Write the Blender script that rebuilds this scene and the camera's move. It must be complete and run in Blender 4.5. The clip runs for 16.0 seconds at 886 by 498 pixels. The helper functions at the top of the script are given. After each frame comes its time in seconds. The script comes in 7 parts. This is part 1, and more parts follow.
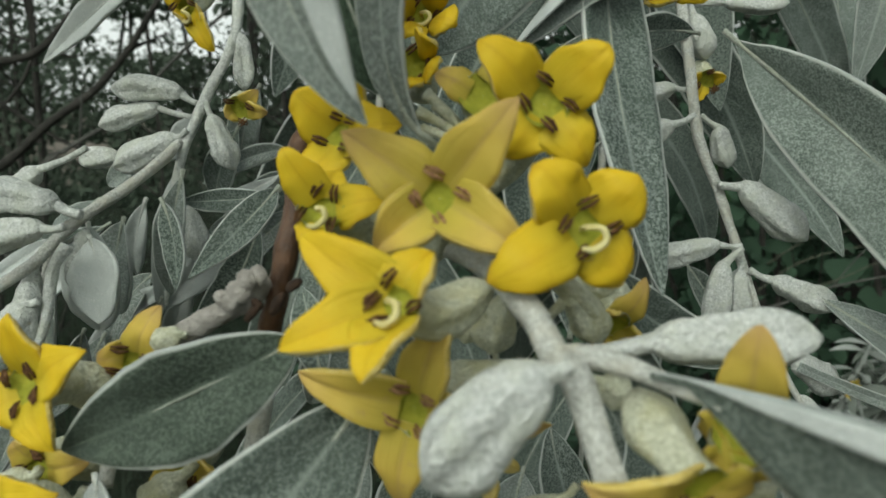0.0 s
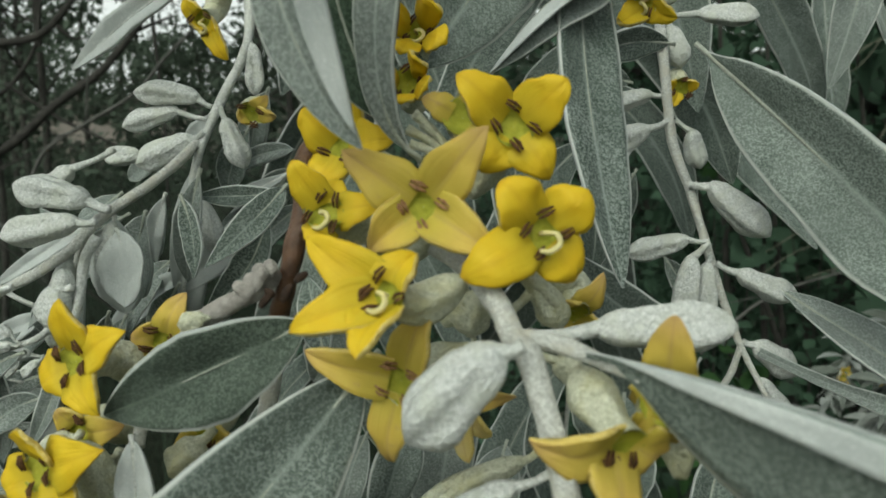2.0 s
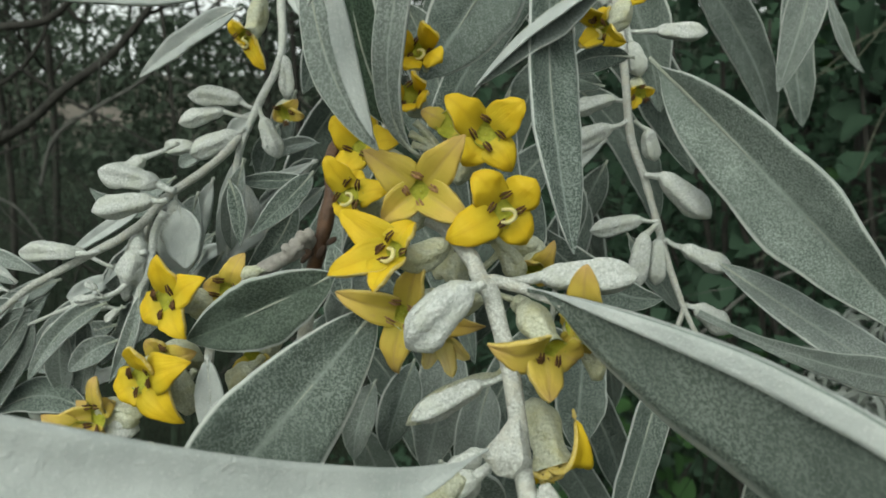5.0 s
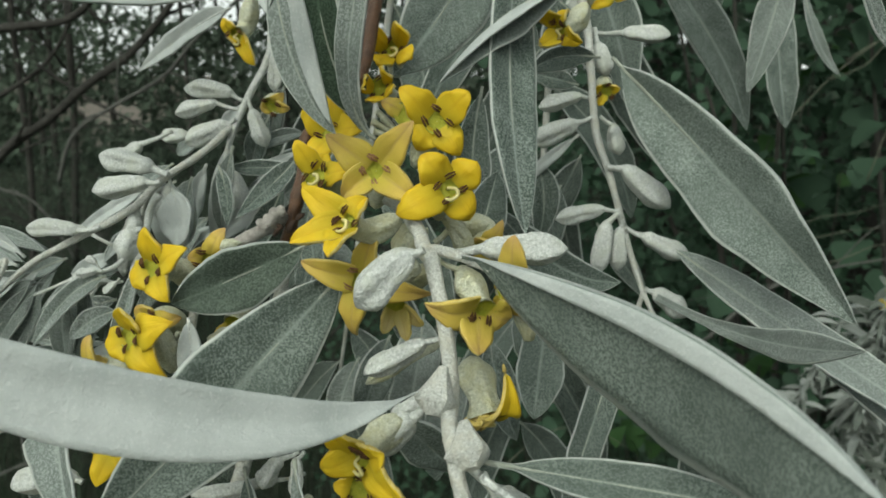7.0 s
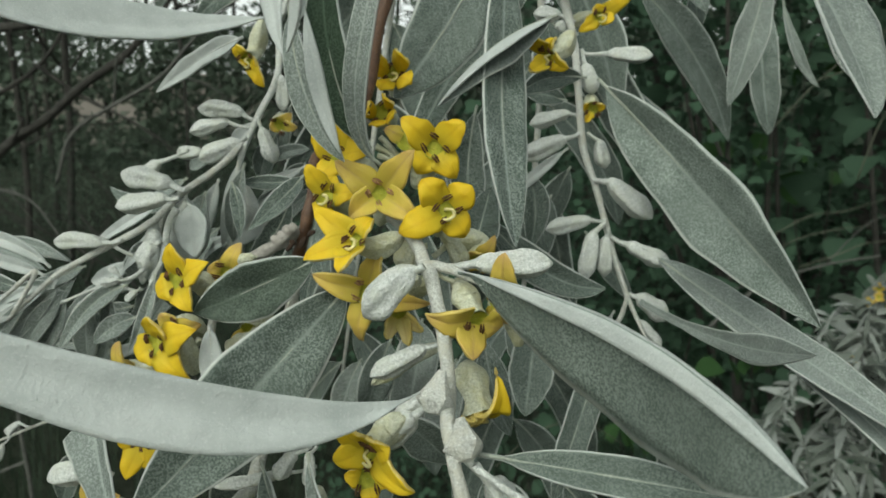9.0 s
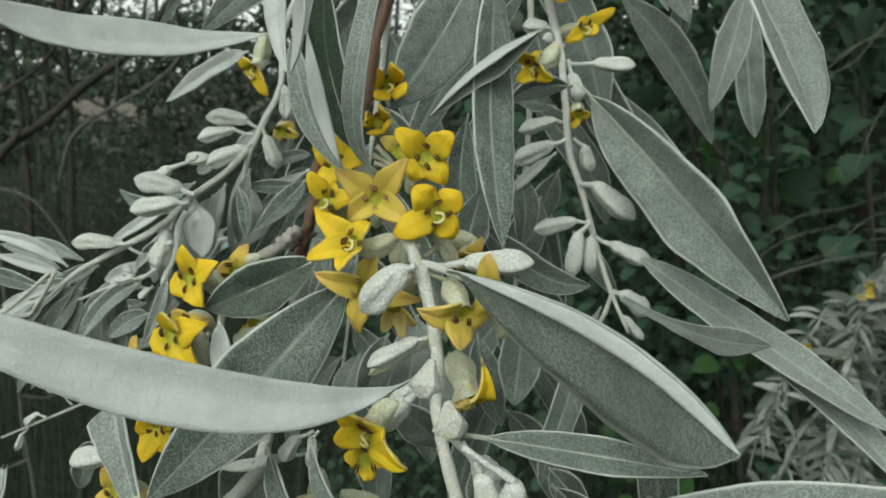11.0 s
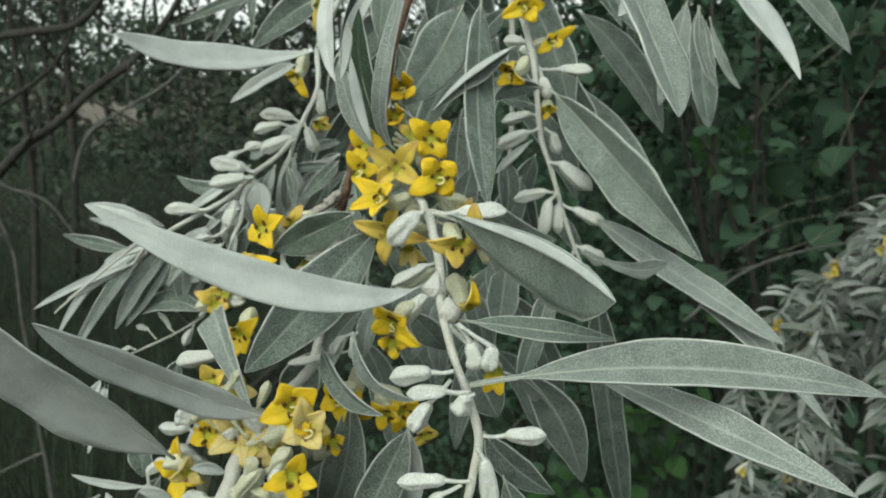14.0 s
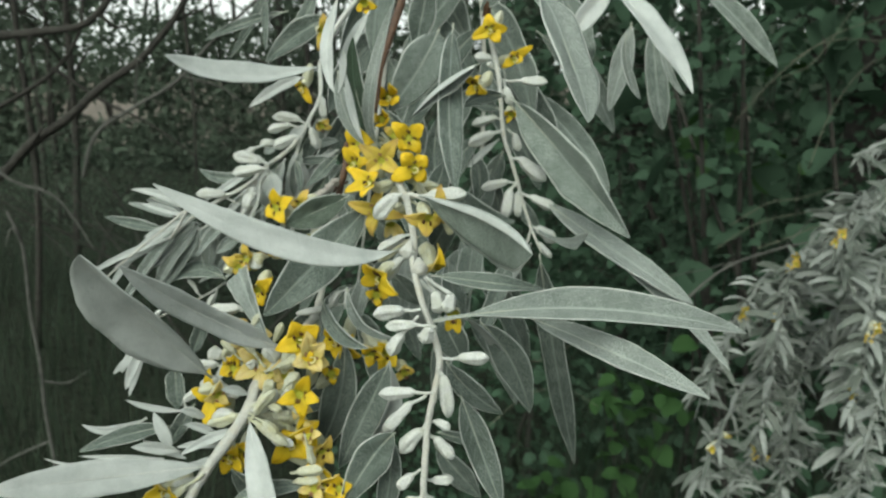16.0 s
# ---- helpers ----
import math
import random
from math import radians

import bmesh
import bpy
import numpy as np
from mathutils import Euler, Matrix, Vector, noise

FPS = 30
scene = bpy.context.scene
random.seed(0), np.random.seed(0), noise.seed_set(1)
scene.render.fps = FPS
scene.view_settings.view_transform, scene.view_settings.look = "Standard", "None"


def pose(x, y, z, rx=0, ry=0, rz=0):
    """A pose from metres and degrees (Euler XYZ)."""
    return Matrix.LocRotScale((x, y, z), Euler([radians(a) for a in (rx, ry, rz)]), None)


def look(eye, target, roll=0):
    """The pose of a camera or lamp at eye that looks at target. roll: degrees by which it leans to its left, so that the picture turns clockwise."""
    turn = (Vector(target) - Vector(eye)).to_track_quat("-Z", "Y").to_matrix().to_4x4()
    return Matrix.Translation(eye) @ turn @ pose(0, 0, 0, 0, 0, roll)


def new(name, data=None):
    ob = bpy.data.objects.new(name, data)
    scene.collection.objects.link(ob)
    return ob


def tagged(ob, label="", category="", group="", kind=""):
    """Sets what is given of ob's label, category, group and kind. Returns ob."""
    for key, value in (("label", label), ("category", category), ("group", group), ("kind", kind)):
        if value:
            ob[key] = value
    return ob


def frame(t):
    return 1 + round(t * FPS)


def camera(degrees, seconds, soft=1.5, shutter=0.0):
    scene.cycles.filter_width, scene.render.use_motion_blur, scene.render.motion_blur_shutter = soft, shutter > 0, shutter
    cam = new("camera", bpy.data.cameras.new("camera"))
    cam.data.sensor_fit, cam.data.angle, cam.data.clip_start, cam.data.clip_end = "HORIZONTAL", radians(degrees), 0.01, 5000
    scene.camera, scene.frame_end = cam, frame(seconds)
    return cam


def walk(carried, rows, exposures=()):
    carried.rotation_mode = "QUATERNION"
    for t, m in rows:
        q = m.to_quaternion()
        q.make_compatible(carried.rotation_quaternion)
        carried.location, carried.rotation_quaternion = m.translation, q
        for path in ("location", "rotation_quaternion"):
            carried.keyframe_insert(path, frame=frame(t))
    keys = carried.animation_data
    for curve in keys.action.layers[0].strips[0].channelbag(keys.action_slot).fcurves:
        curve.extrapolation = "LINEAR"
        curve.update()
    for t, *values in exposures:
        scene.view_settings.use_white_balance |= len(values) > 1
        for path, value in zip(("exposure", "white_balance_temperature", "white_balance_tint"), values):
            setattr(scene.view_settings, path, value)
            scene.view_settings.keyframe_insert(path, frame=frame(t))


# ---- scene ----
cam = camera(62.12, 16.0, soft=1.7)
cam.data.dof.use_dof, cam.data.dof.focus_distance, cam.data.dof.aperture_fstop = True, 0.108, 56.0
PATH = [
    (0, (0.01515, 0.01969, 1.51403), (-0.04062, 1.00589, 1.35815), -0.881),
    (0.5, (0.01611, 0.01817, 1.51435), (-0.03890, 1.00268, 1.34792), -0.797),
    (1, (0.01718, 0.01510, 1.51491), (-0.04288, 0.99875, 1.34514), -0.722),
    (1.5, (0.01721, 0.01359, 1.51501), (-0.04474, 0.99669, 1.34274), -0.374),
    (2, (0.01756, 0.00938, 1.51710), (-0.04261, 0.99175, 1.34007), -0.410),
    (2.5, (0.01840, 0.00670, 1.51559), (-0.04936, 0.98622, 1.32596), -0.296),
    (3, (0.01858, 0.00478, 1.51554), (-0.04197, 0.98490, 1.32656), 0.137),
    (5.5, (0.02314, -0.02039, 1.52075), (-0.04581, 0.95739, 1.32280), 0.169),
    (6, (0.02627, -0.02159, 1.51723), (-0.04667, 0.95638, 1.32164), 0.458),
    (6.5, (0.02416, -0.02623, 1.52057), (-0.05129, 0.95044, 1.31955), 0.039),
    (7, (0.03049, -0.02866, 1.51865), (-0.05547, 0.94862, 1.32490), 0.653),
    (7.5, (0.02943, -0.03480, 1.52032), (-0.04721, 0.94304, 1.32551), 0.195),
    (8, (0.03217, -0.03830, 1.52201), (-0.04869, 0.93966, 1.32953), 0.840),
    (8.5, (0.03086, -0.03841, 1.52279), (-0.04935, 0.93900, 1.32723), 0.633),
    (11, (0.03355, -0.04920, 1.52600), (-0.04774, 0.92716, 1.32572), 0.424),
    (11.5, (0.03122, -0.05333, 1.52370), (-0.04637, 0.92320, 1.32279), 0.223),
    (12, (0.03693, -0.06251, 1.52555), (-0.03301, 0.91395, 1.32153), 0.392),
    (12.5, (0.03794, -0.07217, 1.52459), (-0.03992, 0.90359, 1.32007), 0.021),
    (13, (0.04001, -0.08004, 1.52519), (-0.03283, 0.89661, 1.32307), -0.280),
    (13.5, (0.04402, -0.09221, 1.52356), (-0.03026, 0.88350, 1.31747), -0.219),
    (14, (0.03802, -0.10378, 1.52598), (-0.04380, 0.87238, 1.32494), -0.226),
    (14.5, (0.04013, -0.11303, 1.52396), (-0.02969, 0.86440, 1.32459), -0.106),
    (15, (0.04453, -0.12814, 1.52572), (-0.03136, 0.84859, 1.32512), -0.140),
    (15.5, (0.04670, -0.14166, 1.52732), (-0.03317, 0.83525, 1.32919), -0.357),
    (16, (0.05034, -0.15471, 1.52867), (-0.03142, 0.82129, 1.32682), 0.095),
]
LIGHT_METER = [(0.0, -0.10, 6560, -2), (3.0, -0.02, 6560, -2), (8.0, 0.05, 6560, -2), (12.0, 0.13, 6560, -2), (16.0, 0.33, 6560, -2)]
walk(cam, [(t, look(eye, target, roll)) for t, eye, target, roll in PATH], LIGHT_METER)

SKY_STRENGTH, SUN_STRENGTH, SKY_GLOW = 0.15, 0.7, 1.0
# ---- light ----
world = bpy.data.worlds.new("overcast_sky")
scene.world = world
world.use_nodes = True
wn, wl = world.node_tree.nodes, world.node_tree.links
sky = wn.new("ShaderNodeTexSky")
sky.sky_type, sky.sun_disc = "NISHITA", False
sky.sun_elevation, sky.sun_rotation = radians(45), radians(200)
sky.air_density, sky.dust_density, sky.ozone_density = 1.0, 4.0, 1.0
grey = wn.new("ShaderNodeHueSaturation")
grey.inputs["Saturation"].default_value = 0.22
wl.new(sky.outputs[0], grey.inputs["Color"])
wl.new(grey.outputs[0], wn["Background"].inputs[0])
wn["Background"].inputs[1].default_value = SKY_STRENGTH
sun = new("sun", bpy.data.lights.new("sun", "SUN"))
sun.data.energy, sun.data.angle, sun.data.color = SUN_STRENGTH, radians(40), (1.0, 0.985, 0.95)
sun.matrix_world = look((-0.75, -2.05, 3.7), (0, 0, 1.5))


# ---- materials ----
class Mat:
    """A node material with a principled surface and short-hand for texture nodes."""

    def __init__(self, name, rough=0.6, spec=0.35):
        self.m = bpy.data.materials.new(name)
        self.m.use_nodes = True
        self.t = self.m.node_tree
        self.b = self.t.nodes["Principled BSDF"]
        self.b.inputs["Roughness"].default_value = rough
        self.b.inputs["Specular IOR Level"].default_value = spec
        self.out = self.t.nodes["Material Output"]

    def node(self, kind, **values):
        n = self.t.nodes.new(kind)
        for k, v in values.items():
            n.inputs[k].default_value = v
        return n

    def link(self, a, b):
        self.t.links.new(a, b)

    def coord(self):
        return self.node("ShaderNodeTexCoord").outputs["Object"]

    def noise(self, scale, detail=4.0, rough=0.6, vec=None):
        n = self.node("ShaderNodeTexNoise", Scale=scale, Detail=detail, Roughness=rough)
        self.link(vec or self.coord(), n.inputs["Vector"])
        return n.outputs["Fac"]

    def voronoi(self, scale, vec=None, feature="F1"):
        n = self.node("ShaderNodeTexVoronoi", Scale=scale)
        n.feature = feature
        self.link(vec or self.coord(), n.inputs["Vector"])
        return n.outputs["Distance"]

    def ramp(self, fac, *stops):
        n = self.t.nodes.new("ShaderNodeValToRGB")
        while len(n.color_ramp.elements) < len(stops):
            n.color_ramp.elements.new(0.5)
        for e, (p, c) in zip(n.color_ramp.elements, stops):
            e.position, e.color = p, (*c, 1) if isinstance(c, tuple) else (c, c, c, 1)
        self.link(fac, n.inputs[0])
        return n.outputs[0]

    def math(self, op, a, b=None):
        n = self.t.nodes.new("ShaderNodeMath")
        n.operation = op
        for i, v in enumerate((a, b)):
            if v is None:
                continue
            if isinstance(v, (int, float)):
                n.inputs[i].default_value = v
            else:
                self.link(v, n.inputs[i])
        return n.outputs[0]

    def mix(self, fac, a, b, blend="MIX"):
        n = self.t.nodes.new("ShaderNodeMix")
        n.data_type, n.blend_type = "RGBA", blend
        for i, v in ((0, fac), (6, a), (7, b)):
            if isinstance(v, (int, float)):
                n.inputs[i].default_value = v
            elif isinstance(v, tuple):
                n.inputs[i].default_value = (*v, 1)
            else:
                self.link(v, n.inputs[i])
        return n.outputs[2]

    def colour(self, c):
        self.link(c, self.b.inputs["Base Color"])
        self.last = c

    def bump(self, height, strength, dist):
        n = self.node("ShaderNodeBump", Strength=strength, Distance=dist)
        self.link(height, n.inputs["Height"])
        self.link(n.outputs[0], self.b.inputs["Normal"])

    def thin(self, share):
        """Lets a share of the light shine through, as through a leaf or petal."""
        tr = self.node("ShaderNodeBsdfTranslucent")
        self.link(self.last, tr.inputs[0])
        m = self.t.nodes.new("ShaderNodeMixShader")
        m.inputs[0].default_value = share
        self.link(self.b.outputs[0], m.inputs[1])
        self.link(tr.outputs[0], m.inputs[2])
        self.link(m.outputs[0], self.out.inputs[0])

    def random(self):
        return self.node("ShaderNodeObjectInfo").outputs["Random"]

    def island(self):
        return self.node("ShaderNodeNewGeometry").outputs["Random Per Island"]

    def veins(self, count, slope):
        """Side veins of a blade whose uv runs along (x) and across (y, -1 to 1)."""
        uv = self.node("ShaderNodeUVMap").outputs[0]
        sep = self.node("ShaderNodeSeparateXYZ")
        self.link(uv, sep.inputs[0])
        across = self.math("ABSOLUTE", sep.outputs[1])
        k = self.math("MULTIPLY", self.math("SUBTRACT", sep.outputs[0], self.math("MULTIPLY", across, slope)), count)
        f = self.math("ABSOLUTE", self.math("SUBTRACT", self.math("FRACT", k), 0.5))
        return self.ramp(f, (0.0, 1.0), (0.09, 0.0)), across


def leaf_upper(name, dark, light):
    m = Mat(name, 0.62, 0.3)
    vein, across = m.veins(9.0, 0.20)
    speck = m.ramp(m.noise(2700.0, 3.0, 0.75), (0.47, 0.0), (0.57, 1.0))
    coarse = m.ramp(m.voronoi(2900.0), (0.18, 1.0), (0.42, 0.0))
    blotch = m.ramp(m.noise(190.0, 4.0), (0.34, 0.0), (0.74, 0.55))
    fac = m.math("MAXIMUM", m.math("MULTIPLY", speck, 0.80), m.math("MULTIPLY", coarse, 0.45))
    fac = m.math("MULTIPLY", fac, m.ramp(m.noise(75.0, 3.0), (0.36, 0.45), (0.64, 1.15)))
    fac = m.math("ADD", m.math("MULTIPLY", fac, 0.80), m.math("MULTIPLY", blotch, 0.42))
    c = m.mix(fac, dark, light)
    rib = m.ramp(across, (0.0, 0.75), (0.11, 0.0))
    c = m.mix(rib, c, light)
    c = m.mix(m.math("MULTIPLY", m.math("MULTIPLY", vein, m.ramp(m.noise(160.0, 2.0), (0.35, 0.1), (0.65, 1.0))), 0.30), c, light)
    rim = m.ramp(across, (0.92, 0.0), (0.97, 1.0))
    c = m.mix(rim, c, (0.66, 0.70, 0.65))
    c = m.mix(m.math("MULTIPLY", m.random(), 0.22), c, light)
    m.colour(c)
    m.bump(m.math("ADD", m.math("MULTIPLY", speck, 0.8), m.math("MULTIPLY", m.noise(330.0, 3.0), 2.6)), 0.6, 0.00025)
    m.thin(0.10)
    return m.m


def leaf_under(name, low, high):
    m = Mat(name, 0.55, 0.4)
    blotch = m.noise(120.0, 4.0)
    grain = m.noise(420.0, 3.0)
    scurf = m.noise(3200.0, 2.0, 0.7)
    c = m.mix(m.ramp(blotch, (0.3, 0.0), (0.7, 1.0)), low, high)
    c = m.mix(m.ramp(scurf, (0.55, 0.0), (0.75, 0.5)), c, (0.72, 0.73, 0.70))
    m.colour(c)
    m.bump(m.math("ADD", m.math("ADD", scurf, m.math("MULTIPLY", grain, 2.6)), m.math("MULTIPLY", m.noise(900.0, 2.0), 1.0)), 0.55, 0.00024)
    m.thin(0.12)
    return m.m


def silver(name, low, high, tint, scale=1.0):
    """Scurfy silver skin of shoots, buds and calyx tubes."""
    m = Mat(name, 0.42, 0.6)
    scurf = m.noise(2600.0 * scale, 3.0, 0.75)
    blotch = m.noise(300.0 * scale, 3.0)
    c = m.mix(m.ramp(scurf, (0.35, 0.0), (0.68, 1.0)), low, high)
    c = m.mix(m.ramp(blotch, (0.46, 0.0), (0.66, 0.75)), c, tint)
    m.colour(c)
    m.bump(m.math("ADD", scurf, m.math("MULTIPLY", m.noise(800.0 * scale, 3.0, 0.7), 2.2)), 0.8, 0.00036)
    return m.m


def petal_mat(name, inner, edge, spot, dry=0.86):
    m = Mat(name, 0.55, 0.25)
    uv = m.node("ShaderNodeUVMap").outputs[0]
    sep = m.node("ShaderNodeSeparateXYZ")
    m.link(uv, sep.inputs[0])
    base = m.ramp(sep.outputs[0], (0.0, 1.0), (0.42, 0.0))
    across = m.math("ABSOLUTE", sep.outputs[1])
    c = m.mix(m.ramp(m.noise(260.0, 3.0), (0.35, 0.0), (0.7, 1.0)), inner, edge)
    c = m.mix(m.math("MULTIPLY", m.ramp(across, (0.55, 0.0), (1.0, 1.0)), 0.45), c, edge)
    c = m.mix(m.math("MULTIPLY", m.ramp(across, (0.0, 1.0), (0.22, 0.0)), 0.35), c, spot)
    c = m.mix(m.math("MULTIPLY", base, 0.55), c, (0.40, 0.37, 0.035))
    c = m.mix(m.ramp(m.noise(700.0, 3.0), (0.62, 0.0), (0.76, 0.35)), c, spot)
    tip = m.math("MULTIPLY", m.ramp(sep.outputs[0], (dry, 0.0), (1.0, 1.0)), 0.7)
    c = m.mix(tip, c, spot)
    m.colour(c)
    comb = m.node("ShaderNodeCombineXYZ")
    m.link(m.math("MULTIPLY", sep.outputs[0], 2.0), comb.inputs[0])
    m.link(m.math("MULTIPLY", sep.outputs[1], 9.0), comb.inputs[1])
    m.link(m.math("MULTIPLY", m.random(), 40.0), comb.inputs[2])
    nerve = m.noise(1.0, 2.0, 0.5, comb.outputs[0])
    m.bump(m.math("ADD", m.math("MULTIPLY", nerve, 0.8), m.math("ADD", m.math("MULTIPLY", m.noise(2200.0, 2.0), 0.35), m.noise(350.0, 2.0))), 0.45, 0.0003)
    m.thin(0.2)
    return m.m


def plain(name, low, high, scale, rough=0.7, strength=0.6, dist=0.0005, spec=0.3, thin=0.0, island=0.0):
    m = Mat(name, rough, spec)
    f = m.noise(scale, 5.0, 0.65)
    c = m.mix(m.ramp(f, (0.32, 0.0), (0.7, 1.0)), low, high)
    if island:
        c = m.mix(m.math("MULTIPLY", m.island(), island), c, tuple(0.45 * v for v in low))
    m.colour(c)
    m.bump(m.noise(scale * 3.1, 4.0, 0.7), strength, dist)
    if thin:
        m.thin(thin)
    return m.m


UPPER = leaf_upper("leaf_upper_side", (0.038, 0.059, 0.045), (0.325, 0.38, 0.335))
# Darker leaf copy: sparse scurf, plus that leaf's shade put into the colour.
SHADED = leaf_upper("leaf_upper_shaded_sparse_scurf", (0.026, 0.044, 0.029), (0.18, 0.225, 0.18))
MID = leaf_upper("leaf_upper_dense_scurf", (0.055, 0.082, 0.064), (0.42, 0.48, 0.435))
# Bare upper side with the shade inside the fold put into its colour.
SHADED_BARE = leaf_upper("leaf_upper_shaded_bare", (0.014, 0.032, 0.016), (0.10, 0.15, 0.10))
YOUNG = leaf_upper("young_leaf_upper_side", (0.125, 0.155, 0.135), (0.455, 0.505, 0.465))
UNDER = leaf_under("leaf_silver_side", (0.402, 0.44, 0.418), (0.55, 0.588, 0.562))
SILVER = silver("silver_scurf", (0.41, 0.44, 0.405), (0.75, 0.77, 0.735), (0.53, 0.56, 0.48), 1.0)
SHOOT = silver("shoot_skin", (0.36, 0.37, 0.325), (0.73, 0.75, 0.70), (0.53, 0.52, 0.43), 1.3)
TUBE = silver("calyx_scurf", (0.39, 0.41, 0.28), (0.70, 0.715, 0.575), (0.50, 0.49, 0.27))
YELLOW = petal_mat("petal_yellow", (0.80, 0.58, 0.032), (0.74, 0.50, 0.02), (0.60, 0.36, 0.016))
FADED = petal_mat("petal_faded", (0.70, 0.535, 0.105), (0.635, 0.46, 0.092), (0.46, 0.28, 0.14), 0.46)
CREAM = petal_mat("petal_cream", (0.74, 0.63, 0.30), (0.70, 0.55, 0.17), (0.52, 0.33, 0.13))
OUTSIDE = silver("petal_outside", (0.60, 0.44, 0.06), (0.74, 0.61, 0.24), (0.68, 0.52, 0.12))
THROAT = plain("throat_green", (0.26, 0.29, 0.02), (0.46, 0.44, 0.05), 900.0, 0.5)
ANTHER = plain("anther_brown", (0.035, 0.014, 0.005), (0.20, 0.10, 0.035), 2600.0, 0.6)
ANTHER_OLD = plain("anther_tan", (0.16, 0.065, 0.03), (0.55, 0.34, 0.16), 2600.0, 0.6)
STYLE = plain("style_cream", (0.66, 0.58, 0.22), (0.74, 0.68, 0.36), 900.0, 0.45)
BARK = plain("twig_bark", (0.050, 0.024, 0.011), (0.125, 0.062, 0.028), 420.0, 0.42, 0.6, 0.0006, 0.5)
HUSK = plain("dark_bud_husk", (0.018, 0.010, 0.006), (0.06, 0.035, 0.02), 1500.0, 0.6, 0.8, 0.0004)
STUB = plain("old_stub", (0.48, 0.45, 0.40), (0.76, 0.73, 0.67), 900.0, 0.8, 1.0, 0.0012)


# ---- building blocks ----
def mesh_of(name, verts, faces, mats, index=None, uvs=None, smooth=True):
    me = bpy.data.meshes.new(name)
    me.from_pydata([tuple(map(float, v)) for v in verts], [], faces)
    for m in mats:
        me.materials.append(m)
    if index is not None:
        me.polygons.foreach_set("material_index", index)
    if uvs is not None:
        layer = me.uv_layers.new(name="UVMap")
        flat = np.empty(len(me.loops), int)
        me.loops.foreach_get("vertex_index", flat)
        layer.data.foreach_set("uv", np.asarray(uvs, float)[flat].ravel())
    if smooth:
        me.polygons.foreach_set("use_smooth", [True] * len(me.polygons))
    me.update()
    return me


def part(name, me, parent, label=""):
    """Links a mesh made in world measures under a thing or a part."""
    ob = new(name, me)
    ob.parent = parent
    ob.matrix_parent_inverse = Matrix.Translation(-ORIGIN[parent.name])
    ORIGIN[ob.name] = Vector((0, 0, 0))
    return tagged(ob, label)


ORIGIN = {}


def thing(name, at, label, category, group="", kind=""):
    ob = new(name)
    ob.location = at
    ob.empty_display_size = 0.005
    ORIGIN[ob.name] = Vector(at)
    return tagged(ob, label, category, group, kind)


def unit(v):
    v = np.asarray(v, float)
    return v / max(np.linalg.norm(v), 1e-9)


def spin(v, axis, deg):
    a, axis = radians(deg), unit(axis)
    return v * math.cos(a) + np.cross(axis, v) * math.sin(a) + axis * (axis @ v) * (1 - math.cos(a))


def curve3(b, m, t, n):
    """A bow from b to t that passes m half-way, with its tangents."""
    b, m, t = (np.asarray(p, float) for p in (b, m, t))
    c = 2 * m - (b + t) / 2
    u = np.linspace(0, 1, n)[:, None]
    p = (1 - u) ** 2 * b + 2 * u * (1 - u) * c + u ** 2 * t
    d = 2 * (1 - u) * (c - b) + 2 * u * (t - c)
    return p, d / np.maximum(np.linalg.norm(d, axis=1, keepdims=True), 1e-9)


def spline(points, per=6):
    """A smooth line through points."""
    p = [np.asarray(q, float) for q in points]
    p = [2 * p[0] - p[1], *p, 2 * p[-1] - p[-2]]
    out = []
    for i in range(1, len(p) - 2):
        for k in range(per):
            s = k / per
            out.append(0.5 * (2 * p[i] + (p[i + 1] - p[i - 1]) * s + (2 * p[i - 1] - 5 * p[i] + 4 * p[i + 1] - p[i + 2]) * s * s
                              + (3 * p[i] - p[i - 1] - 3 * p[i + 1] + p[i + 2]) * s ** 3))
    out.append(p[-2])
    return np.array(out)


def tube(line, radii, sides=8, square=0.0, lumps=0.0):
    """A closed tube along a line."""
    line = np.asarray(line, float)
    n = len(line)
    radii = np.interp(np.linspace(0, 1, n), np.linspace(0, 1, len(radii)), radii)
    d = np.gradient(line, axis=0)
    ref = np.array([0.31, -0.9, 0.29])
    verts, faces = [], []
    for i in range(n):
        t = unit(d[i])
        a = unit(np.cross(t, ref))
        b = np.cross(t, a)
        for k in range(sides):
            q = 2 * math.pi * k / sides
            r = radii[i] * (1 + square * math.cos(4 * q))
            if lumps:
                r *= 1 + lumps * noise.noise(Vector(line[i] * 380 + np.array([math.cos(q), math.sin(q), 0]) * 0.8))
            verts.append(line[i] + r * (math.cos(q) * a + math.sin(q) * b))
    for i in range(n - 1):
        for k in range(sides):
            j = (k + 1) % sides
            faces.append((i * sides + k, i * sides + j, (i + 1) * sides + j, (i + 1) * sides + k))
    faces.append(tuple(range(sides - 1, -1, -1)))
    faces.append(tuple((n - 1) * sides + k for k in range(sides)))
    return verts, faces


def join(*pieces):
    verts, faces = [], []
    for v, f in pieces:
        k = len(verts)
        verts += list(v)
        faces += [tuple(i + k for i in q) for q in f]
    return verts, faces


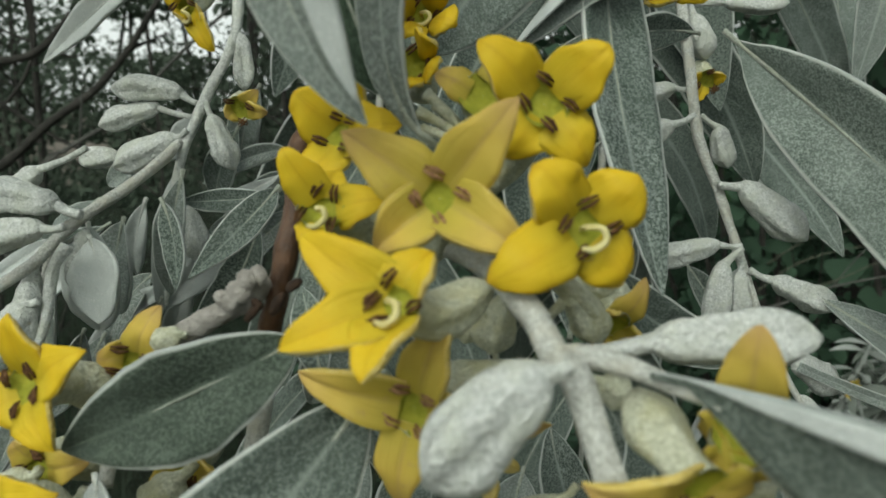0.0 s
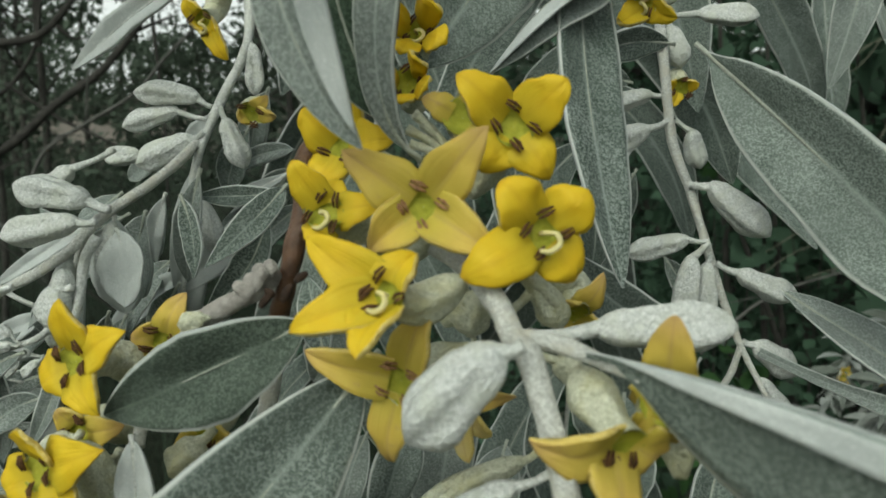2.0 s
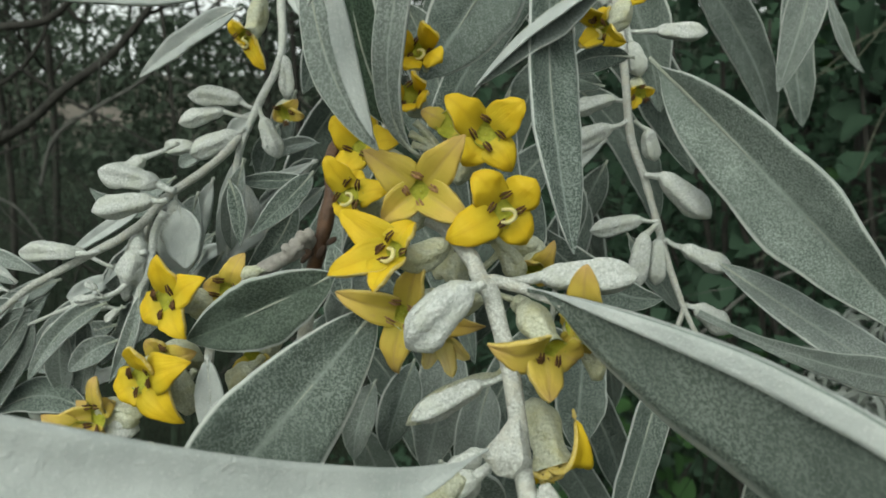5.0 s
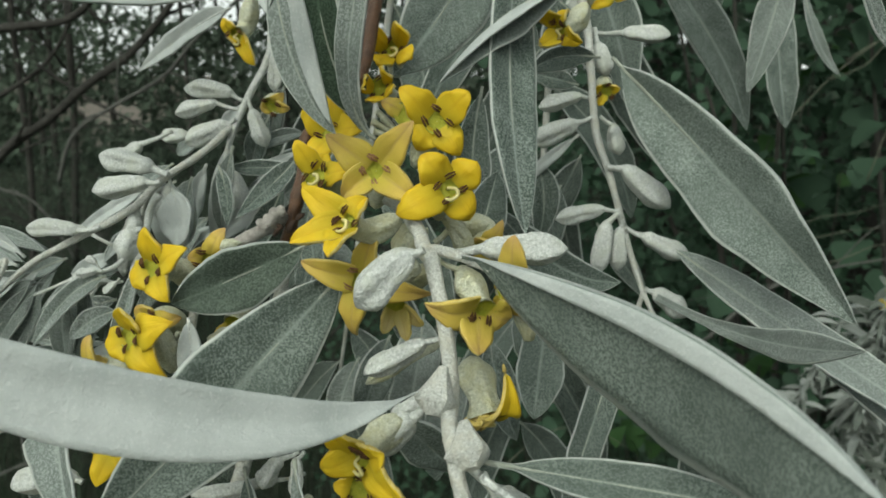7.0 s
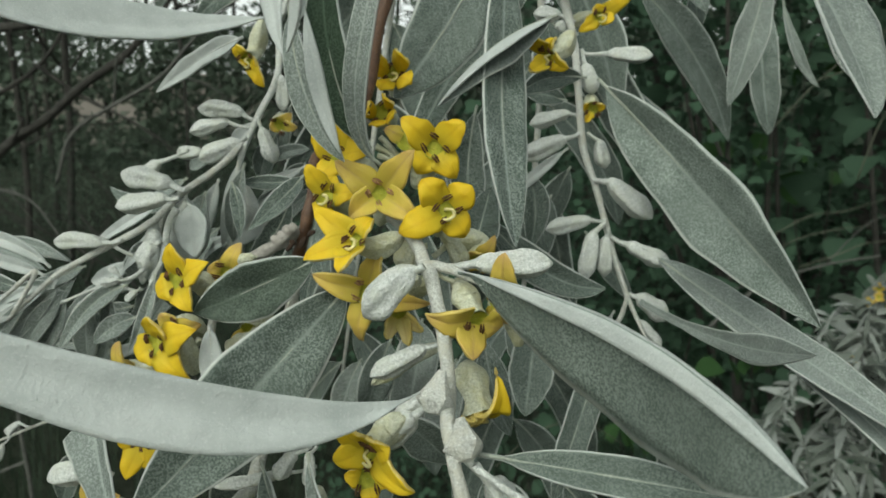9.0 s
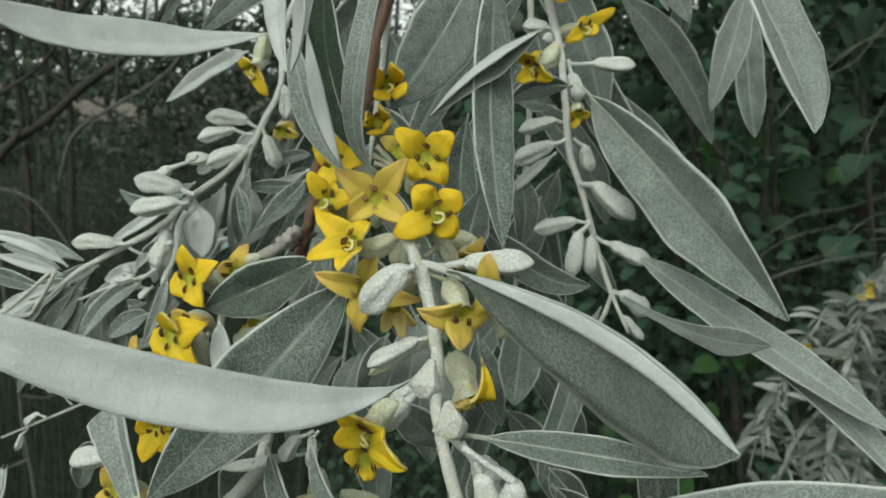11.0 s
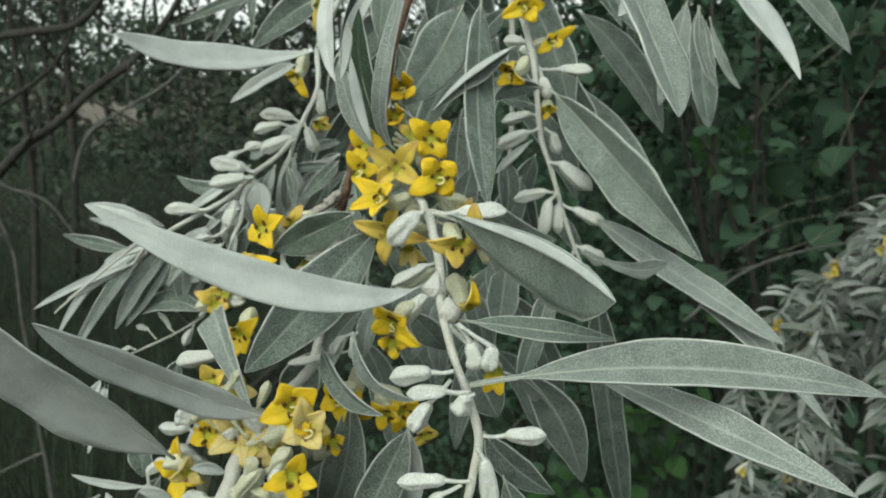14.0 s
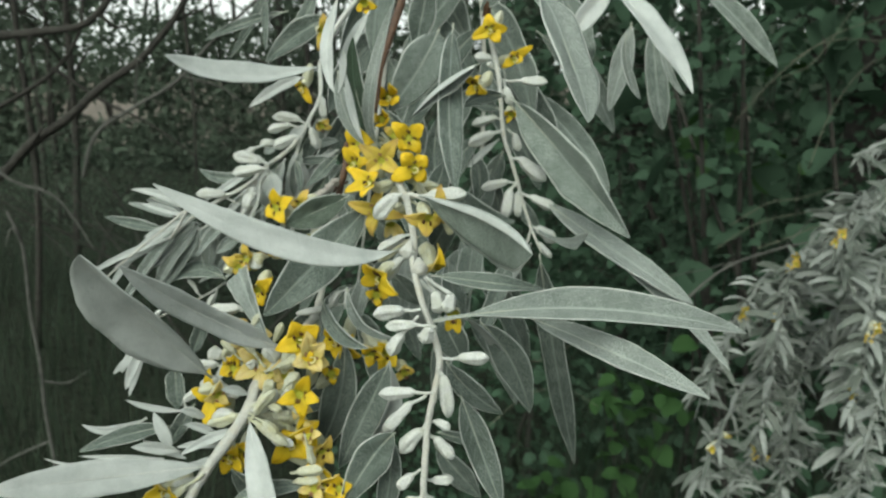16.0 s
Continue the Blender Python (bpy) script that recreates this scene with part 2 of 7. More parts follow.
def blade(b, m, t, w, face, fl, fr, curl, wave, thick, shape, nu=22, nv=4, start=0.05, seed=0, rumple=0.0, nl=1.0):
    """Both sides and the rim of a leaf or petal blade: verts, faces, material index, uv."""
    mid, tan = curve3(b, m, t, nu + 1)
    rnd = random.Random(seed)
    ph, ph2 = rnd.uniform(0, 6.28), rnd.uniform(0, 6.28)
    top, bottom, uv = [], [], []
    for i in range(nu + 1):
        u = i / nu
        s = min(1.0, max(0.0, (u - start) / (1 - start)))
        h = w / 2 * shape(s)
        h *= 1 + 0.05 * wave * math.sin(13 * u + ph) + 0.05 * noise.noise(Vector((u * 11.0, seed * 3.3, 0.5)))
        n0 = face - tan[i] * (face @ tan[i])
        n0 = unit(n0)
        side = np.cross(tan[i], n0)
        for j in range(-nv, nv + 1):
            q = abs(j) / nv
            ang = radians((fl if j < 0 else fr))
            x = z = a = 0.0
            wide = nl if j < 0 else 1.0
            steps = abs(j)
            for k in range(steps):
                a = ang + radians(curl) * ((k + 0.5) / nv)
                x += math.cos(a) / nv
                z += math.sin(a) / nv
            z += wave * 0.10 * q * q * math.sin((9 if j < 0 else 11) * u + (ph if j < 0 else ph2))
            if rumple:
                z += rumple * (noise.noise(Vector((u * 3.1 + seed * 1.7, j / nv * 1.6, seed * 0.37))) + 0.5 * noise.noise(Vector((u * 7.3 + seed, j / nv * 4.0, seed * 0.71))))
            p = mid[i] + h * wide * (x * (1 if j > 0 else -1) * side + z * n0)
            th = thick * (0.35 + 0.65 * min(1, 4 * s * (1.0001 - s) + 0.2)) * (1 - 0.1 * q)
            up = n0 * math.cos(a) - (1 if j > 0 else -1) * math.sin(a) * side
            top.append(p + up * th / 2)
            bottom.append(p - up * th / 2)
            uv.append((s, j / nv))
    row = 2 * nv + 1
    k = len(top)
    faces, index = [], []
    for i in range(nu):
        for j in range(row - 1):
            a = i * row + j
            faces.append((a, a + 1, a + row + 1, a + row))
            index.append(0)
            faces.append((k + a, k + a + row, k + a + row + 1, k + a + 1))
            index.append(1)
        for a, c in ((i * row, (i + 1) * row), (i * row + row - 1, (i + 1) * row + row - 1)):
            faces.append((a, c, k + c, k + a) if a % row == 0 else (c, a, k + a, k + c))
            index.append(1)
    return top + bottom, faces, index, uv + uv


def lance(s):
    return max(0.03, math.sin(math.pi * s ** 0.86) ** 0.78) if 0 < s < 1 else 0.03


def oval(s):
    return max(0.04, math.sin(math.pi * s ** 0.95) ** 0.62) if 0 < s < 1 else 0.04


def taper(s):
    return max(0.03, math.sin(math.pi * s ** 1.14) ** 0.75) if 0 < s < 1 else 0.03


def stalked(s):
    return max(0.12, math.sin(math.pi * ((s - 0.09) / 0.91) ** 0.95) ** 0.75) if 0.095 < s < 1 else 0.12 if s < 0.5 else 0.03


def strap(s):
    return max(0.03, min(1.0, (math.sin(math.pi * s ** 0.8) * 1.25)) ** 0.7) if 0 < s < 1 else 0.03


def lobe(s):
    return max(0.02, math.cos(math.pi / 2 * s) ** 0.72 * (0.90 + 0.10 * math.sin(math.pi * min(1, s * 2.2)))) if s < 1 else 0.02


def keen(s):
    return max(0.02, math.cos(math.pi / 2 * s) ** 0.98 * (0.92 + 0.12 * math.sin(math.pi * min(1, s * 1.9)))) if s < 1 else 0.02


def spoon(s):
    return max(0.04, math.cos(math.pi / 2 * s) ** 0.46 * (0.84 + 0.16 * math.sin(math.pi * min(1, s * 1.25)))) if s < 1 else 0.04


def paddle(s):
    return max(0.05, (0.30 + 0.70 * min(1.0, max(0.0, (s - 0.25) / 0.45))) * (1 - s ** 7)) if s < 1 else 0.05


def drop(s):
    return max(0.07, min(1.0, s / 0.07) * (1 - s) ** 0.66) if 0 < s < 1 else 0.07


def blunt(s):
    return max(0.05, (0.6 + 0.4 * math.sin(math.pi * min(1, s * 1.2))) * (1 - s ** 5)) if s < 1 else 0.12


COUNT = [0]


def leaf(parent, b, m, t, w, turn=0, under=False, fl=18, fr=18, curl=0, wave=0.6, shape=lance, face=(0.05, -1, 0.12), rib=True, label="", nl=1.0, pale=False, skin=None):
    """A leaf from its foot b over m to its tip t, w wide; under: the silver side shows."""
    COUNT[0] += 1
    f = spin(np.array(face, float), np.asarray(t, float) - np.asarray(b, float), turn)
    v, q, i, uv = blade(b, m, t, w, f, fl, fr, curl, wave, 0.00042, shape, seed=COUNT[0], rumple=0.02 if fl > 90 else 0.11, nl=nl, nu=30, nv=5)
    mats = [UNDER if under else YOUNG if pale else skin or UPPER, UNDER]
    ob = part("leaf", mesh_of("leaf", v, q, mats, i, uv), parent, label or ("silvery leaf underside" if under else "grey-green leaf"))
    if rib:
        mid, tan = curve3(b, m, t, 15)
        n0 = np.array([unit(f - d * (f @ d)) for d in tan])
        r = min(0.00026, max(0.00014, w * 0.012))
        line = mid[:14] + n0[:14] * 0.00012
        v, q = tube(line, [max(r * 2.0, 0.00036), r * 1.4, r, r * 0.75, r * 0.45, r * 0.25], 6)
        part("midrib", mesh_of("midrib", v, q, [SILVER if under else MIDRIB]), ob)
    return ob


MIDRIB = silver("midrib_scurf", (0.26, 0.29, 0.23), (0.48, 0.51, 0.44), (0.40, 0.43, 0.34))


def stem(parent, points, radii, mat=None, name="stem", label="", lumps=0.25, sides=9):
    line = spline(points, 7)
    v, f = tube(line, radii, sides, 0.0, lumps)
    return part(name, mesh_of(name, v, f, [mat or SHOOT]), parent, label)


BUD_LINE = ((0.0, 0.05, 0.13, 0.26, 0.40, 0.55, 0.68, 0.80, 0.90, 0.96, 1.0), (0.28, 0.46, 0.66, 0.80, 0.88, 0.98, 1.0, 0.88, 0.60, 0.33, 0.09))


def bud_body(b, t, w, seed, rings=18, sides=24):
    """A four-angled bud: a short tube, a slight waist and a swollen blunt top with four sutures."""
    rnd = random.Random(seed)
    d = unit(t - b)
    a = unit(np.cross(d, (0.31, -0.9, 0.29)))
    c = np.cross(d, a)
    turn, waist, bend = rnd.uniform(0, 1.57), rnd.uniform(0.88, 1.02), np.linalg.norm(t - b) * rnd.uniform(-0.07, 0.07)
    flat, sway, seam = rnd.uniform(0.78, 1.0), rnd.uniform(0, 6.28), rnd.uniform(0.10, 0.26)
    side = a * math.cos(sway) + c * math.sin(sway)
    verts, faces = [], []
    for i in range(rings):
        u = i / (rings - 1)
        u = u + 0.10 * math.sin(2 * math.pi * u) / 6.28
        r = w / 2 * np.interp(u, *BUD_LINE) * (waist if 0.25 < u < 0.55 else 1.0)
        p = b + (t - b) * u + side * bend * math.sin(math.pi * u)
        keel = 1.45 - 0.33 * min(1.0, u * 1.6)
        for k in range(sides):
            q = 2 * math.pi * k / sides
            rr = 1.12 * r / (abs(math.cos(q)) ** keel + abs(math.sin(q)) ** keel) ** (1 / keel) * (1 - seam * min(1.0, 2.2 * u) * max(0.0, -math.cos(4 * q)) ** 3)
            rr *= 1 + 0.085 * noise.noise(Vector((math.cos(q) * 1.4, math.sin(q) * 1.4, u * 4.5 + seed * 1.7))) + 0.045 * noise.noise(Vector((math.cos(q) * 4, math.sin(q) * 4, u * 13 + seed)))
            verts.append(p + rr * (math.cos(q + turn) * a + flat * math.sin(q + turn) * c))
    for i in range(rings - 1):
        for k in range(sides):
            j = (k + 1) % sides
            faces.append((i * sides + k, i * sides + j, (i + 1) * sides + j, (i + 1) * sides + k))
    faces.append(tuple(range(sides - 1, -1, -1)))
    faces.append(tuple((rings - 1) * sides + k for k in range(sides)))
    return verts, faces


def bud(parent, foot, b, t, w, mat=None, far=False):
    """A closed flower bud on its stalk: foot on the shoot, b the bud's base, t its tip."""
    b, t, foot = (np.asarray(p, float) for p in (b, t, foot))
    COUNT[0] += 1
    body = bud_body(b, t, w * (0.82 if mat is TUBE else 0.97), COUNT[0], 7 if far else 18, 8 if far else 24)
    w *= 0.9
    stalk = tube(spline([foot, (foot + b) / 2 + np.array([0, 0, -0.0003]), b + (t - b) * 0.05], 4), [w * 0.13, w * 0.12, w * 0.17], 5 if far else 8, 0, 0.2)
    v, f = join(body, stalk)
    return part("bud", mesh_of("bud", v, f, [mat or SILVER]), parent, "closed silvery flower bud")


def knob(parent, b, t, w, mat):
    """A small rough knob on old wood or at a shoot's tip."""
    b, t = np.asarray(b, float), np.asarray(t, float)
    us = np.linspace(0, 1, 9)
    v, f = tube(b + (t - b) * us[:, None], [w / 2 * max(0.15, math.sin(math.pi * (0.12 + 0.82 * u)) ** 0.6) for u in us], 10, 0, 0.5)
    return part("knob", mesh_of("knob", v, f, [mat]), parent, "small rough knob on the old wood")


def node(parent, top, low, w, turn):
    """A knuckle on the shoot below which a leaf or a bud stalk leaves: a blunt wedge with a sharp lower rim."""
    top, low = np.asarray(top, float), np.asarray(low, float)
    d = unit(low - top)
    a = unit(np.cross(d, (0.0, -1.0, 0.0)))
    a = spin(a, d, turn)
    c = np.cross(d, a)
    steps = ((0.0, 0.22), (0.30, 0.52), (0.62, 0.92), (0.70, 1.0), (0.76, 0.94), (0.90, 0.60), (1.0, 0.34))
    verts = []
    for u, r in steps:
        for k in range(12):
            q = 2 * math.pi * k / 12
            rr = r * w / 2 * (1.14, 0.97, 0.90, 0.97)[k % 4] * (1 + 0.05 * noise.noise(Vector((math.cos(q) * 2, math.sin(q) * 2, u * 6 + turn))))
            verts.append(top + (low - top) * u + rr * (math.cos(q) * a + 0.9 * math.sin(q) * c))
    faces = [(i * 12 + k, i * 12 + (k + 1) % 12, i * 12 + 12 + (k + 1) % 12, i * 12 + 12 + k) for i in range(len(steps) - 1) for k in range(12)]
    faces += [tuple(range(11, -1, -1)), tuple((len(steps) - 1) * 12 + k for k in range(12))]
    return part("node", mesh_of("node", verts, faces, [SHOOT], smooth=False), parent, "swollen silvery joint of the shoot")


def flower(parent, foot, c, n, tips, mat=None, tube_w=0.0038, petal_w=0.0048, shape=lobe, bow=0.14, style=True, old=False, fold=14, anthers=True):
    """An open four-lobed flower: foot of its tube, throat c, axis n, the tips of its lobes."""
    mat = mat or YELLOW
    c, foot, n = np.asarray(c, float), np.asarray(foot, float), unit(n)
    length = np.linalg.norm(c - foot)
    back = c - n * length * 0.55
    line = spline([foot, back, c], 8)
    v, f = tube(line, [tube_w * q for q in (0.18, 0.36, 0.47, 0.52, 0.51, 0.47, 0.42, 0.40, 0.46, 0.54)], 20, 0.13, 0.18)
    f.pop()
    body = part("flower", mesh_of("flower", v, f, [TUBE]), parent, "open faded tan-yellow flower" if old else "open bright yellow four-lobed flower")
    a = unit(np.cross(n, (0.3, 0.2, 1)))
    b2 = np.cross(n, a)
    rim = tube_w * 0.54
    ring = [(0.98, 0.0), (0.80, -0.12), (0.55, -0.30), (0.25, -0.36), (0.02, -0.30)]
    v = [c + rim * (k * (math.cos(q) * a + math.sin(q) * b2) + z * n) for k, z in ring for q in np.linspace(0, 2 * math.pi, 12, endpoint=False)]
    f = [(i * 12 + k, i * 12 + (k + 1) % 12, i * 12 + 12 + (k + 1) % 12, i * 12 + 12 + k) for i in range(len(ring) - 1) for k in range(12)]
    part("throat", mesh_of("throat", v, f, [THROAT]), body, "greenish throat")
    rnd = random.Random(COUNT[0] + 5)
    for k, tip in enumerate(tips):
        tip = np.asarray(tip, float)
        d = tip - c
        out = unit(d - n * (d @ n)) if np.linalg.norm(d - n * (d @ n)) > 0.0004 else a
        b = c + out * rim * 0.58 - n * 0.0004
        lift = np.linalg.norm(tip - b)
        m = (b + tip) / 2 + n * lift * bow + out * lift * 0.10
        face = n - out * 0.15
        COUNT[0] += 1
        lop = rnd.uniform(-7, 7)
        cup, roll = fold + rnd.uniform(-10, 6), rnd.uniform(-34, 4)
        v, q, i, uv = blade(b, m, tip, petal_w * 1.12, np.array(face), cup + lop, cup - lop, roll, 0.7, 0.0006, shape, 16, 5, 0.0, COUNT[0], 0.13)
        part("petal", mesh_of("petal", v, q, [mat, OUTSIDE], i, uv), body)
    if anthers:
        for k in range(4):
            d1, d2 = unit(np.asarray(tips[k % len(tips)], float) - c), unit(np.asarray(tips[(k + 1) % len(tips)], float) - c)
            out = d1 + d2
            out = out - n * (out @ n)
            out = unit(out) if np.linalg.norm(out) > 0.1 else unit(a * math.cos(k * 1.57) + b2 * math.sin(k * 1.57))
            p = c + out * rim * 0.86 + n * 0.0004
            along = unit(np.cross(n, out) * (0.8, -0.4, 0.3, -0.9)[k] + n * 0.3 + out * 0.5)
            wide = unit(np.cross(along, n))
            two = [tube([p - along * 0.00075 + s * wide * 0.00020, p + n * 0.00025 + s * wide * 0.00024, p + along * 0.00085 + s * wide * 0.00015],
                        [0.00010, 0.00020, 0.00009], 6, 0, 0.7) for s in (-1, 1)]
            v, f = join(*two)
            part("anther", mesh_of("anther", v, f, [ANTHER_OLD if old else ANTHER]), body, "brown anther")
    if style:
        side = unit(a + 0.4 * b2)
        up = unit(np.array([0, 0, -1.0]) - n * (n @ np.array([0, 0, -1.0])))
        side = np.cross(up, n)
        pts = [c - n * 0.001, c + n * 0.0007 + side * 0.0002, c + n * 0.0012 - side * 0.0007 + up * 0.0002, c + n * 0.0012 - side * 0.0009 + up * 0.0010, c + n * 0.0010 - side * 0.0001 + up * 0.0016, c + n * 0.0008 + side * 0.0008 + up * 0.0015]
        v, f = tube(spline(pts, 5), [0.0002, 0.00022, 0.00024, 0.00027, 0.00027, 0.00018], 7)
        part("style", mesh_of("style", v, f, [STYLE]), body, "cream curled style")
    return body


def deep_leaves():
    """A further shoot and leaves of the same bush that close the view behind the clusters."""
    rnd = random.Random(11)
    deep = thing("leafy_shoot", (0.02, 0.22, 1.62), "shaded grey-green shoots hanging behind the flowers", "branch", "olive shoots")
    for x0, x1, y in ((0.0, -0.02, 0.20), (0.03, 0.035, 0.19)):
        top, low = np.array([x0 * 0.6 + 0.01, y, 1.66]), np.array([x1, y - 0.02, 1.43 if x0 < 0.08 else 1.53])
        mid = (top + low) / 2 + np.array([x0 * 0.3, 0.0, 0.0])
        stem(deep, [top, mid, low], [0.0013, 0.0010, 0.0005])
        line, tan = curve3(top, mid, low, 40)
        for k in range(5, 40, 2):
            side = 1 if (k // 2) % 2 else -1
            b = line[k]
            length = rnd.uniform(0.045, 0.068)
            d = unit(np.array([side * rnd.uniform(0.15, 0.75), rnd.uniform(-0.35, 0.45), -rnd.uniform(0.7, 1.0)]))
            t = b + d * length
            m = (b + t) / 2 + np.array([side * 0.003, rnd.uniform(-0.003, 0.003), 0.003])
            leaf(deep, b, m, t, rnd.uniform(0.010, 0.015), rnd.uniform(-45, 45), rnd.random() < 0.0, rnd.uniform(5, 20), rnd.uniform(5, 25), 0, 0.7, rnd.choice((lance, strap)))


# ---- the olive branch and its shoots ----
# central shoot: twig, stem, leaves, flowers and buds
centre = thing("flowering_branch", (0.0095, 0.1100, 1.5650), "silver-leaved branch with clusters of bright yellow flowers", "branch", "olive shoots")
stem(centre, [(0.0127, 0.1350, 1.5770), (0.0110, 0.1250, 1.5616), (0.0052, 0.1150, 1.5397), (0.0044, 0.1000, 1.5231), (-0.0022, 0.0900, 1.5133), (-0.0019, 0.0860, 1.5081), (-0.0029, 0.0840, 1.5026), (-0.0046, 0.0850, 1.4969), (-0.0069, 0.0880, 1.4910)], [0.0016, 0.0015, 0.0013, 0.0012, 0.0011, 0.0011, 0.0011, 0.0011], mat=BARK, name="twig", label="brown glossy woody twig")
stem(centre, [(-0.0042, 0.0840, 1.5010), (-0.0059, 0.0830, 1.4999), (-0.0075, 0.0820, 1.4990), (-0.0094, 0.0820, 1.4980), (-0.0114, 0.0820, 1.4969), (-0.0130, 0.0820, 1.4960)], [0.0010, 0.0012, 0.0011, 0.0010, 0.0011, 0.0009], mat=STUB, name="stub", label="pale grey knobbly spur on the twig", lumps=0.35)
knob(centre, (-0.0052, 0.0810, 1.5001), (-0.0070, 0.0810, 1.5013), 0.0018, STUB)
knob(centre, (-0.0047, 0.0810, 1.5011), (-0.0059, 0.0810, 1.5025), 0.0017, STUB)
knob(centre, (-0.0040, 0.0815, 1.5013), (-0.0048, 0.0815, 1.5029), 0.0016, STUB)
knob(centre, (-0.0062, 0.0805, 1.4994), (-0.0080, 0.0805, 1.5007), 0.0016, STUB)
bud(centre, (-0.0108, 0.0805, 1.4972), (-0.0113, 0.0805, 1.4972), (-0.0141, 0.0805, 1.4961), 0.0027, mat=TUBE)
stem(centre, [(0.0015, 0.0880, 1.5066), (0.0098, 0.0830, 1.5054), (0.0168, 0.0730, 1.5030), (0.0199, 0.0660, 1.4994), (0.0208, 0.0640, 1.4987), (0.0230, 0.0600, 1.4919), (0.0242, 0.0560, 1.4844), (0.0250, 0.0465, 1.4822), (0.0277, 0.0425, 1.4734), (0.0311, 0.0400, 1.4653), (0.0335, 0.0360, 1.4577), (0.0324, 0.0340, 1.4503), (0.0306, 0.0320, 1.4411), (0.0300, 0.0300, 1.4304), (0.0295, 0.0280, 1.4179), (0.0282, 0.0280, 1.4022)], [0.00095, 0.00103, 0.00103, 0.00103, 0.00095, 0.00090, 0.00095, 0.00095, 0.00095, 0.00095])
leaf(centre, (0.0249, 0.0620, 1.5000), (0.0468, 0.0420, 1.4978), (0.0574, 0.0203, 1.4917), 0.0285, fl=150, fr=4, curl=3, wave=0.05, face=(0, -0.95, -0.27), nl=0.185, shape=oval, rib=False, label="grey-green leaf with one edge rolled up silver")
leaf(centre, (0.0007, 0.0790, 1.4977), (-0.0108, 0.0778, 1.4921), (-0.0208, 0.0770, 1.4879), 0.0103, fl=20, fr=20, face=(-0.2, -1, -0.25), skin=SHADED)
leaf(centre, (0.0070, 0.0780, 1.4946), (-0.0075, 0.0636, 1.4783), (-0.0201, 0.0500, 1.4651), 0.0151, fl=16, fr=16, face=(-0.1, -1, -0.15))
leaf(centre, (0.0208, 0.0511, 1.4860), (-0.0030, 0.0355, 1.4884), (-0.0375, 0.0222, 1.5074), 0.0082, under=True, face=(0, -0.9, 0.5), fl=8, fr=10, wave=0.3, shape=taper, rib=False)
leaf(centre, (0.0113, 0.0790, 1.5131), (0.0080, 0.0760, 1.5274), (0.0171, 0.0720, 1.5578), 0.0048, fl=16, fr=10, shape=taper, pale=True, face=(-0.5, -1, 0.1))
leaf(centre, (0.0092, 0.0810, 1.5157), (0.0033, 0.0800, 1.5290), (0.0029, 0.0780, 1.5471), 0.0085, fl=22, fr=12, face=(-0.4, -1, -0.4), skin=SHADED_BARE)
leaf(centre, (0.0001, 0.0680, 1.5366), (0.0021, 0.0675, 1.5246), (0.0076, 0.0677, 1.5146), 0.0051, fl=10, fr=14, face=(-0.4, -1, 0.1), pale=True)
leaf(centre, (0.0027, 0.0660, 1.5368), (0.0045, 0.0660, 1.5252), (0.0073, 0.0665, 1.5159), 0.0026, under=True, fl=30, fr=10, rib=False)
leaf(centre, (0.0048, 0.0550, 1.5414), (0.0045, 0.0578, 1.5365), (0.0018, 0.0600, 1.5297), 0.0042, turn=50, under=True, fl=20, fr=20)
leaf(centre, (0.0246, 0.1350, 1.5543), (0.0173, 0.1276, 1.5389), (0.0071, 0.1200, 1.5240), 0.0171, fl=8, fr=8, face=(0.2, -1, -0.3), skin=MID)
leaf(centre, (0.0305, 0.1250, 1.5552), (0.0302, 0.1097, 1.5243), (0.0336, 0.0954, 1.4970), 0.0100, fl=12, fr=12, face=(0.45, -1, -0.7), wave=0.8, shape=strap, skin=MID)
leaf(centre, (0.0408, 0.1150, 1.5403), (0.0281, 0.1109, 1.5339), (0.0178, 0.1060, 1.5225), 0.0100, fl=8, fr=112, curl=10, pale=True)
leaf(centre, (0.0241, 0.1400, 1.5225), (0.0224, 0.1369, 1.5042), (0.0256, 0.1350, 1.4900), 0.0086)
leaf(centre, (-0.0010, 0.0900, 1.4891), (-0.0032, 0.0950, 1.4931), (-0.0054, 0.1000, 1.4971), 0.0046)
leaf(centre, (0.0246, 0.1000, 1.4909), (0.0264, 0.1100, 1.4980), (0.0282, 0.1200, 1.5052), 0.0081)
leaf(centre, (0.0259, 0.1200, 1.5002), (0.0405, 0.1216, 1.4864), (0.0547, 0.1250, 1.4822), 0.0080)
leaf(centre, (-0.0004, 0.0850, 1.4869), (-0.0046, 0.0850, 1.4775), (-0.0088, 0.0850, 1.4680), 0.0077)
leaf(centre, (-0.0175, 0.1250, 1.5021), (-0.0228, 0.1274, 1.4918), (-0.0314, 0.1300, 1.4837), 0.0062)
leaf(centre, (-0.0151, 0.1300, 1.5086), (-0.0280, 0.1347, 1.4948), (-0.0419, 0.1400, 1.4843), 0.0059, under=True)
leaf(centre, (-0.0132, 0.1200, 1.5056), (-0.0225, 0.1250, 1.5048), (-0.0319, 0.1300, 1.5041), 0.0036)
flower(centre, (0.0155, 0.0730, 1.5027), (0.0094, 0.0660, 1.5032), (-0.39, -0.84, 0.39), [(0.0027, 0.0690, 1.5073), (0.0019, 0.0650, 1.5002), (0.0077, 0.0620, 1.4991), (0.0119, 0.0680, 1.5060)], petal_w=0.0041, tube_w=0.0034, fold=30, shape=keen)
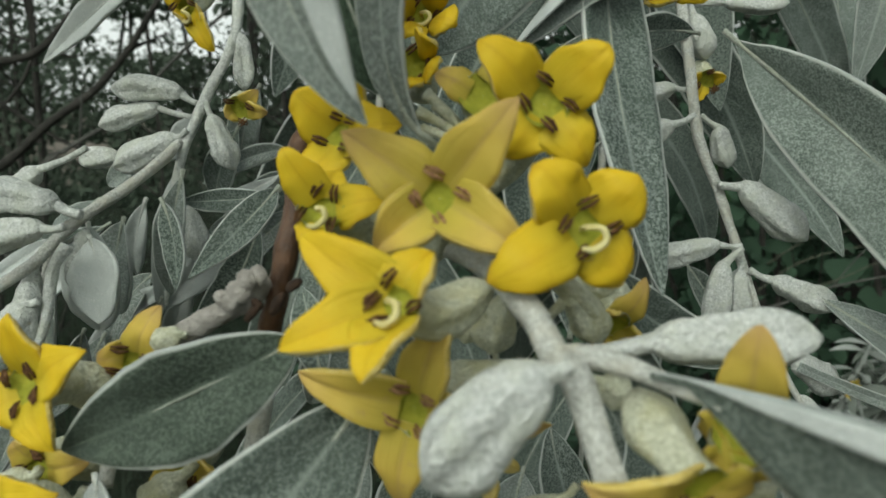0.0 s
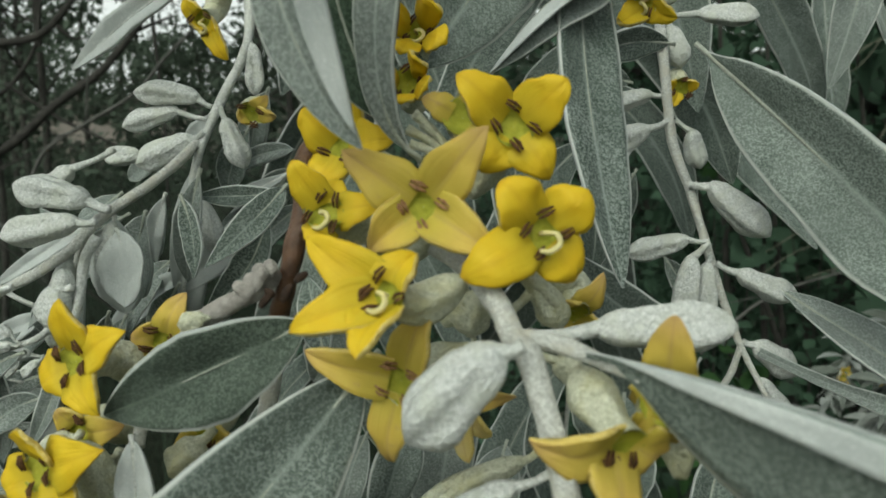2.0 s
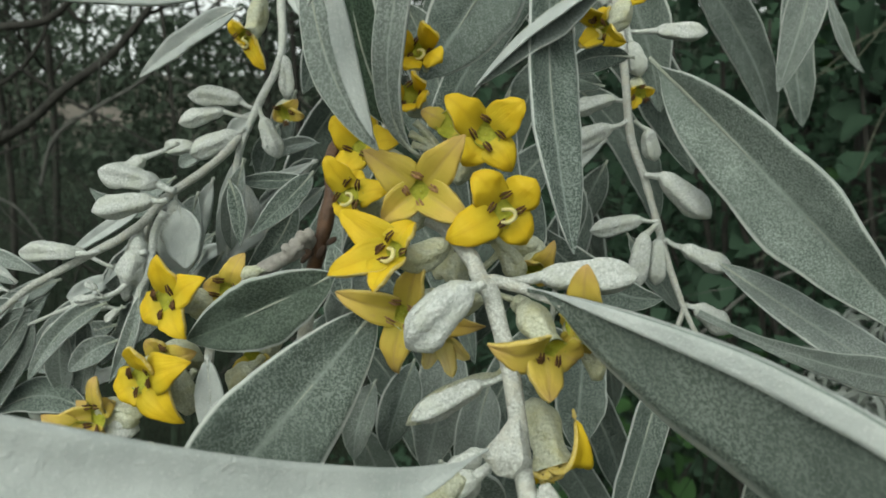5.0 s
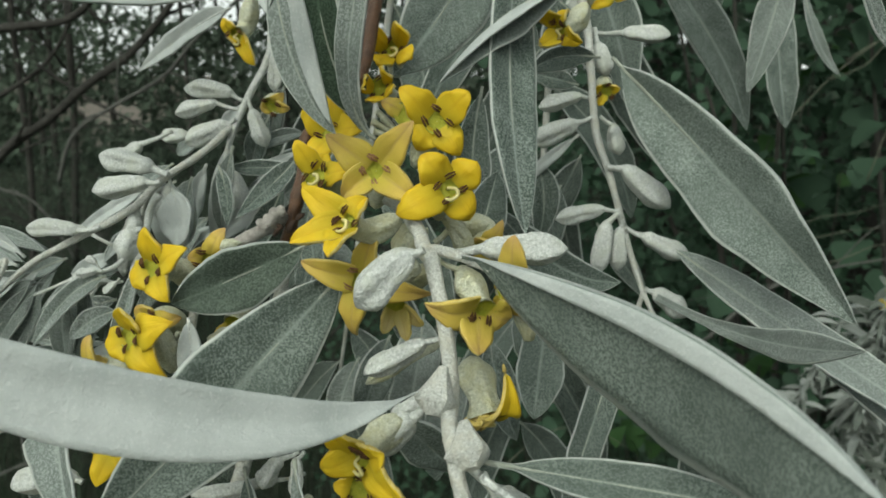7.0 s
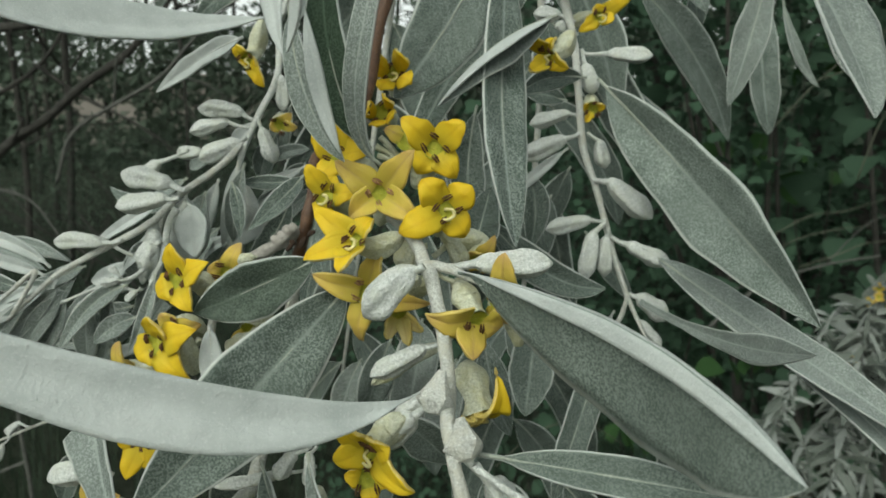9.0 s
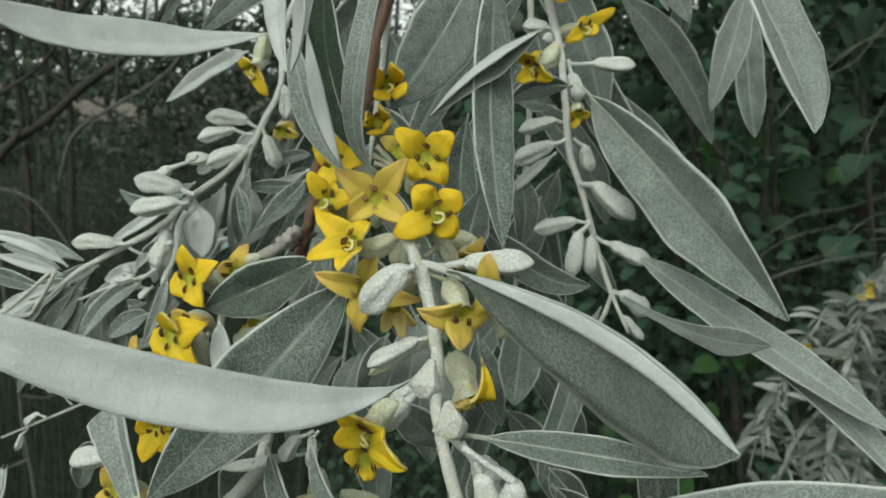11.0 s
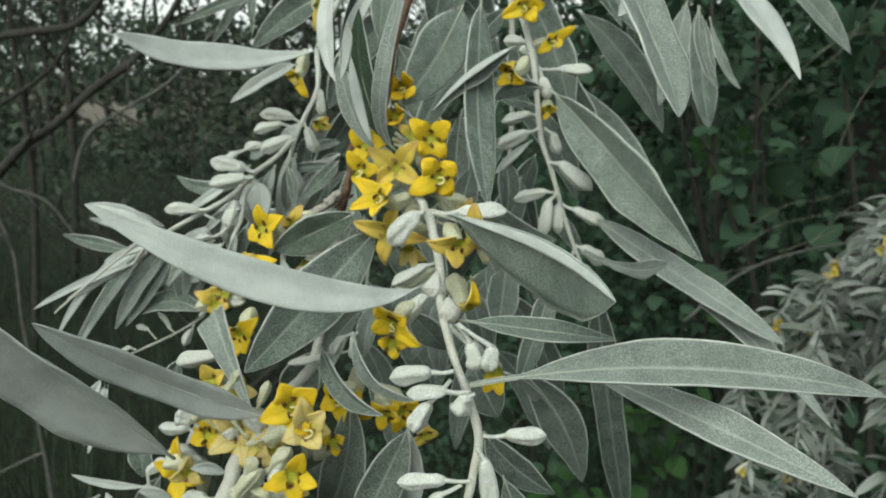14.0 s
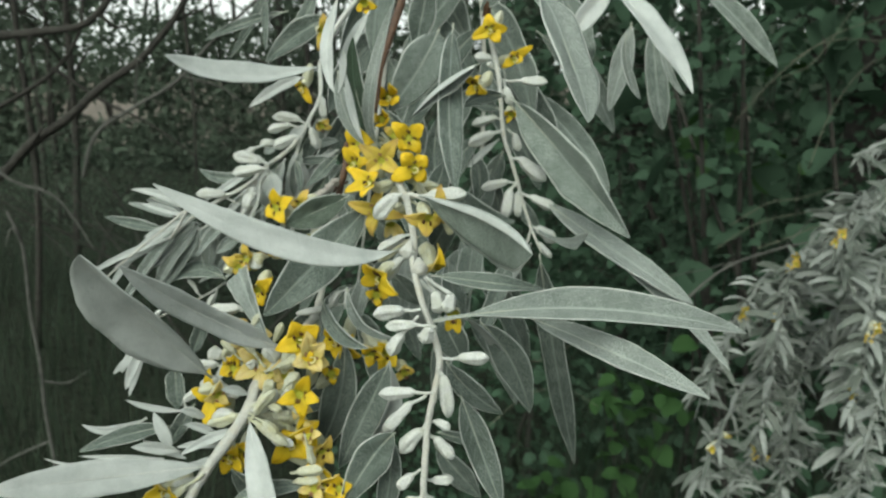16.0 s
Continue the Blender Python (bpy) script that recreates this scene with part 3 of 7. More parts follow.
flower(centre, (0.0102, 0.0820, 1.5031), (0.0119, 0.0730, 1.5094), (-0.04, -0.97, 0.23), [(0.0048, 0.0740, 1.5142), (0.0176, 0.0710, 1.5163), (0.0185, 0.0720, 1.5052), (0.0070, 0.0740, 1.5052)], mat=FADED, old=True, petal_w=0.0045, style=False, fold=24, shape=keen)
flower(centre, (0.0202, 0.0800, 1.5018), (0.0224, 0.0720, 1.5072), (0.29, -0.93, 0.21), [(0.0186, 0.0710, 1.5117), (0.0154, 0.0700, 1.5038), (0.0251, 0.0740, 1.5026), (0.0261, 0.0730, 1.5108)], petal_w=0.0048, shape=spoon, fold=-6, bow=0.24)
flower(centre, (0.0158, 0.0860, 1.5089), (0.0200, 0.0780, 1.5162), (0.17, -0.97, 0.19), [(0.0148, 0.0770, 1.5208), (0.0246, 0.0770, 1.5203), (0.0233, 0.0790, 1.5113), (0.0170, 0.0790, 1.5120)], petal_w=0.0046, style=False, fold=4, bow=0.2)
flower(centre, (0.0176, 0.0880, 1.5128), (0.0151, 0.0820, 1.5172), (-0.08, -0.93, 0.37), [(0.0112, 0.0830, 1.5189), (0.0175, 0.0840, 1.5196), (0.0167, 0.0830, 1.5150)], mat=FADED, old=True, style=False, anthers=False, petal_w=0.0028)
flower(centre, (0.0076, 0.0860, 1.5069), (0.0017, 0.0800, 1.5078), (-0.21, -0.91, 0.36), [(-0.0014, 0.0800, 1.5130), (0.0006, 0.0790, 1.5048), (0.0072, 0.0800, 1.5086), (0.0026, 0.0830, 1.5108)], petal_w=0.0036)
flower(centre, (0.0086, 0.0940, 1.5081), (0.0017, 0.0880, 1.5140), (-0.44, -0.83, 0.35), [(0.0039, 0.0880, 1.5226), (-0.0022, 0.0880, 1.5180), (-0.0005, 0.0870, 1.5096), (0.0080, 0.0850, 1.5147)], style=False, petal_w=0.0049)
flower(centre, (0.0074, 0.1240, 1.5241), (0.0076, 0.1160, 1.5288), (0.05, -0.95, 0.25), [(0.0099, 0.1120, 1.5324), (0.0119, 0.1120, 1.5268), (0.0057, 0.1110, 1.5255), (0.0045, 0.1120, 1.5309)], shape=blunt, petal_w=0.0040, bow=0.35, fold=-8)
flower(centre, (0.0079, 0.1080, 1.5179), (0.0078, 0.1000, 1.5211), (-0.07, -0.97, 0.2), [(0.0092, 0.0970, 1.5238), (0.0104, 0.0970, 1.5203), (0.0073, 0.0970, 1.5187), (0.0061, 0.0970, 1.5219)], shape=blunt, style=False, petal_w=0.0030, bow=0.4, fold=-8)
flower(centre, (0.0179, 0.0760, 1.4950), (0.0097, 0.0715, 1.4938), (-0.35, -0.9, 0.1), [(0.0009, 0.0735, 1.4961), (0.0130, 0.0715, 1.5015), (0.0202, 0.0740, 1.4917), (0.0089, 0.0740, 1.4850)], mat=FADED, old=True, petal_w=0.0040, style=False, fold=26, shape=keen)
flower(centre, (0.0197, 0.0820, 1.4933), (0.0138, 0.0800, 1.4876), (0.1, -0.8, -0.6), [(0.0119, 0.0790, 1.4837), (0.0157, 0.0780, 1.4830), (0.0181, 0.0800, 1.4851)], mat=CREAM, style=False, anthers=False, petal_w=0.0026)
flower(centre, (0.0246, 0.0660, 1.4973), (0.0278, 0.0610, 1.4930), (0.35, -0.80, -0.45), [(0.0206, 0.0590, 1.4944), (0.0274, 0.0580, 1.4882), (0.0310, 0.0640, 1.4913)], mat=FADED, style=False, petal_w=0.0048, tube_w=0.0035, shape=keen)
flower(centre, (0.0339, 0.0680, 1.4871), (0.0313, 0.0640, 1.4953), (-0.33, -0.92, 0.20), [(0.0315, 0.0630, 1.5025), (0.0302, 0.0670, 1.4937), (0.0343, 0.0670, 1.4933), (0.0322, 0.0680, 1.4908)], mat=FADED, style=False, anthers=False, petal_w=0.0040)
flower(centre, (0.0213, 0.0880, 1.5003), (0.0267, 0.0860, 1.4962), (-0.10, -0.78, -0.62), [(0.0297, 0.0860, 1.5008), (0.0256, 0.0850, 1.4981), (0.0298, 0.0880, 1.4945), (0.0249, 0.0870, 1.4946)], mat=FADED, style=False, anthers=False, petal_w=0.003)
flower(centre, (-0.0196, 0.0860, 1.4880), (-0.0236, 0.0770, 1.4933), (-0.30, -0.92, 0.26), [(-0.0242, 0.0770, 1.4998), (-0.0173, 0.0760, 1.4969), (-0.0201, 0.0750, 1.4887), (-0.0274, 0.0780, 1.4904)], style=False, petal_w=0.0046, shape=keen)
flower(centre, (-0.0140, 0.0900, 1.4925), (-0.0177, 0.0840, 1.4932), (-0.17, -0.98, 0.00), [(-0.0149, 0.0850, 1.4985), (-0.0209, 0.0840, 1.4939), (-0.0210, 0.0850, 1.4887), (-0.0147, 0.0850, 1.4911)], mat=FADED, style=False, petal_w=0.0035)
flower(centre, (-0.0224, 0.0800, 1.4757), (-0.0264, 0.0740, 1.4832), (-0.30, -0.92, 0.26), [(-0.0265, 0.0720, 1.4884), (-0.0183, 0.0720, 1.4865), (-0.0203, 0.0730, 1.4775), (-0.0303, 0.0750, 1.4801)], style=False, petal_w=0.0052, shape=keen)
flower(centre, (-0.0292, 0.0770, 1.4754), (-0.0346, 0.0760, 1.4765), (-0.34, -0.93, 0.10), [(-0.0338, 0.0760, 1.4826), (-0.0397, 0.0750, 1.4764), (-0.0349, 0.0760, 1.4735), (-0.0325, 0.0780, 1.4780)], mat=FADED, style=False, petal_w=0.0033)
flower(centre, (-0.0250, 0.0910, 1.4787), (-0.0286, 0.0850, 1.4822), (-0.27, -0.96, 0.06), [(-0.0306, 0.0850, 1.4851), (-0.0231, 0.0850, 1.4832), (-0.0308, 0.0870, 1.4781)], mat=FADED, style=False, petal_w=0.0035)
flower(centre, (-0.0136, 0.0920, 1.4864), (-0.0153, 0.0880, 1.4810), (-0.21, -0.96, -0.18), [(-0.0191, 0.0880, 1.4781), (-0.0117, 0.0880, 1.4802), (-0.0152, 0.0870, 1.4767)], mat=FADED, style=False, petal_w=0.0032)
leaf(centre, (-0.0186, 0.0780, 1.4854), (-0.0177, 0.0760, 1.4796), (-0.0169, 0.0740, 1.4738), 0.0042, shape=oval, under=True)
stem(centre, [(-0.0131, 0.0830, 1.4963), (-0.0176, 0.0860, 1.4917), (-0.0213, 0.0880, 1.4874), (-0.0202, 0.0820, 1.4821)], [0.0009, 0.0009, 0.0008, 0.0007])
bud(centre, (0.0202, 0.0610, 1.5007), (0.0186, 0.0610, 1.5004), (0.0115, 0.0610, 1.4930), 0.0056)
bud(centre, (0.0206, 0.0710, 1.4984), (0.0269, 0.0710, 1.4991), (0.0388, 0.0710, 1.4994), 0.0050)
stem(centre, [(0.0201, 0.0665, 1.4994), (0.0215, 0.0655, 1.4998), (0.0240, 0.0640, 1.4995), (0.0263, 0.0622, 1.4990), (0.0285, 0.0600, 1.4985)], [0.0009, 0.0008, 0.0007, 0.0006, 0.0003], name="petiole")
bud(centre, (0.0178, 0.0800, 1.5035), (0.0207, 0.0800, 1.5024), (0.0252, 0.0800, 1.4977), 0.0028, mat=TUBE)
bud(centre, (0.0172, 0.0830, 1.5006), (0.0166, 0.0830, 1.4999), (0.0155, 0.0830, 1.4945), 0.0029, mat=TUBE)
bud(centre, (0.0228, 0.0780, 1.4847), (0.0213, 0.0780, 1.4835), (0.0093, 0.0780, 1.4758), 0.0036, mat=TUBE)
bud(centre, (0.0146, 0.0850, 1.5002), (0.0166, 0.0850, 1.4924), (0.0147, 0.0850, 1.4883), 0.0026, mat=TUBE)
node(centre, (0.0236, 0.0535, 1.4882), (0.0227, 0.0505, 1.4833), 0.0050, 8)
node(centre, (0.0264, 0.0480, 1.4840), (0.0275, 0.0440, 1.4803), 0.0050, -12)
bud(centre, (0.0223, 0.0550, 1.4839), (0.0197, 0.0550, 1.4809), (0.0138, 0.0550, 1.4764), 0.0046)
bud(centre, (0.0229, 0.0660, 1.4883), (0.0200, 0.0660, 1.4871), (0.0114, 0.0660, 1.4820), 0.0035)

bud(centre, (0.0259, 0.0550, 1.4758), (0.0303, 0.0550, 1.4718), (0.0331, 0.0550, 1.4673), 0.0051)
bud(centre, (0.0227, 0.0600, 1.4818), (0.0199, 0.0600, 1.4813), (0.0162, 0.0600, 1.4781), 0.0029)
flower(centre, (0.0259, 0.0680, 1.4841), (0.0286, 0.0630, 1.4781), (0.30, -0.50, -0.81), [(0.0305, 0.0630, 1.4854), (0.0257, 0.0620, 1.4781), (0.0315, 0.0660, 1.4797), (0.0278, 0.0610, 1.4773)], tube_w=0.0046, petal_w=0.0048, bow=0.42, shape=keen, fold=20)
flower(centre, (0.0185, 0.0550, 1.4808), (0.0139, 0.0510, 1.4772), (-0.44, -0.84, -0.32), [(0.0100, 0.0510, 1.4814), (0.0204, 0.0490, 1.4729), (0.0089, 0.0520, 1.4752), (0.0171, 0.0490, 1.4791)], petal_w=0.0043)
flower(centre, (0.0109, 0.0610, 1.4675), (0.0129, 0.0550, 1.4708), (0.13, -0.97, 0.22), [(0.0097, 0.0550, 1.4715), (0.0169, 0.0550, 1.4711), (0.0137, 0.0550, 1.4674)], style=False, petal_w=0.0027)
bud(centre, (0.0019, 0.0660, 1.4700), (-0.0008, 0.0660, 1.4689), (-0.0037, 0.0660, 1.4639), 0.0030)
bud(centre, (0.0028, 0.0660, 1.4700), (0.0015, 0.0660, 1.4690), (0.0009, 0.0660, 1.4632), 0.0026)
bud(centre, (0.0287, 0.0330, 1.4733), (0.0242, 0.0330, 1.4730), (0.0158, 0.0330, 1.4714), 0.0039)
bud(centre, (0.0319, 0.0330, 1.4691), (0.0272, 0.0330, 1.4690), (0.0191, 0.0330, 1.4683), 0.0039)
bud(centre, (0.0328, 0.0330, 1.4687), (0.0313, 0.0330, 1.4683), (0.0292, 0.0330, 1.4638), 0.0042)
bud(centre, (0.0280, 0.0330, 1.4714), (0.0237, 0.0330, 1.4665), (0.0202, 0.0330, 1.4600), 0.0040)
bud(centre, (0.0285, 0.0450, 1.4793), (0.0314, 0.0450, 1.4753), (0.0330, 0.0450, 1.4687), 0.0048)
bud(centre, (0.0287, 0.0430, 1.4798), (0.0363, 0.0430, 1.4751), (0.0348, 0.0430, 1.4694), 0.0044)
bud(centre, (0.0344, 0.0330, 1.4598), (0.0389, 0.0330, 1.4600), (0.0471, 0.0330, 1.4602), 0.0037)
bud(centre, (0.0322, 0.0330, 1.4498), (0.0271, 0.0330, 1.4498), (0.0169, 0.0330, 1.4488), 0.0037)
bud(centre, (0.0333, 0.0330, 1.4572), (0.0348, 0.0330, 1.4548), (0.0361, 0.0330, 1.4426), 0.0046)
bud(centre, (0.0302, 0.0330, 1.4489), (0.0260, 0.0330, 1.4468), (0.0179, 0.0330, 1.4381), 0.0040)
bud(centre, (0.0302, 0.0330, 1.4415), (0.0291, 0.0330, 1.4389), (0.0227, 0.0330, 1.4316), 0.0044)
bud(centre, (0.0302, 0.0330, 1.4415), (0.0325, 0.0330, 1.4416), (0.0367, 0.0330, 1.4393), 0.0031)
bud(centre, (0.0302, 0.0330, 1.4381), (0.0325, 0.0330, 1.4366), (0.0375, 0.0330, 1.4305), 0.0041)
bud(centre, (0.0296, 0.0330, 1.4245), (0.0317, 0.0330, 1.4237), (0.0377, 0.0330, 1.4244), 0.0035)
bud(centre, (0.0285, 0.0330, 1.4270), (0.0261, 0.0330, 1.4252), (0.0221, 0.0330, 1.4207), 0.0041)
bud(centre, (0.0293, 0.0330, 1.4202), (0.0309, 0.0330, 1.4185), (0.0325, 0.0330, 1.4142), 0.0038)
bud(centre, (0.0285, 0.0330, 1.4184), (0.0261, 0.0330, 1.4182), (0.0237, 0.0330, 1.4146), 0.0035)
flower(centre, (0.0356, 0.0530, 1.4681), (0.0364, 0.0500, 1.4665), (0.10, -0.97, -0.22), [(0.0342, 0.0500, 1.4621), (0.0379, 0.0500, 1.4614), (0.0369, 0.0500, 1.4644)], style=False, petal_w=0.0030)
flower(centre, (0.0147, 0.0790, 1.4412), (0.0181, 0.0750, 1.4388), (0.29, -0.94, -0.20), [(0.0143, 0.0750, 1.4363), (0.0216, 0.0750, 1.4399), (0.0187, 0.0750, 1.4418)], style=False, mat=FADED, petal_w=0.0028)
leaf(centre, (0.0316, 0.0372, 1.4686), (0.0731, 0.0380, 1.4731), (0.1181, 0.0473, 1.4646), 0.0092, nl=1.3, face=(0.05, -0.75, 0.65), fl=22, fr=24, wave=0.8, shape=stalked, pale=True)
leaf(centre, (0.0280, 0.0480, 1.4792), (0.0437, 0.0470, 1.4778), (0.0617, 0.0442, 1.4767), 0.0056, turn=-20, fl=14, fr=30, shape=stalked)
leaf(centre, (0.0574, 0.0600, 1.4640), (0.0811, 0.0419, 1.4596), (0.1026, 0.0235, 1.4548), 0.0091, fl=24, fr=20, face=(0.3, -0.8, 0.5), pale=True)
leaf(centre, (0.0623, 0.0850, 1.4780), (0.0702, 0.1044, 1.4336), (0.0807, 0.1229, 1.3835), 0.0087, turn=12, fl=10, fr=14, shape=strap)
leaf(centre, (0.0380, 0.0550, 1.4650), (0.0499, 0.0808, 1.4457), (0.0609, 0.1038, 1.4134), 0.0038, under=True, turn=30, fl=30, fr=30)
leaf(centre, (0.0433, 0.0750, 1.4572), (0.0537, 0.0806, 1.4419), (0.0606, 0.0850, 1.4219), 0.0114)
leaf(centre, (0.0342, 0.0500, 1.4526), (0.0408, 0.0548, 1.4420), (0.0511, 0.0600, 1.4322), 0.0075, fl=18, fr=18)
leaf(centre, (0.0385, 0.0500, 1.4421), (0.0446, 0.0477, 1.4263), (0.0517, 0.0450, 1.4079), 0.0091, fl=10, fr=26)
leaf(centre, (0.0295, 0.0650, 1.4179), (0.0368, 0.0675, 1.4078), (0.0442, 0.0700, 1.3976), 0.0086)
leaf(centre, (0.0299, 0.0700, 1.4205), (0.0360, 0.0700, 1.4190), (0.0421, 0.0700, 1.4176), 0.0041)
leaf(centre, (0.0390, 0.1200, 1.4745), (0.0379, 0.1150, 1.4658), (0.0369, 0.1100, 1.4571), 0.0098, shape=strap)
leaf(centre, (0.0534, 0.1150, 1.4714), (0.0480, 0.1075, 1.4572), (0.0426, 0.1000, 1.4430), 0.0071, shape=strap)
leaf(centre, (0.0446, 0.1000, 1.4473), (0.0490, 0.1000, 1.4423), (0.0533, 0.1000, 1.4373), 0.0074)
leaf(centre, (0.0291, 0.0900, 1.4542), (0.0331, 0.0900, 1.4460), (0.0371, 0.0900, 1.4379), 0.0118)
leaf(centre, (-0.0075, 0.0700, 1.4649), (0.0004, 0.0585, 1.4584), (0.0116, 0.0483, 1.4565), 0.0063, turn=20, fl=25, fr=50)
leaf(centre, (0.0026, 0.0620, 1.4710), (0.0077, 0.0577, 1.4616), (0.0185, 0.0550, 1.4574), 0.0052, turn=40, pale=True, fl=30, fr=30)
leaf(centre, (0.0146, 0.0700, 1.4747), (0.0190, 0.0750, 1.4679), (0.0233, 0.0800, 1.4610), 0.0073)
leaf(centre, (-0.0135, 0.0850, 1.4586), (-0.0186, 0.0875, 1.4472), (-0.0237, 0.0900, 1.4359), 0.0119)
stem(centre, [(-0.0055, 0.0880, 1.4950), (-0.0080, 0.0860, 1.4800), (-0.0105, 0.0780, 1.4620), (-0.0120, 0.0720, 1.4560)], [0.0010, 0.0011, 0.0012, 0.0012])
stem(centre, [(0.0144, 0.0830, 1.5122), (0.0127, 0.0835, 1.5151), (0.0102, 0.0840, 1.5174)], [0.0003, 0.0004, 0.00055], mat=TUBE, name="pedicel", label="thin pale flower stalk")
stem(centre, [(0.0144, 0.0830, 1.5122), (0.0124, 0.0835, 1.5143), (0.0095, 0.0840, 1.5159)], [0.0003, 0.0004, 0.00055], mat=TUBE, name="pedicel", label="thin pale flower stalk")
stem(centre, [(0.0144, 0.0830, 1.5122), (0.0131, 0.0835, 1.5146), (0.0110, 0.0840, 1.5164)], [0.0003, 0.0004, 0.00055], mat=TUBE, name="pedicel", label="thin pale flower stalk")
stem(centre, [(0.0144, 0.0830, 1.5122), (0.0125, 0.0835, 1.5136), (0.0098, 0.0840, 1.5144)], [0.0003, 0.0004, 0.00055], mat=TUBE, name="pedicel", label="thin pale flower stalk")
knob(centre, (-0.0051, 0.0795, 1.4985), (-0.0036, 0.0792, 1.5002), 0.0009, HUSK)
knob(centre, (-0.0028, 0.0795, 1.4991), (-0.0016, 0.0792, 1.5009), 0.0009, HUSK)
knob(centre, (-0.0036, 0.0795, 1.4996), (-0.0044, 0.0792, 1.5004), 0.0009, HUSK)
knob(centre, (-0.0014, 0.0795, 1.5011), (-0.0001, 0.0792, 1.5021), 0.0009, HUSK)
bud(centre, (0.0185, 0.0815, 1.4996), (0.0167, 0.0815, 1.4999), (0.0158, 0.0815, 1.4950), 0.0046, mat=TUBE)
bud(centre, (0.0197, 0.0800, 1.4980), (0.0223, 0.0800, 1.5010), (0.0250, 0.0800, 1.4965), 0.0042, mat=TUBE)
bud(centre, (0.0173, 0.0825, 1.5020), (0.0151, 0.0825, 1.5004), (0.0132, 0.0825, 1.4957), 0.0034, mat=TUBE)
bud(centre, (0.0201, 0.0720, 1.4979), (0.0235, 0.0720, 1.4959), (0.0259, 0.0720, 1.4944), 0.003, mat=TUBE)
bud(centre, (-0.0134, 0.0860, 1.4824), (-0.0150, 0.0860, 1.4811), (-0.0184, 0.0860, 1.4765), 0.0058, mat=TUBE)
bud(centre, (-0.0263, 0.0780, 1.4779), (-0.0282, 0.0780, 1.4769), (-0.0360, 0.0780, 1.4760), 0.0046, mat=TUBE)
bud(centre, (-0.0227, 0.0830, 1.4812), (-0.0238, 0.0830, 1.4799), (-0.0275, 0.0830, 1.4750), 0.0050, mat=TUBE)
bud(centre, (-0.0270, 0.0830, 1.4832), (-0.0280, 0.0830, 1.4825), (-0.0321, 0.0830, 1.4799), 0.0044, mat=TUBE)
leaf(centre, (0.0055, 0.1250, 1.4685), (0.0022, 0.1220, 1.4595), (-0.0008, 0.1250, 1.4478), 0.009, turn=-19, shape=lance, skin=MID)
leaf(centre, (0.0115, 0.1370, 1.4700), (0.0100, 0.1340, 1.4550), (0.0063, 0.1370, 1.4369), 0.011, turn=5, shape=strap, pale=True)
leaf(centre, (0.0269, 0.1490, 1.4613), (0.0294, 0.1460, 1.4488), (0.0345, 0.1490, 1.4337), 0.01, turn=-21, shape=lance, skin=MID)
leaf(centre, (0.0210, 0.1250, 1.4640), (0.0182, 0.1220, 1.4519), (0.0177, 0.1250, 1.4368), 0.009, turn=10, shape=strap, pale=True)
leaf(centre, (0.0329, 0.1370, 1.4733), (0.0380, 0.1340, 1.4640), (0.0412, 0.1370, 1.4523), 0.01, turn=23, shape=lance, skin=MID)
leaf(centre, (-0.0064, 0.1490, 1.4544), (-0.0102, 0.1460, 1.4451), (-0.0124, 0.1490, 1.4331), 0.008, turn=8, shape=lance, pale=True)
leaf(centre, (-0.0105, 0.1250, 1.5003), (-0.0122, 0.1220, 1.4921), (-0.0158, 0.1250, 1.4825), 0.008, turn=-8, shape=lance, skin=MID)
leaf(centre, (-0.0087, 0.1370, 1.4877), (-0.0099, 0.1340, 1.4793), (-0.0143, 0.1370, 1.4692), 0.009, turn=-19, shape=strap, pale=True)
# lower flowering shoot
lower = thing("flowering_shoot", (-0.0150, 0.0750, 1.4600), "drooping silver shoot with crowded yellow flowers and broad leaves", "branch", "olive shoots")
stem(lower, [(-0.0109, 0.0750, 1.4576), (-0.0169, 0.0620, 1.4521), (-0.0230, 0.0520, 1.4445), (-0.0256, 0.0480, 1.4360), (-0.0321, 0.0450, 1.4261), (-0.0370, 0.0430, 1.4195), (-0.0426, 0.0400, 1.4098), (-0.0478, 0.0360, 1.3979)], [0.0013, 0.0016, 0.0019, 0.0019, 0.0018, 0.0017, 0.0016, 0.0014])
leaf(lower, (-0.0315, 0.0361, 1.4507), (-0.0418, 0.0198, 1.4732), (-0.0468, 0.0034, 1.4930), 0.0165, under=True, face=(0, -1, 0.0), fl=6, fr=34, nl=1.4, shape=oval)
leaf(lower, (-0.0120, 0.0414, 1.4580), (-0.0291, 0.0238, 1.4738), (-0.0394, 0.0068, 1.4898), 0.0074, under=True, face=(0, -1, 0.2), fl=10, fr=15, shape=strap)
leaf(lower, (-0.0370, 0.0430, 1.4194), (-0.0611, 0.0237, 1.4248), (-0.0784, 0.0050, 1.4305), 0.0104, under=True, face=(0, -0.8, 0.6), fl=8, fr=12, shape=oval)
leaf(lower, (-0.0250, 0.0460, 1.4346), (-0.0190, 0.0370, 1.4191), (-0.0123, 0.0280, 1.3998), 0.0092, under=True, turn=10, fl=14, fr=14, shape=taper)
leaf(lower, (-0.0313, 0.0400, 1.4075), (-0.0199, 0.0429, 1.4124), (-0.0074, 0.0450, 1.4130), 0.0058, turn=-30)
leaf(lower, (-0.0313, 0.0620, 1.4765), (-0.0259, 0.0550, 1.4687), (-0.0179, 0.0460, 1.4587), 0.0114, pale=True, face=(-0.1, -1, -0.4), fl=6, fr=34, wave=0.3, shape=drop, rib=False)
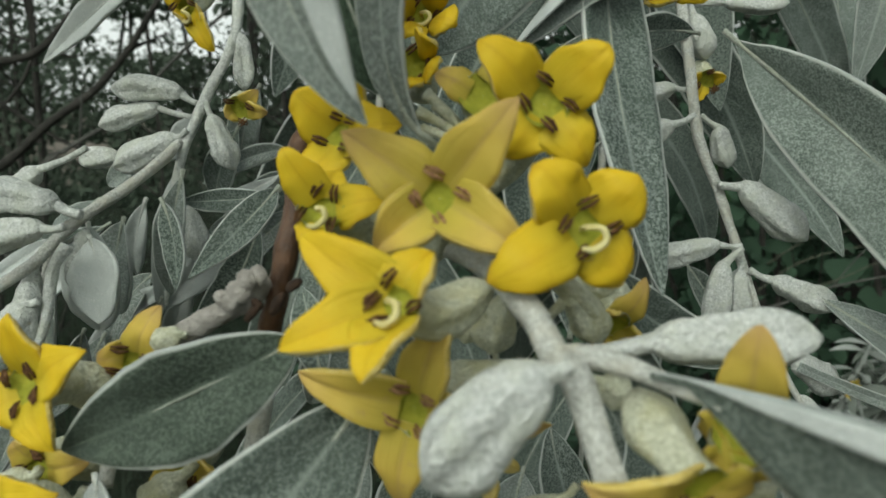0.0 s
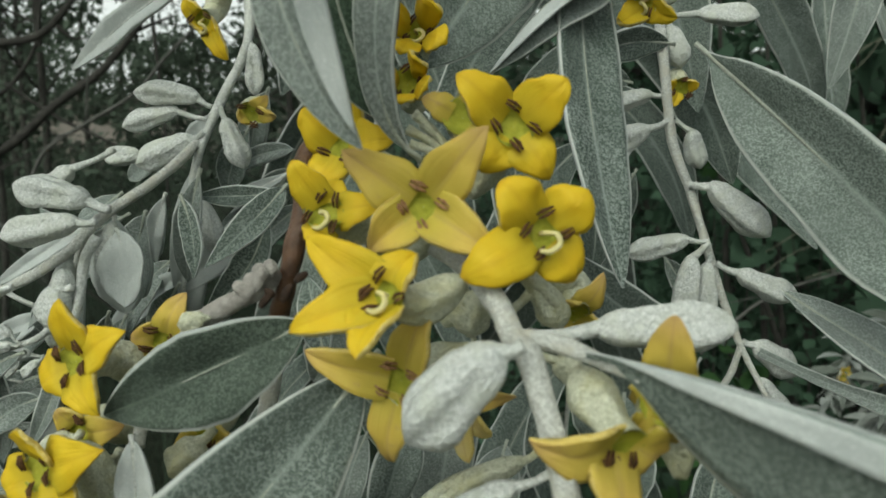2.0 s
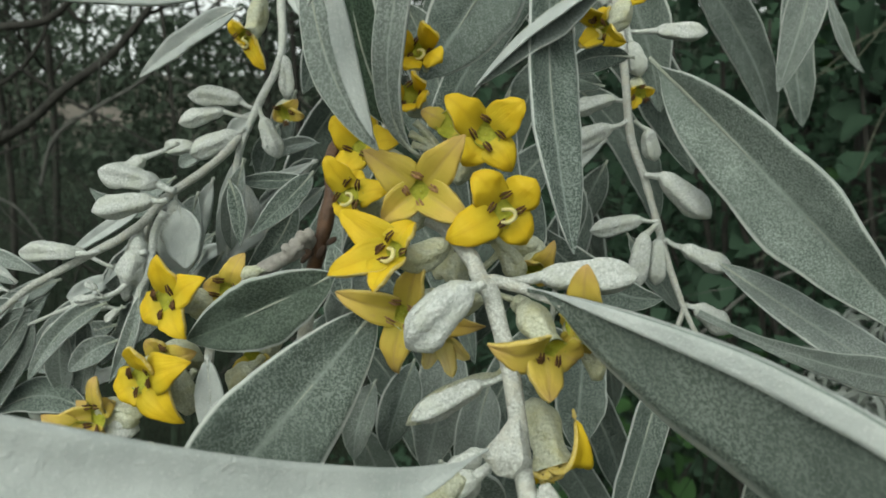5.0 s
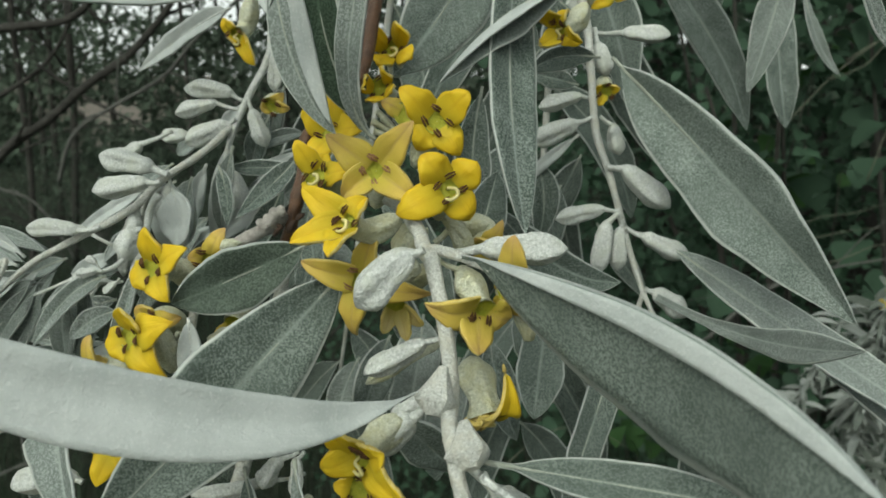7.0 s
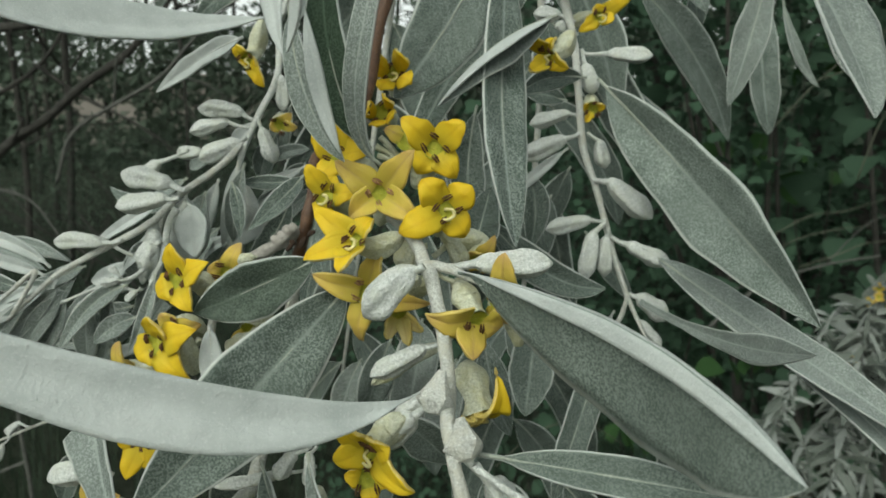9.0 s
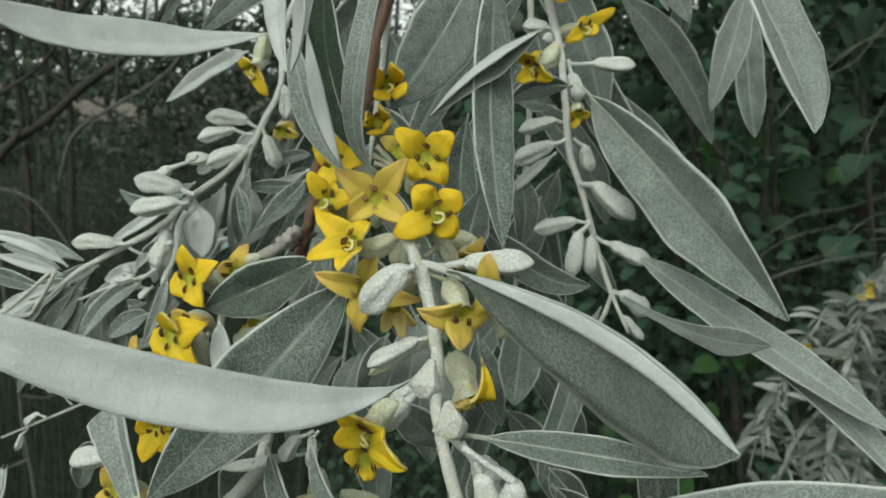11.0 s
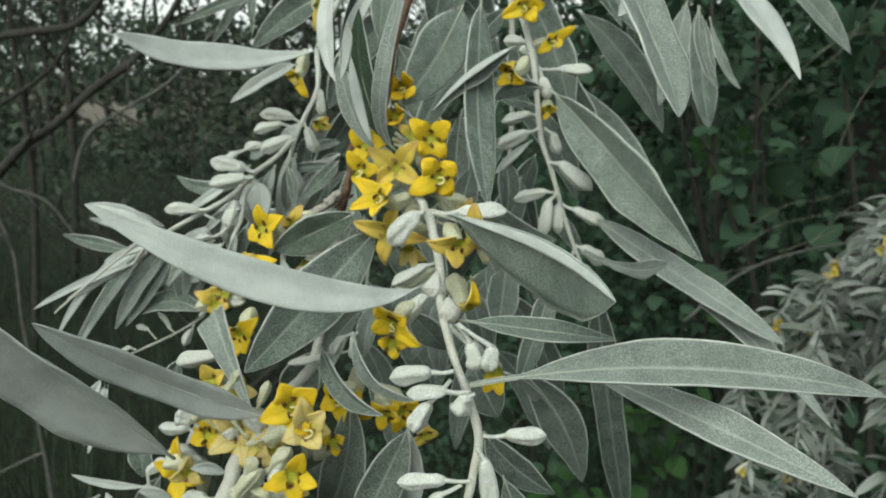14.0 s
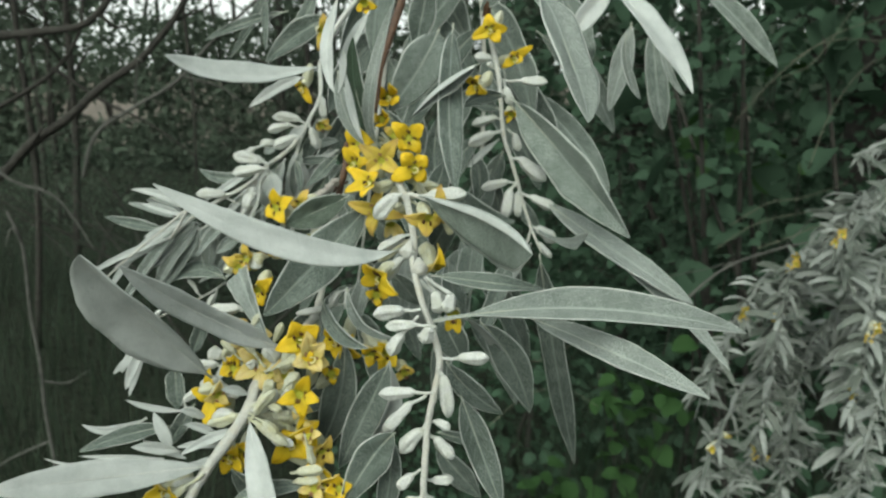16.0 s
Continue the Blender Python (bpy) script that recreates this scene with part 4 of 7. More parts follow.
leaf(lower, (0.0006, 0.0650, 1.4535), (-0.0024, 0.0675, 1.4313), (-0.0112, 0.0700, 1.4116), 0.0118, fl=20, fr=20)
leaf(lower, (0.0158, 0.0600, 1.4483), (0.0080, 0.0603, 1.4309), (-0.0012, 0.0600, 1.4112), 0.0111, fl=10, fr=24)
leaf(lower, (0.0150, 0.0650, 1.4464), (0.0144, 0.0673, 1.4280), (0.0062, 0.0700, 1.4144), 0.0092, under=True, turn=20)
leaf(lower, (0.0189, 0.0500, 1.4295), (0.0113, 0.0481, 1.4209), (0.0029, 0.0450, 1.4063), 0.0113, fl=12, fr=20)
leaf(lower, (0.0163, 0.0550, 1.4271), (0.0161, 0.0551, 1.4107), (0.0123, 0.0550, 1.3949), 0.0078)
leaf(lower, (-0.0189, 0.0600, 1.4338), (-0.0182, 0.0625, 1.4238), (-0.0174, 0.0650, 1.4138), 0.0092)
leaf(lower, (-0.0656, 0.0850, 1.4343), (-0.0657, 0.0850, 1.4262), (-0.0657, 0.0850, 1.4181), 0.0073, shape=strap)
leaf(lower, (-0.0524, 0.0700, 1.4273), (-0.0579, 0.0700, 1.4193), (-0.0635, 0.0700, 1.4113), 0.0058)
leaf(lower, (-0.0569, 0.0600, 1.4236), (-0.0689, 0.0553, 1.4224), (-0.0823, 0.0500, 1.4186), 0.0058, turn=20)
leaf(lower, (-0.0670, 0.0650, 1.4239), (-0.0774, 0.0619, 1.4205), (-0.0868, 0.0600, 1.4230), 0.0034, under=True)
leaf(lower, (-0.0541, 0.0550, 1.4183), (-0.0567, 0.0550, 1.4245), (-0.0593, 0.0550, 1.4306), 0.0047, under=True)
leaf(lower, (-0.0532, 0.0650, 1.4268), (-0.0633, 0.0623, 1.4288), (-0.0711, 0.0600, 1.4323), 0.0022, under=True)
leaf(lower, (-0.0489, 0.0500, 1.4201), (-0.0558, 0.0476, 1.4225), (-0.0622, 0.0450, 1.4235), 0.0042, under=True)
leaf(lower, (-0.0546, 0.0500, 1.4175), (-0.0685, 0.0500, 1.4173), (-0.0825, 0.0500, 1.4170), 0.0018, under=True)
leaf(lower, (-0.0511, 0.0500, 1.4157), (-0.0781, 0.0544, 1.4106), (-0.1014, 0.0600, 1.4102), 0.0018, under=True)
leaf(lower, (-0.0660, 0.0600, 1.4182), (-0.0566, 0.0550, 1.4180), (-0.0472, 0.0500, 1.4178), 0.0029, under=True)
leaf(lower, (-0.0329, 0.0500, 1.4150), (-0.0295, 0.0550, 1.4065), (-0.0261, 0.0600, 1.3979), 0.0072)
flower(lower, (-0.0258, 0.0530, 1.4329), (-0.0136, 0.0500, 1.4245), (0.44, -0.85, -0.29), [(-0.0054, 0.0500, 1.4322), (-0.0084, 0.0500, 1.4200), (-0.0201, 0.0500, 1.4176), (-0.0164, 0.0510, 1.4285)], petal_w=0.0060, shape=keen)
flower(lower, (-0.0264, 0.0540, 1.4267), (-0.0306, 0.0520, 1.4199), (-0.29, -0.83, -0.47), [(-0.0351, 0.0520, 1.4216), (-0.0277, 0.0520, 1.4238), (-0.0310, 0.0520, 1.4121)], style=False, petal_w=0.0043, shape=keen)
flower(lower, (-0.0430, 0.0440, 1.4159), (-0.0503, 0.0400, 1.4122), (-0.54, -0.82, -0.19), [(-0.0521, 0.0390, 1.4164), (-0.0455, 0.0390, 1.4111), (-0.0577, 0.0400, 1.4081), (-0.0509, 0.0400, 1.4046)], petal_w=0.0048, shape=keen)
flower(lower, (-0.0095, 0.0540, 1.4217), (-0.0060, 0.0500, 1.4144), (0.24, -0.92, -0.32), [(-0.0116, 0.0500, 1.4064), (-0.0007, 0.0500, 1.4118), (-0.0036, 0.0500, 1.4049), (-0.0082, 0.0510, 1.4185)], petal_w=0.0056, shape=keen)
flower(lower, (-0.0411, 0.0810, 1.4729), (-0.0349, 0.0800, 1.4733), (0.58, -0.81, 0.03), [(-0.0395, 0.0800, 1.4771), (-0.0288, 0.0800, 1.4782), (-0.0309, 0.0800, 1.4743)], mat=FADED, style=False, petal_w=0.0044, shape=keen)
bud(lower, (-0.0421, 0.0780, 1.4697), (-0.0361, 0.0780, 1.4741), (-0.0293, 0.0780, 1.4738), 0.0038)
bud(lower, (-0.0347, 0.0720, 1.4598), (-0.0356, 0.0720, 1.4608), (-0.0467, 0.0720, 1.4585), 0.0048)
bud(lower, (-0.0366, 0.0600, 1.4466), (-0.0374, 0.0600, 1.4484), (-0.0423, 0.0600, 1.4498), 0.0047)
bud(lower, (-0.0537, 0.0660, 1.4260), (-0.0543, 0.0660, 1.4303), (-0.0483, 0.0660, 1.4341), 0.0034)
bud(lower, (-0.0257, 0.0480, 1.4351), (-0.0301, 0.0480, 1.4340), (-0.0373, 0.0480, 1.4328), 0.0052)
bud(lower, (-0.0240, 0.0460, 1.4370), (-0.0215, 0.0460, 1.4362), (-0.0159, 0.0460, 1.4436), 0.0041)
bud(lower, (-0.0241, 0.0460, 1.4351), (-0.0199, 0.0460, 1.4317), (-0.0150, 0.0460, 1.4255), 0.0034)
bud(lower, (-0.0371, 0.0430, 1.4186), (-0.0417, 0.0430, 1.4147), (-0.0501, 0.0430, 1.4105), 0.0052)
bud(lower, (-0.0250, 0.0460, 1.4342), (-0.0166, 0.0460, 1.4291), (-0.0115, 0.0460, 1.4256), 0.0031)
bud(lower, (-0.0205, 0.0500, 1.4472), (-0.0168, 0.0500, 1.4509), (-0.0201, 0.0500, 1.4561), 0.0051)
flower(lower, (-0.0229, 0.0550, 1.4302), (-0.0090, 0.0500, 1.4293), (0.52, -0.86, -0.03), [(-0.0045, 0.0500, 1.4323), (-0.0057, 0.0500, 1.4239), (-0.0118, 0.0500, 1.4245), (-0.0106, 0.0500, 1.4329)], style=False, petal_w=0.0039, shape=keen)
flower(lower, (-0.0144, 0.0560, 1.4263), (-0.0045, 0.0520, 1.4210), (0.46, -0.86, -0.24), [(-0.0016, 0.0520, 1.4268), (-0.0010, 0.0520, 1.4174), (-0.0065, 0.0520, 1.4152), (-0.0071, 0.0520, 1.4228)], style=False, mat=FADED, petal_w=0.0038, shape=keen)
flower(lower, (-0.0354, 0.0530, 1.4230), (-0.0336, 0.0500, 1.4188), (0.17, -0.91, -0.39), [(-0.0371, 0.0500, 1.4206), (-0.0306, 0.0500, 1.4228), (-0.0293, 0.0500, 1.4143), (-0.0357, 0.0500, 1.4130)], petal_w=0.0039, shape=keen)
flower(lower, (-0.0167, 0.0510, 1.4210), (-0.0032, 0.0460, 1.4130), (0.45, -0.85, -0.27), [(-0.0076, 0.0460, 1.4146), (0.0021, 0.0460, 1.4170), (0.0010, 0.0460, 1.4085), (-0.0052, 0.0460, 1.4063)], petal_w=0.0045, shape=keen)
flower(lower, (0.0007, 0.0740, 1.4583), (-0.0006, 0.0700, 1.4479), (-0.06, -0.86, -0.50), [(-0.0052, 0.0700, 1.4487), (0.0023, 0.0700, 1.4538), (0.0050, 0.0700, 1.4462), (-0.0008, 0.0700, 1.4411)], style=False, petal_w=0.0044, shape=keen)
flower(lower, (0.0033, 0.0790, 1.4509), (0.0125, 0.0750, 1.4456), (0.44, -0.86, -0.25), [(0.0088, 0.0750, 1.4494), (0.0163, 0.0750, 1.4487), (0.0153, 0.0750, 1.4407), (0.0096, 0.0750, 1.4395)], style=False, petal_w=0.0042, shape=keen)
flower(lower, (-0.0144, 0.0480, 1.4480), (-0.0072, 0.0420, 1.4606), (0.47, -0.80, 0.36), [(-0.0091, 0.0410, 1.4664), (-0.0012, 0.0410, 1.4652), (-0.0139, 0.0400, 1.4581), (-0.0041, 0.0410, 1.4542)], petal_w=0.0053, shape=keen)
flower(lower, (-0.0151, 0.0470, 1.4498), (-0.0040, 0.0410, 1.4559), (0.55, -0.79, 0.27), [(-0.0046, 0.0400, 1.4640), (0.0001, 0.0420, 1.4600), (-0.0009, 0.0400, 1.4520), (-0.0088, 0.0390, 1.4541)], mat=CREAM, old=True, petal_w=0.0046, shape=keen)
flower(lower, (-0.0220, 0.0590, 1.4377), (-0.0231, 0.0520, 1.4492), (-0.1, -0.95, 0.3), [(-0.0289, 0.0510, 1.4544), (-0.0144, 0.0500, 1.4511), (-0.0214, 0.0500, 1.4413), (-0.0305, 0.0510, 1.4441)], mat=CREAM, old=True, style=False, petal_w=0.0046, shape=keen)
flower(lower, (-0.0385, 0.0640, 1.4251), (-0.0410, 0.0580, 1.4354), (-0.3, -0.9, 0.2), [(-0.0402, 0.0560, 1.4459), (-0.0341, 0.0560, 1.4340), (-0.0425, 0.0560, 1.4252), (-0.0477, 0.0580, 1.4377)], style=False, petal_w=0.0048, shape=keen)
flower(lower, (-0.0172, 0.0490, 1.4407), (-0.0082, 0.0430, 1.4435), (0.3, -0.9, 0.25), [(-0.0047, 0.0410, 1.4505), (-0.0021, 0.0420, 1.4422), (-0.0144, 0.0410, 1.4417), (-0.0074, 0.0430, 1.4359)], style=False, petal_w=0.0040, shape=keen)
flower(lower, (-0.0293, 0.0640, 1.4405), (-0.0347, 0.0600, 1.4445), (-0.27, -0.89, 0.36), [(-0.0319, 0.0600, 1.4498), (-0.0389, 0.0600, 1.4422), (-0.0300, 0.0590, 1.4414), (-0.0376, 0.0610, 1.4475)], style=False, petal_w=0.0039, shape=keen)
flower(lower, (-0.0332, 0.0740, 1.4452), (-0.0367, 0.0700, 1.4543), (-0.18, -0.87, 0.47), [(-0.0391, 0.0700, 1.4590), (-0.0326, 0.0700, 1.4573), (-0.0409, 0.0700, 1.4487), (-0.0354, 0.0700, 1.4489)], mat=FADED, style=False, petal_w=0.0042, shape=keen)
flower(lower, (-0.0269, 0.0760, 1.4726), (-0.0295, 0.0720, 1.4667), (-0.23, -0.92, -0.32), [(-0.0333, 0.0720, 1.4656), (-0.0240, 0.0720, 1.4715), (-0.0275, 0.0710, 1.4618), (-0.0319, 0.0710, 1.4598)], style=False, tube_w=0.0042, petal_w=0.0044, shape=keen)
flower(lower, (-0.0424, 0.0770, 1.4721), (-0.0363, 0.0750, 1.4742), (0.50, -0.85, 0.18), [(-0.0418, 0.0750, 1.4770), (-0.0329, 0.0750, 1.4728), (-0.0373, 0.0750, 1.4706)], mat=FADED, style=False, anthers=False, petal_w=0.0033, shape=keen)
flower(lower, (0.0012, 0.0700, 1.4546), (-0.0026, 0.0660, 1.4526), (-0.32, -0.93, -0.16), [(-0.0060, 0.0660, 1.4561), (0.0024, 0.0660, 1.4528), (-0.0015, 0.0660, 1.4455), (-0.0072, 0.0660, 1.4496)], petal_w=0.0042, shape=keen)
flower(lower, (0.0057, 0.0740, 1.4516), (0.0085, 0.0700, 1.4468), (0.21, -0.91, -0.35), [(0.0049, 0.0700, 1.4504), (0.0126, 0.0700, 1.4455), (0.0070, 0.0700, 1.4424), (0.0120, 0.0700, 1.4499)], style=False, petal_w=0.0035, shape=keen)
flower(lower, (-0.0085, 0.0630, 1.4374), (-0.0027, 0.0600, 1.4435), (0.36, -0.86, 0.37), [(-0.0059, 0.0600, 1.4448), (0.0000, 0.0600, 1.4450), (-0.0022, 0.0600, 1.4400)], style=False, petal_w=0.0025, shape=keen)
flower(lower, (-0.0128, 0.0530, 1.4427), (-0.0189, 0.0500, 1.4481), (-0.38, -0.86, 0.34), [(-0.0226, 0.0500, 1.4493), (-0.0156, 0.0500, 1.4508), (-0.0148, 0.0500, 1.4442), (-0.0206, 0.0500, 1.4427)], mat=CREAM, old=True, style=False, anthers=False, petal_w=0.0036, shape=keen)
bud(lower, (-0.0398, 0.0660, 1.4421), (-0.0418, 0.0660, 1.4432), (-0.0499, 0.0660, 1.4432), 0.0033)
bud(lower, (-0.0334, 0.0600, 1.4352), (-0.0364, 0.0600, 1.4351), (-0.0454, 0.0600, 1.4394), 0.0069)
bud(lower, (-0.0122, 0.0450, 1.4458), (-0.0117, 0.0450, 1.4445), (-0.0126, 0.0450, 1.4392), 0.0043)
bud(lower, (-0.0225, 0.0520, 1.4456), (-0.0240, 0.0520, 1.4502), (-0.0267, 0.0520, 1.4481), 0.0035)
bud(lower, (0.0016, 0.0700, 1.4645), (-0.0039, 0.0700, 1.4630), (-0.0164, 0.0700, 1.4599), 0.0027)
leaf(lower, (-0.0590, 0.1000, 1.4490), (-0.0646, 0.1050, 1.4397), (-0.0702, 0.1100, 1.4304), 0.0057, shape=strap)
leaf(lower, (-0.0384, 0.0900, 1.4451), (-0.0465, 0.0900, 1.4357), (-0.0545, 0.0900, 1.4262), 0.0047, under=True)
leaf(lower, (-0.0008, 0.0750, 1.4358), (-0.0107, 0.0775, 1.4285), (-0.0207, 0.0800, 1.4212), 0.0087)
bud(lower, (-0.0242, 0.0440, 1.4369), (-0.0200, 0.0440, 1.4344), (-0.0156, 0.0440, 1.4297), 0.0034, mat=TUBE)
bud(lower, (-0.0232, 0.0440, 1.4388), (-0.0188, 0.0440, 1.4425), (-0.0165, 0.0440, 1.4475), 0.0040, mat=TUBE)
bud(lower, (-0.0204, 0.0500, 1.4490), (-0.0237, 0.0500, 1.4534), (-0.0269, 0.0500, 1.4577), 0.0037, mat=TUBE)
bud(lower, (-0.0139, 0.0450, 1.4440), (-0.0130, 0.0450, 1.4458), (-0.0086, 0.0450, 1.4495), 0.0043, mat=TUBE)
bud(lower, (-0.0376, 0.0400, 1.4184), (-0.0431, 0.0400, 1.4144), (-0.0505, 0.0400, 1.4103), 0.0041, mat=TUBE)
flower(lower, (-0.0359, 0.0562, 1.4499), (-0.0278, 0.0520, 1.4552), (0.61, -0.78, 0.14), [(-0.0243, 0.0530, 1.4544), (-0.0283, 0.0510, 1.4516), (-0.0310, 0.0500, 1.4565), (-0.0263, 0.0500, 1.4600)], style=True, petal_w=0.0029, tube_w=0.0036, mat=CREAM, old=True, shape=keen)
flower(lower, (-0.0173, 0.0557, 1.4475), (-0.0157, 0.0520, 1.4520), (0.26, -0.91, 0.33), [(-0.0112, 0.0520, 1.4507), (-0.0174, 0.0520, 1.4472), (-0.0196, 0.0500, 1.4542), (-0.0141, 0.0520, 1.4569)], style=False, petal_w=0.0033, tube_w=0.0036, mat=CREAM, old=True, shape=keen)
flower(lower, (-0.0102, 0.0611, 1.4387), (-0.0063, 0.0560, 1.4490), (0.32, -0.86, 0.41), [(-0.0023, 0.0560, 1.4481), (-0.0072, 0.0540, 1.4455), (-0.0100, 0.0540, 1.4509), (-0.0046, 0.0540, 1.4542)], style=True, petal_w=0.0033, tube_w=0.0036, mat=CREAM, old=True, shape=keen)
flower(lower, (-0.0162, 0.0553, 1.4434), (-0.0144, 0.0500, 1.4465), (0.13, -0.98, 0.11), [(-0.0100, 0.0490, 1.4447), (-0.0171, 0.0500, 1.4420), (-0.0180, 0.0480, 1.4496), (-0.0114, 0.0480, 1.4518)], style=False, petal_w=0.0029, tube_w=0.0036, mat=CREAM, old=True, shape=keen)
flower(lower, (-0.0443, 0.0557, 1.4380), (-0.0367, 0.0520, 1.4385), (0.57, -0.81, -0.15), [(-0.0339, 0.0530, 1.4352), (-0.0409, 0.0510, 1.4373), (-0.0349, 0.0500, 1.4441)], style=False, petal_w=0.0029, tube_w=0.0036, mat=CREAM, old=True, shape=keen)
flower(lower, (-0.0144, 0.0547, 1.4297), (-0.0105, 0.0500, 1.4366), (0.41, -0.77, 0.49), [(-0.0068, 0.0510, 1.4347), (-0.0118, 0.0480, 1.4333), (-0.0143, 0.0490, 1.4387), (-0.0090, 0.0510, 1.4406)], style=True, petal_w=0.0029, tube_w=0.0036, mat=CREAM, old=True, shape=keen)
flower(lower, (-0.0119, 0.0533, 1.4179), (-0.0076, 0.0480, 1.4285), (-0.04, -0.78, 0.63), [(-0.0072, 0.0460, 1.4249), (-0.0125, 0.0490, 1.4278), (-0.0079, 0.0490, 1.4328), (-0.0027, 0.0460, 1.4298)], style=False, petal_w=0.0029, tube_w=0.0036, mat=CREAM, old=True, shape=keen)
flower(lower, (-0.0046, 0.0473, 1.4086), (-0.0053, 0.0440, 1.4131), (-0.10, -0.85, 0.52), [(-0.0021, 0.0430, 1.4099), (-0.0104, 0.0440, 1.4119), (-0.0039, 0.0450, 1.4178)], style=False, petal_w=0.0029, tube_w=0.0036, mat=CREAM, old=True, shape=keen)
flower(lower, (0.0017, 0.0490, 1.4071), (0.0020, 0.0460, 1.4123), (0.01, -0.87, 0.50), [(0.0030, 0.0450, 1.4084), (-0.0019, 0.0440, 1.4123), (0.0011, 0.0460, 1.4169), (0.0066, 0.0440, 1.4148)], style=False, petal_w=0.0033, tube_w=0.0036, shape=keen)
flower(lower, (-0.0309, 0.0644, 1.4488), (-0.0253, 0.0580, 1.4569), (0.36, -0.89, 0.28), [(-0.0207, 0.0590, 1.4562), (-0.0267, 0.0590, 1.4514), (-0.0301, 0.0570, 1.4578), (-0.0245, 0.0580, 1.4622)], style=True, petal_w=0.0033, tube_w=0.0036, mat=CREAM, old=True, shape=keen)
bud(lower, (-0.0273, 0.0500, 1.4572), (-0.0250, 0.0500, 1.4604), (-0.0213, 0.0500, 1.4658), 0.0029, mat=TUBE)
bud(lower, (-0.0190, 0.0500, 1.4534), (-0.0174, 0.0500, 1.4571), (-0.0147, 0.0500, 1.4632), 0.0029, mat=TUBE)
bud(lower, (-0.0278, 0.0510, 1.4505), (-0.0302, 0.0510, 1.4528), (-0.0342, 0.0510, 1.4566), 0.0029, mat=TUBE)
bud(lower, (-0.0195, 0.0470, 1.4487), (-0.0159, 0.0470, 1.4503), (-0.0100, 0.0470, 1.4529), 0.0028, mat=TUBE)
bud(lower, (-0.0172, 0.0460, 1.4410), (-0.0135, 0.0460, 1.4392), (-0.0075, 0.0460, 1.4362), 0.0029, mat=TUBE)
bud(lower, (-0.0078, 0.0450, 1.4302), (-0.0069, 0.0450, 1.4263), (-0.0054, 0.0450, 1.4198), 0.0029, mat=TUBE)
bud(lower, (-0.0289, 0.0470, 1.4333), (-0.0325, 0.0470, 1.4325), (-0.0386, 0.0470, 1.4312), 0.0029, mat=TUBE)
leaf(lower, (-0.0286, 0.0480, 1.4298), (-0.0375, 0.0460, 1.4269), (-0.0464, 0.0440, 1.4221), 0.0034, under=True, wave=0.4, rib=False)
leaf(lower, (-0.0324, 0.0500, 1.4227), (-0.0404, 0.0480, 1.4241), (-0.0483, 0.0460, 1.4236), 0.0028, under=True, wave=0.4, rib=False)
leaf(lower, (-0.0337, 0.0460, 1.4205), (-0.0394, 0.0440, 1.4198), (-0.0452, 0.0420, 1.4173), 0.003, under=True, wave=0.4, rib=False)
leaf(lower, (-0.0376, 0.0520, 1.4253), (-0.0419, 0.0500, 1.4287), (-0.0462, 0.0480, 1.4302), 0.003, under=True, wave=0.4, rib=False)
leaf(lower, (-0.0370, 0.0440, 1.4199), (-0.0426, 0.0420, 1.4196), (-0.0481, 0.0400, 1.4175), 0.0026, under=True, wave=0.4, rib=False)
leaf(lower, (-0.0261, 0.0500, 1.4397), (-0.0295, 0.0480, 1.4422), (-0.0329, 0.0460, 1.4429), 0.0032, under=True, wave=0.4, rib=False)
leaf(lower, (-0.0426, 0.0560, 1.4285), (-0.0459, 0.0540, 1.4318), (-0.0492, 0.0520, 1.4331), 0.0034, under=True, wave=0.4, rib=False)
bud(lower, (-0.0243, 0.0450, 1.4339), (-0.0225, 0.0440, 1.4361), (-0.0156, 0.0440, 1.4447), 0.0042, mat=TUBE)
bud(lower, (-0.0246, 0.0450, 1.4347), (-0.0223, 0.0440, 1.4338), (-0.0126, 0.0440, 1.4269), 0.004, mat=TUBE)
bud(lower, (-0.0125, 0.0450, 1.4174), (-0.0105, 0.0440, 1.4182), (-0.0022, 0.0440, 1.4193), 0.0042, mat=TUBE)
bud(lower, (-0.0130, 0.0455, 1.4142), (-0.0112, 0.0445, 1.4149), (-0.0035, 0.0445, 1.4157), 0.0038, mat=TUBE)
bud(lower, (-0.0275, 0.0480, 1.4346), (-0.0289, 0.0470, 1.4345), (-0.0375, 0.0470, 1.4318), 0.0046, mat=TUBE)
bud(lower, (-0.0125, 0.0460, 1.4429), (-0.0118, 0.0450, 1.4441), (-0.0103, 0.0450, 1.4481), 0.004, mat=TUBE)
bud(lower, (-0.0206, 0.0462, 1.4399), (-0.0193, 0.0452, 1.4398), (-0.0142, 0.0452, 1.4372), 0.0034, mat=TUBE)
# side shoot hung with rows of buds
left = thing("budding_shoot", (-0.0200, 0.1350, 1.5420), "slender silver shoot strung with closed buds", "branch", "olive shoots")
stem(left, [(-0.0221, 0.1350, 1.5414), (-0.0150, 0.1365, 1.5560), (-0.0020, 0.1380, 1.5720), (0.0140, 0.1420, 1.5950)], [0.0009, 0.0010, 0.0011, 0.0012], mat=SILVER)
stem(left, [(-0.0221, 0.1350, 1.5414), (-0.0212, 0.1300, 1.5291), (-0.0256, 0.1270, 1.5190), (-0.0289, 0.1250, 1.5102), (-0.0310, 0.1250, 1.5005), (-0.0325, 0.1250, 1.4891)], [0.0009, 0.0008, 0.0008, 0.0007, 0.0005, 0.0003], mat=SILVER)
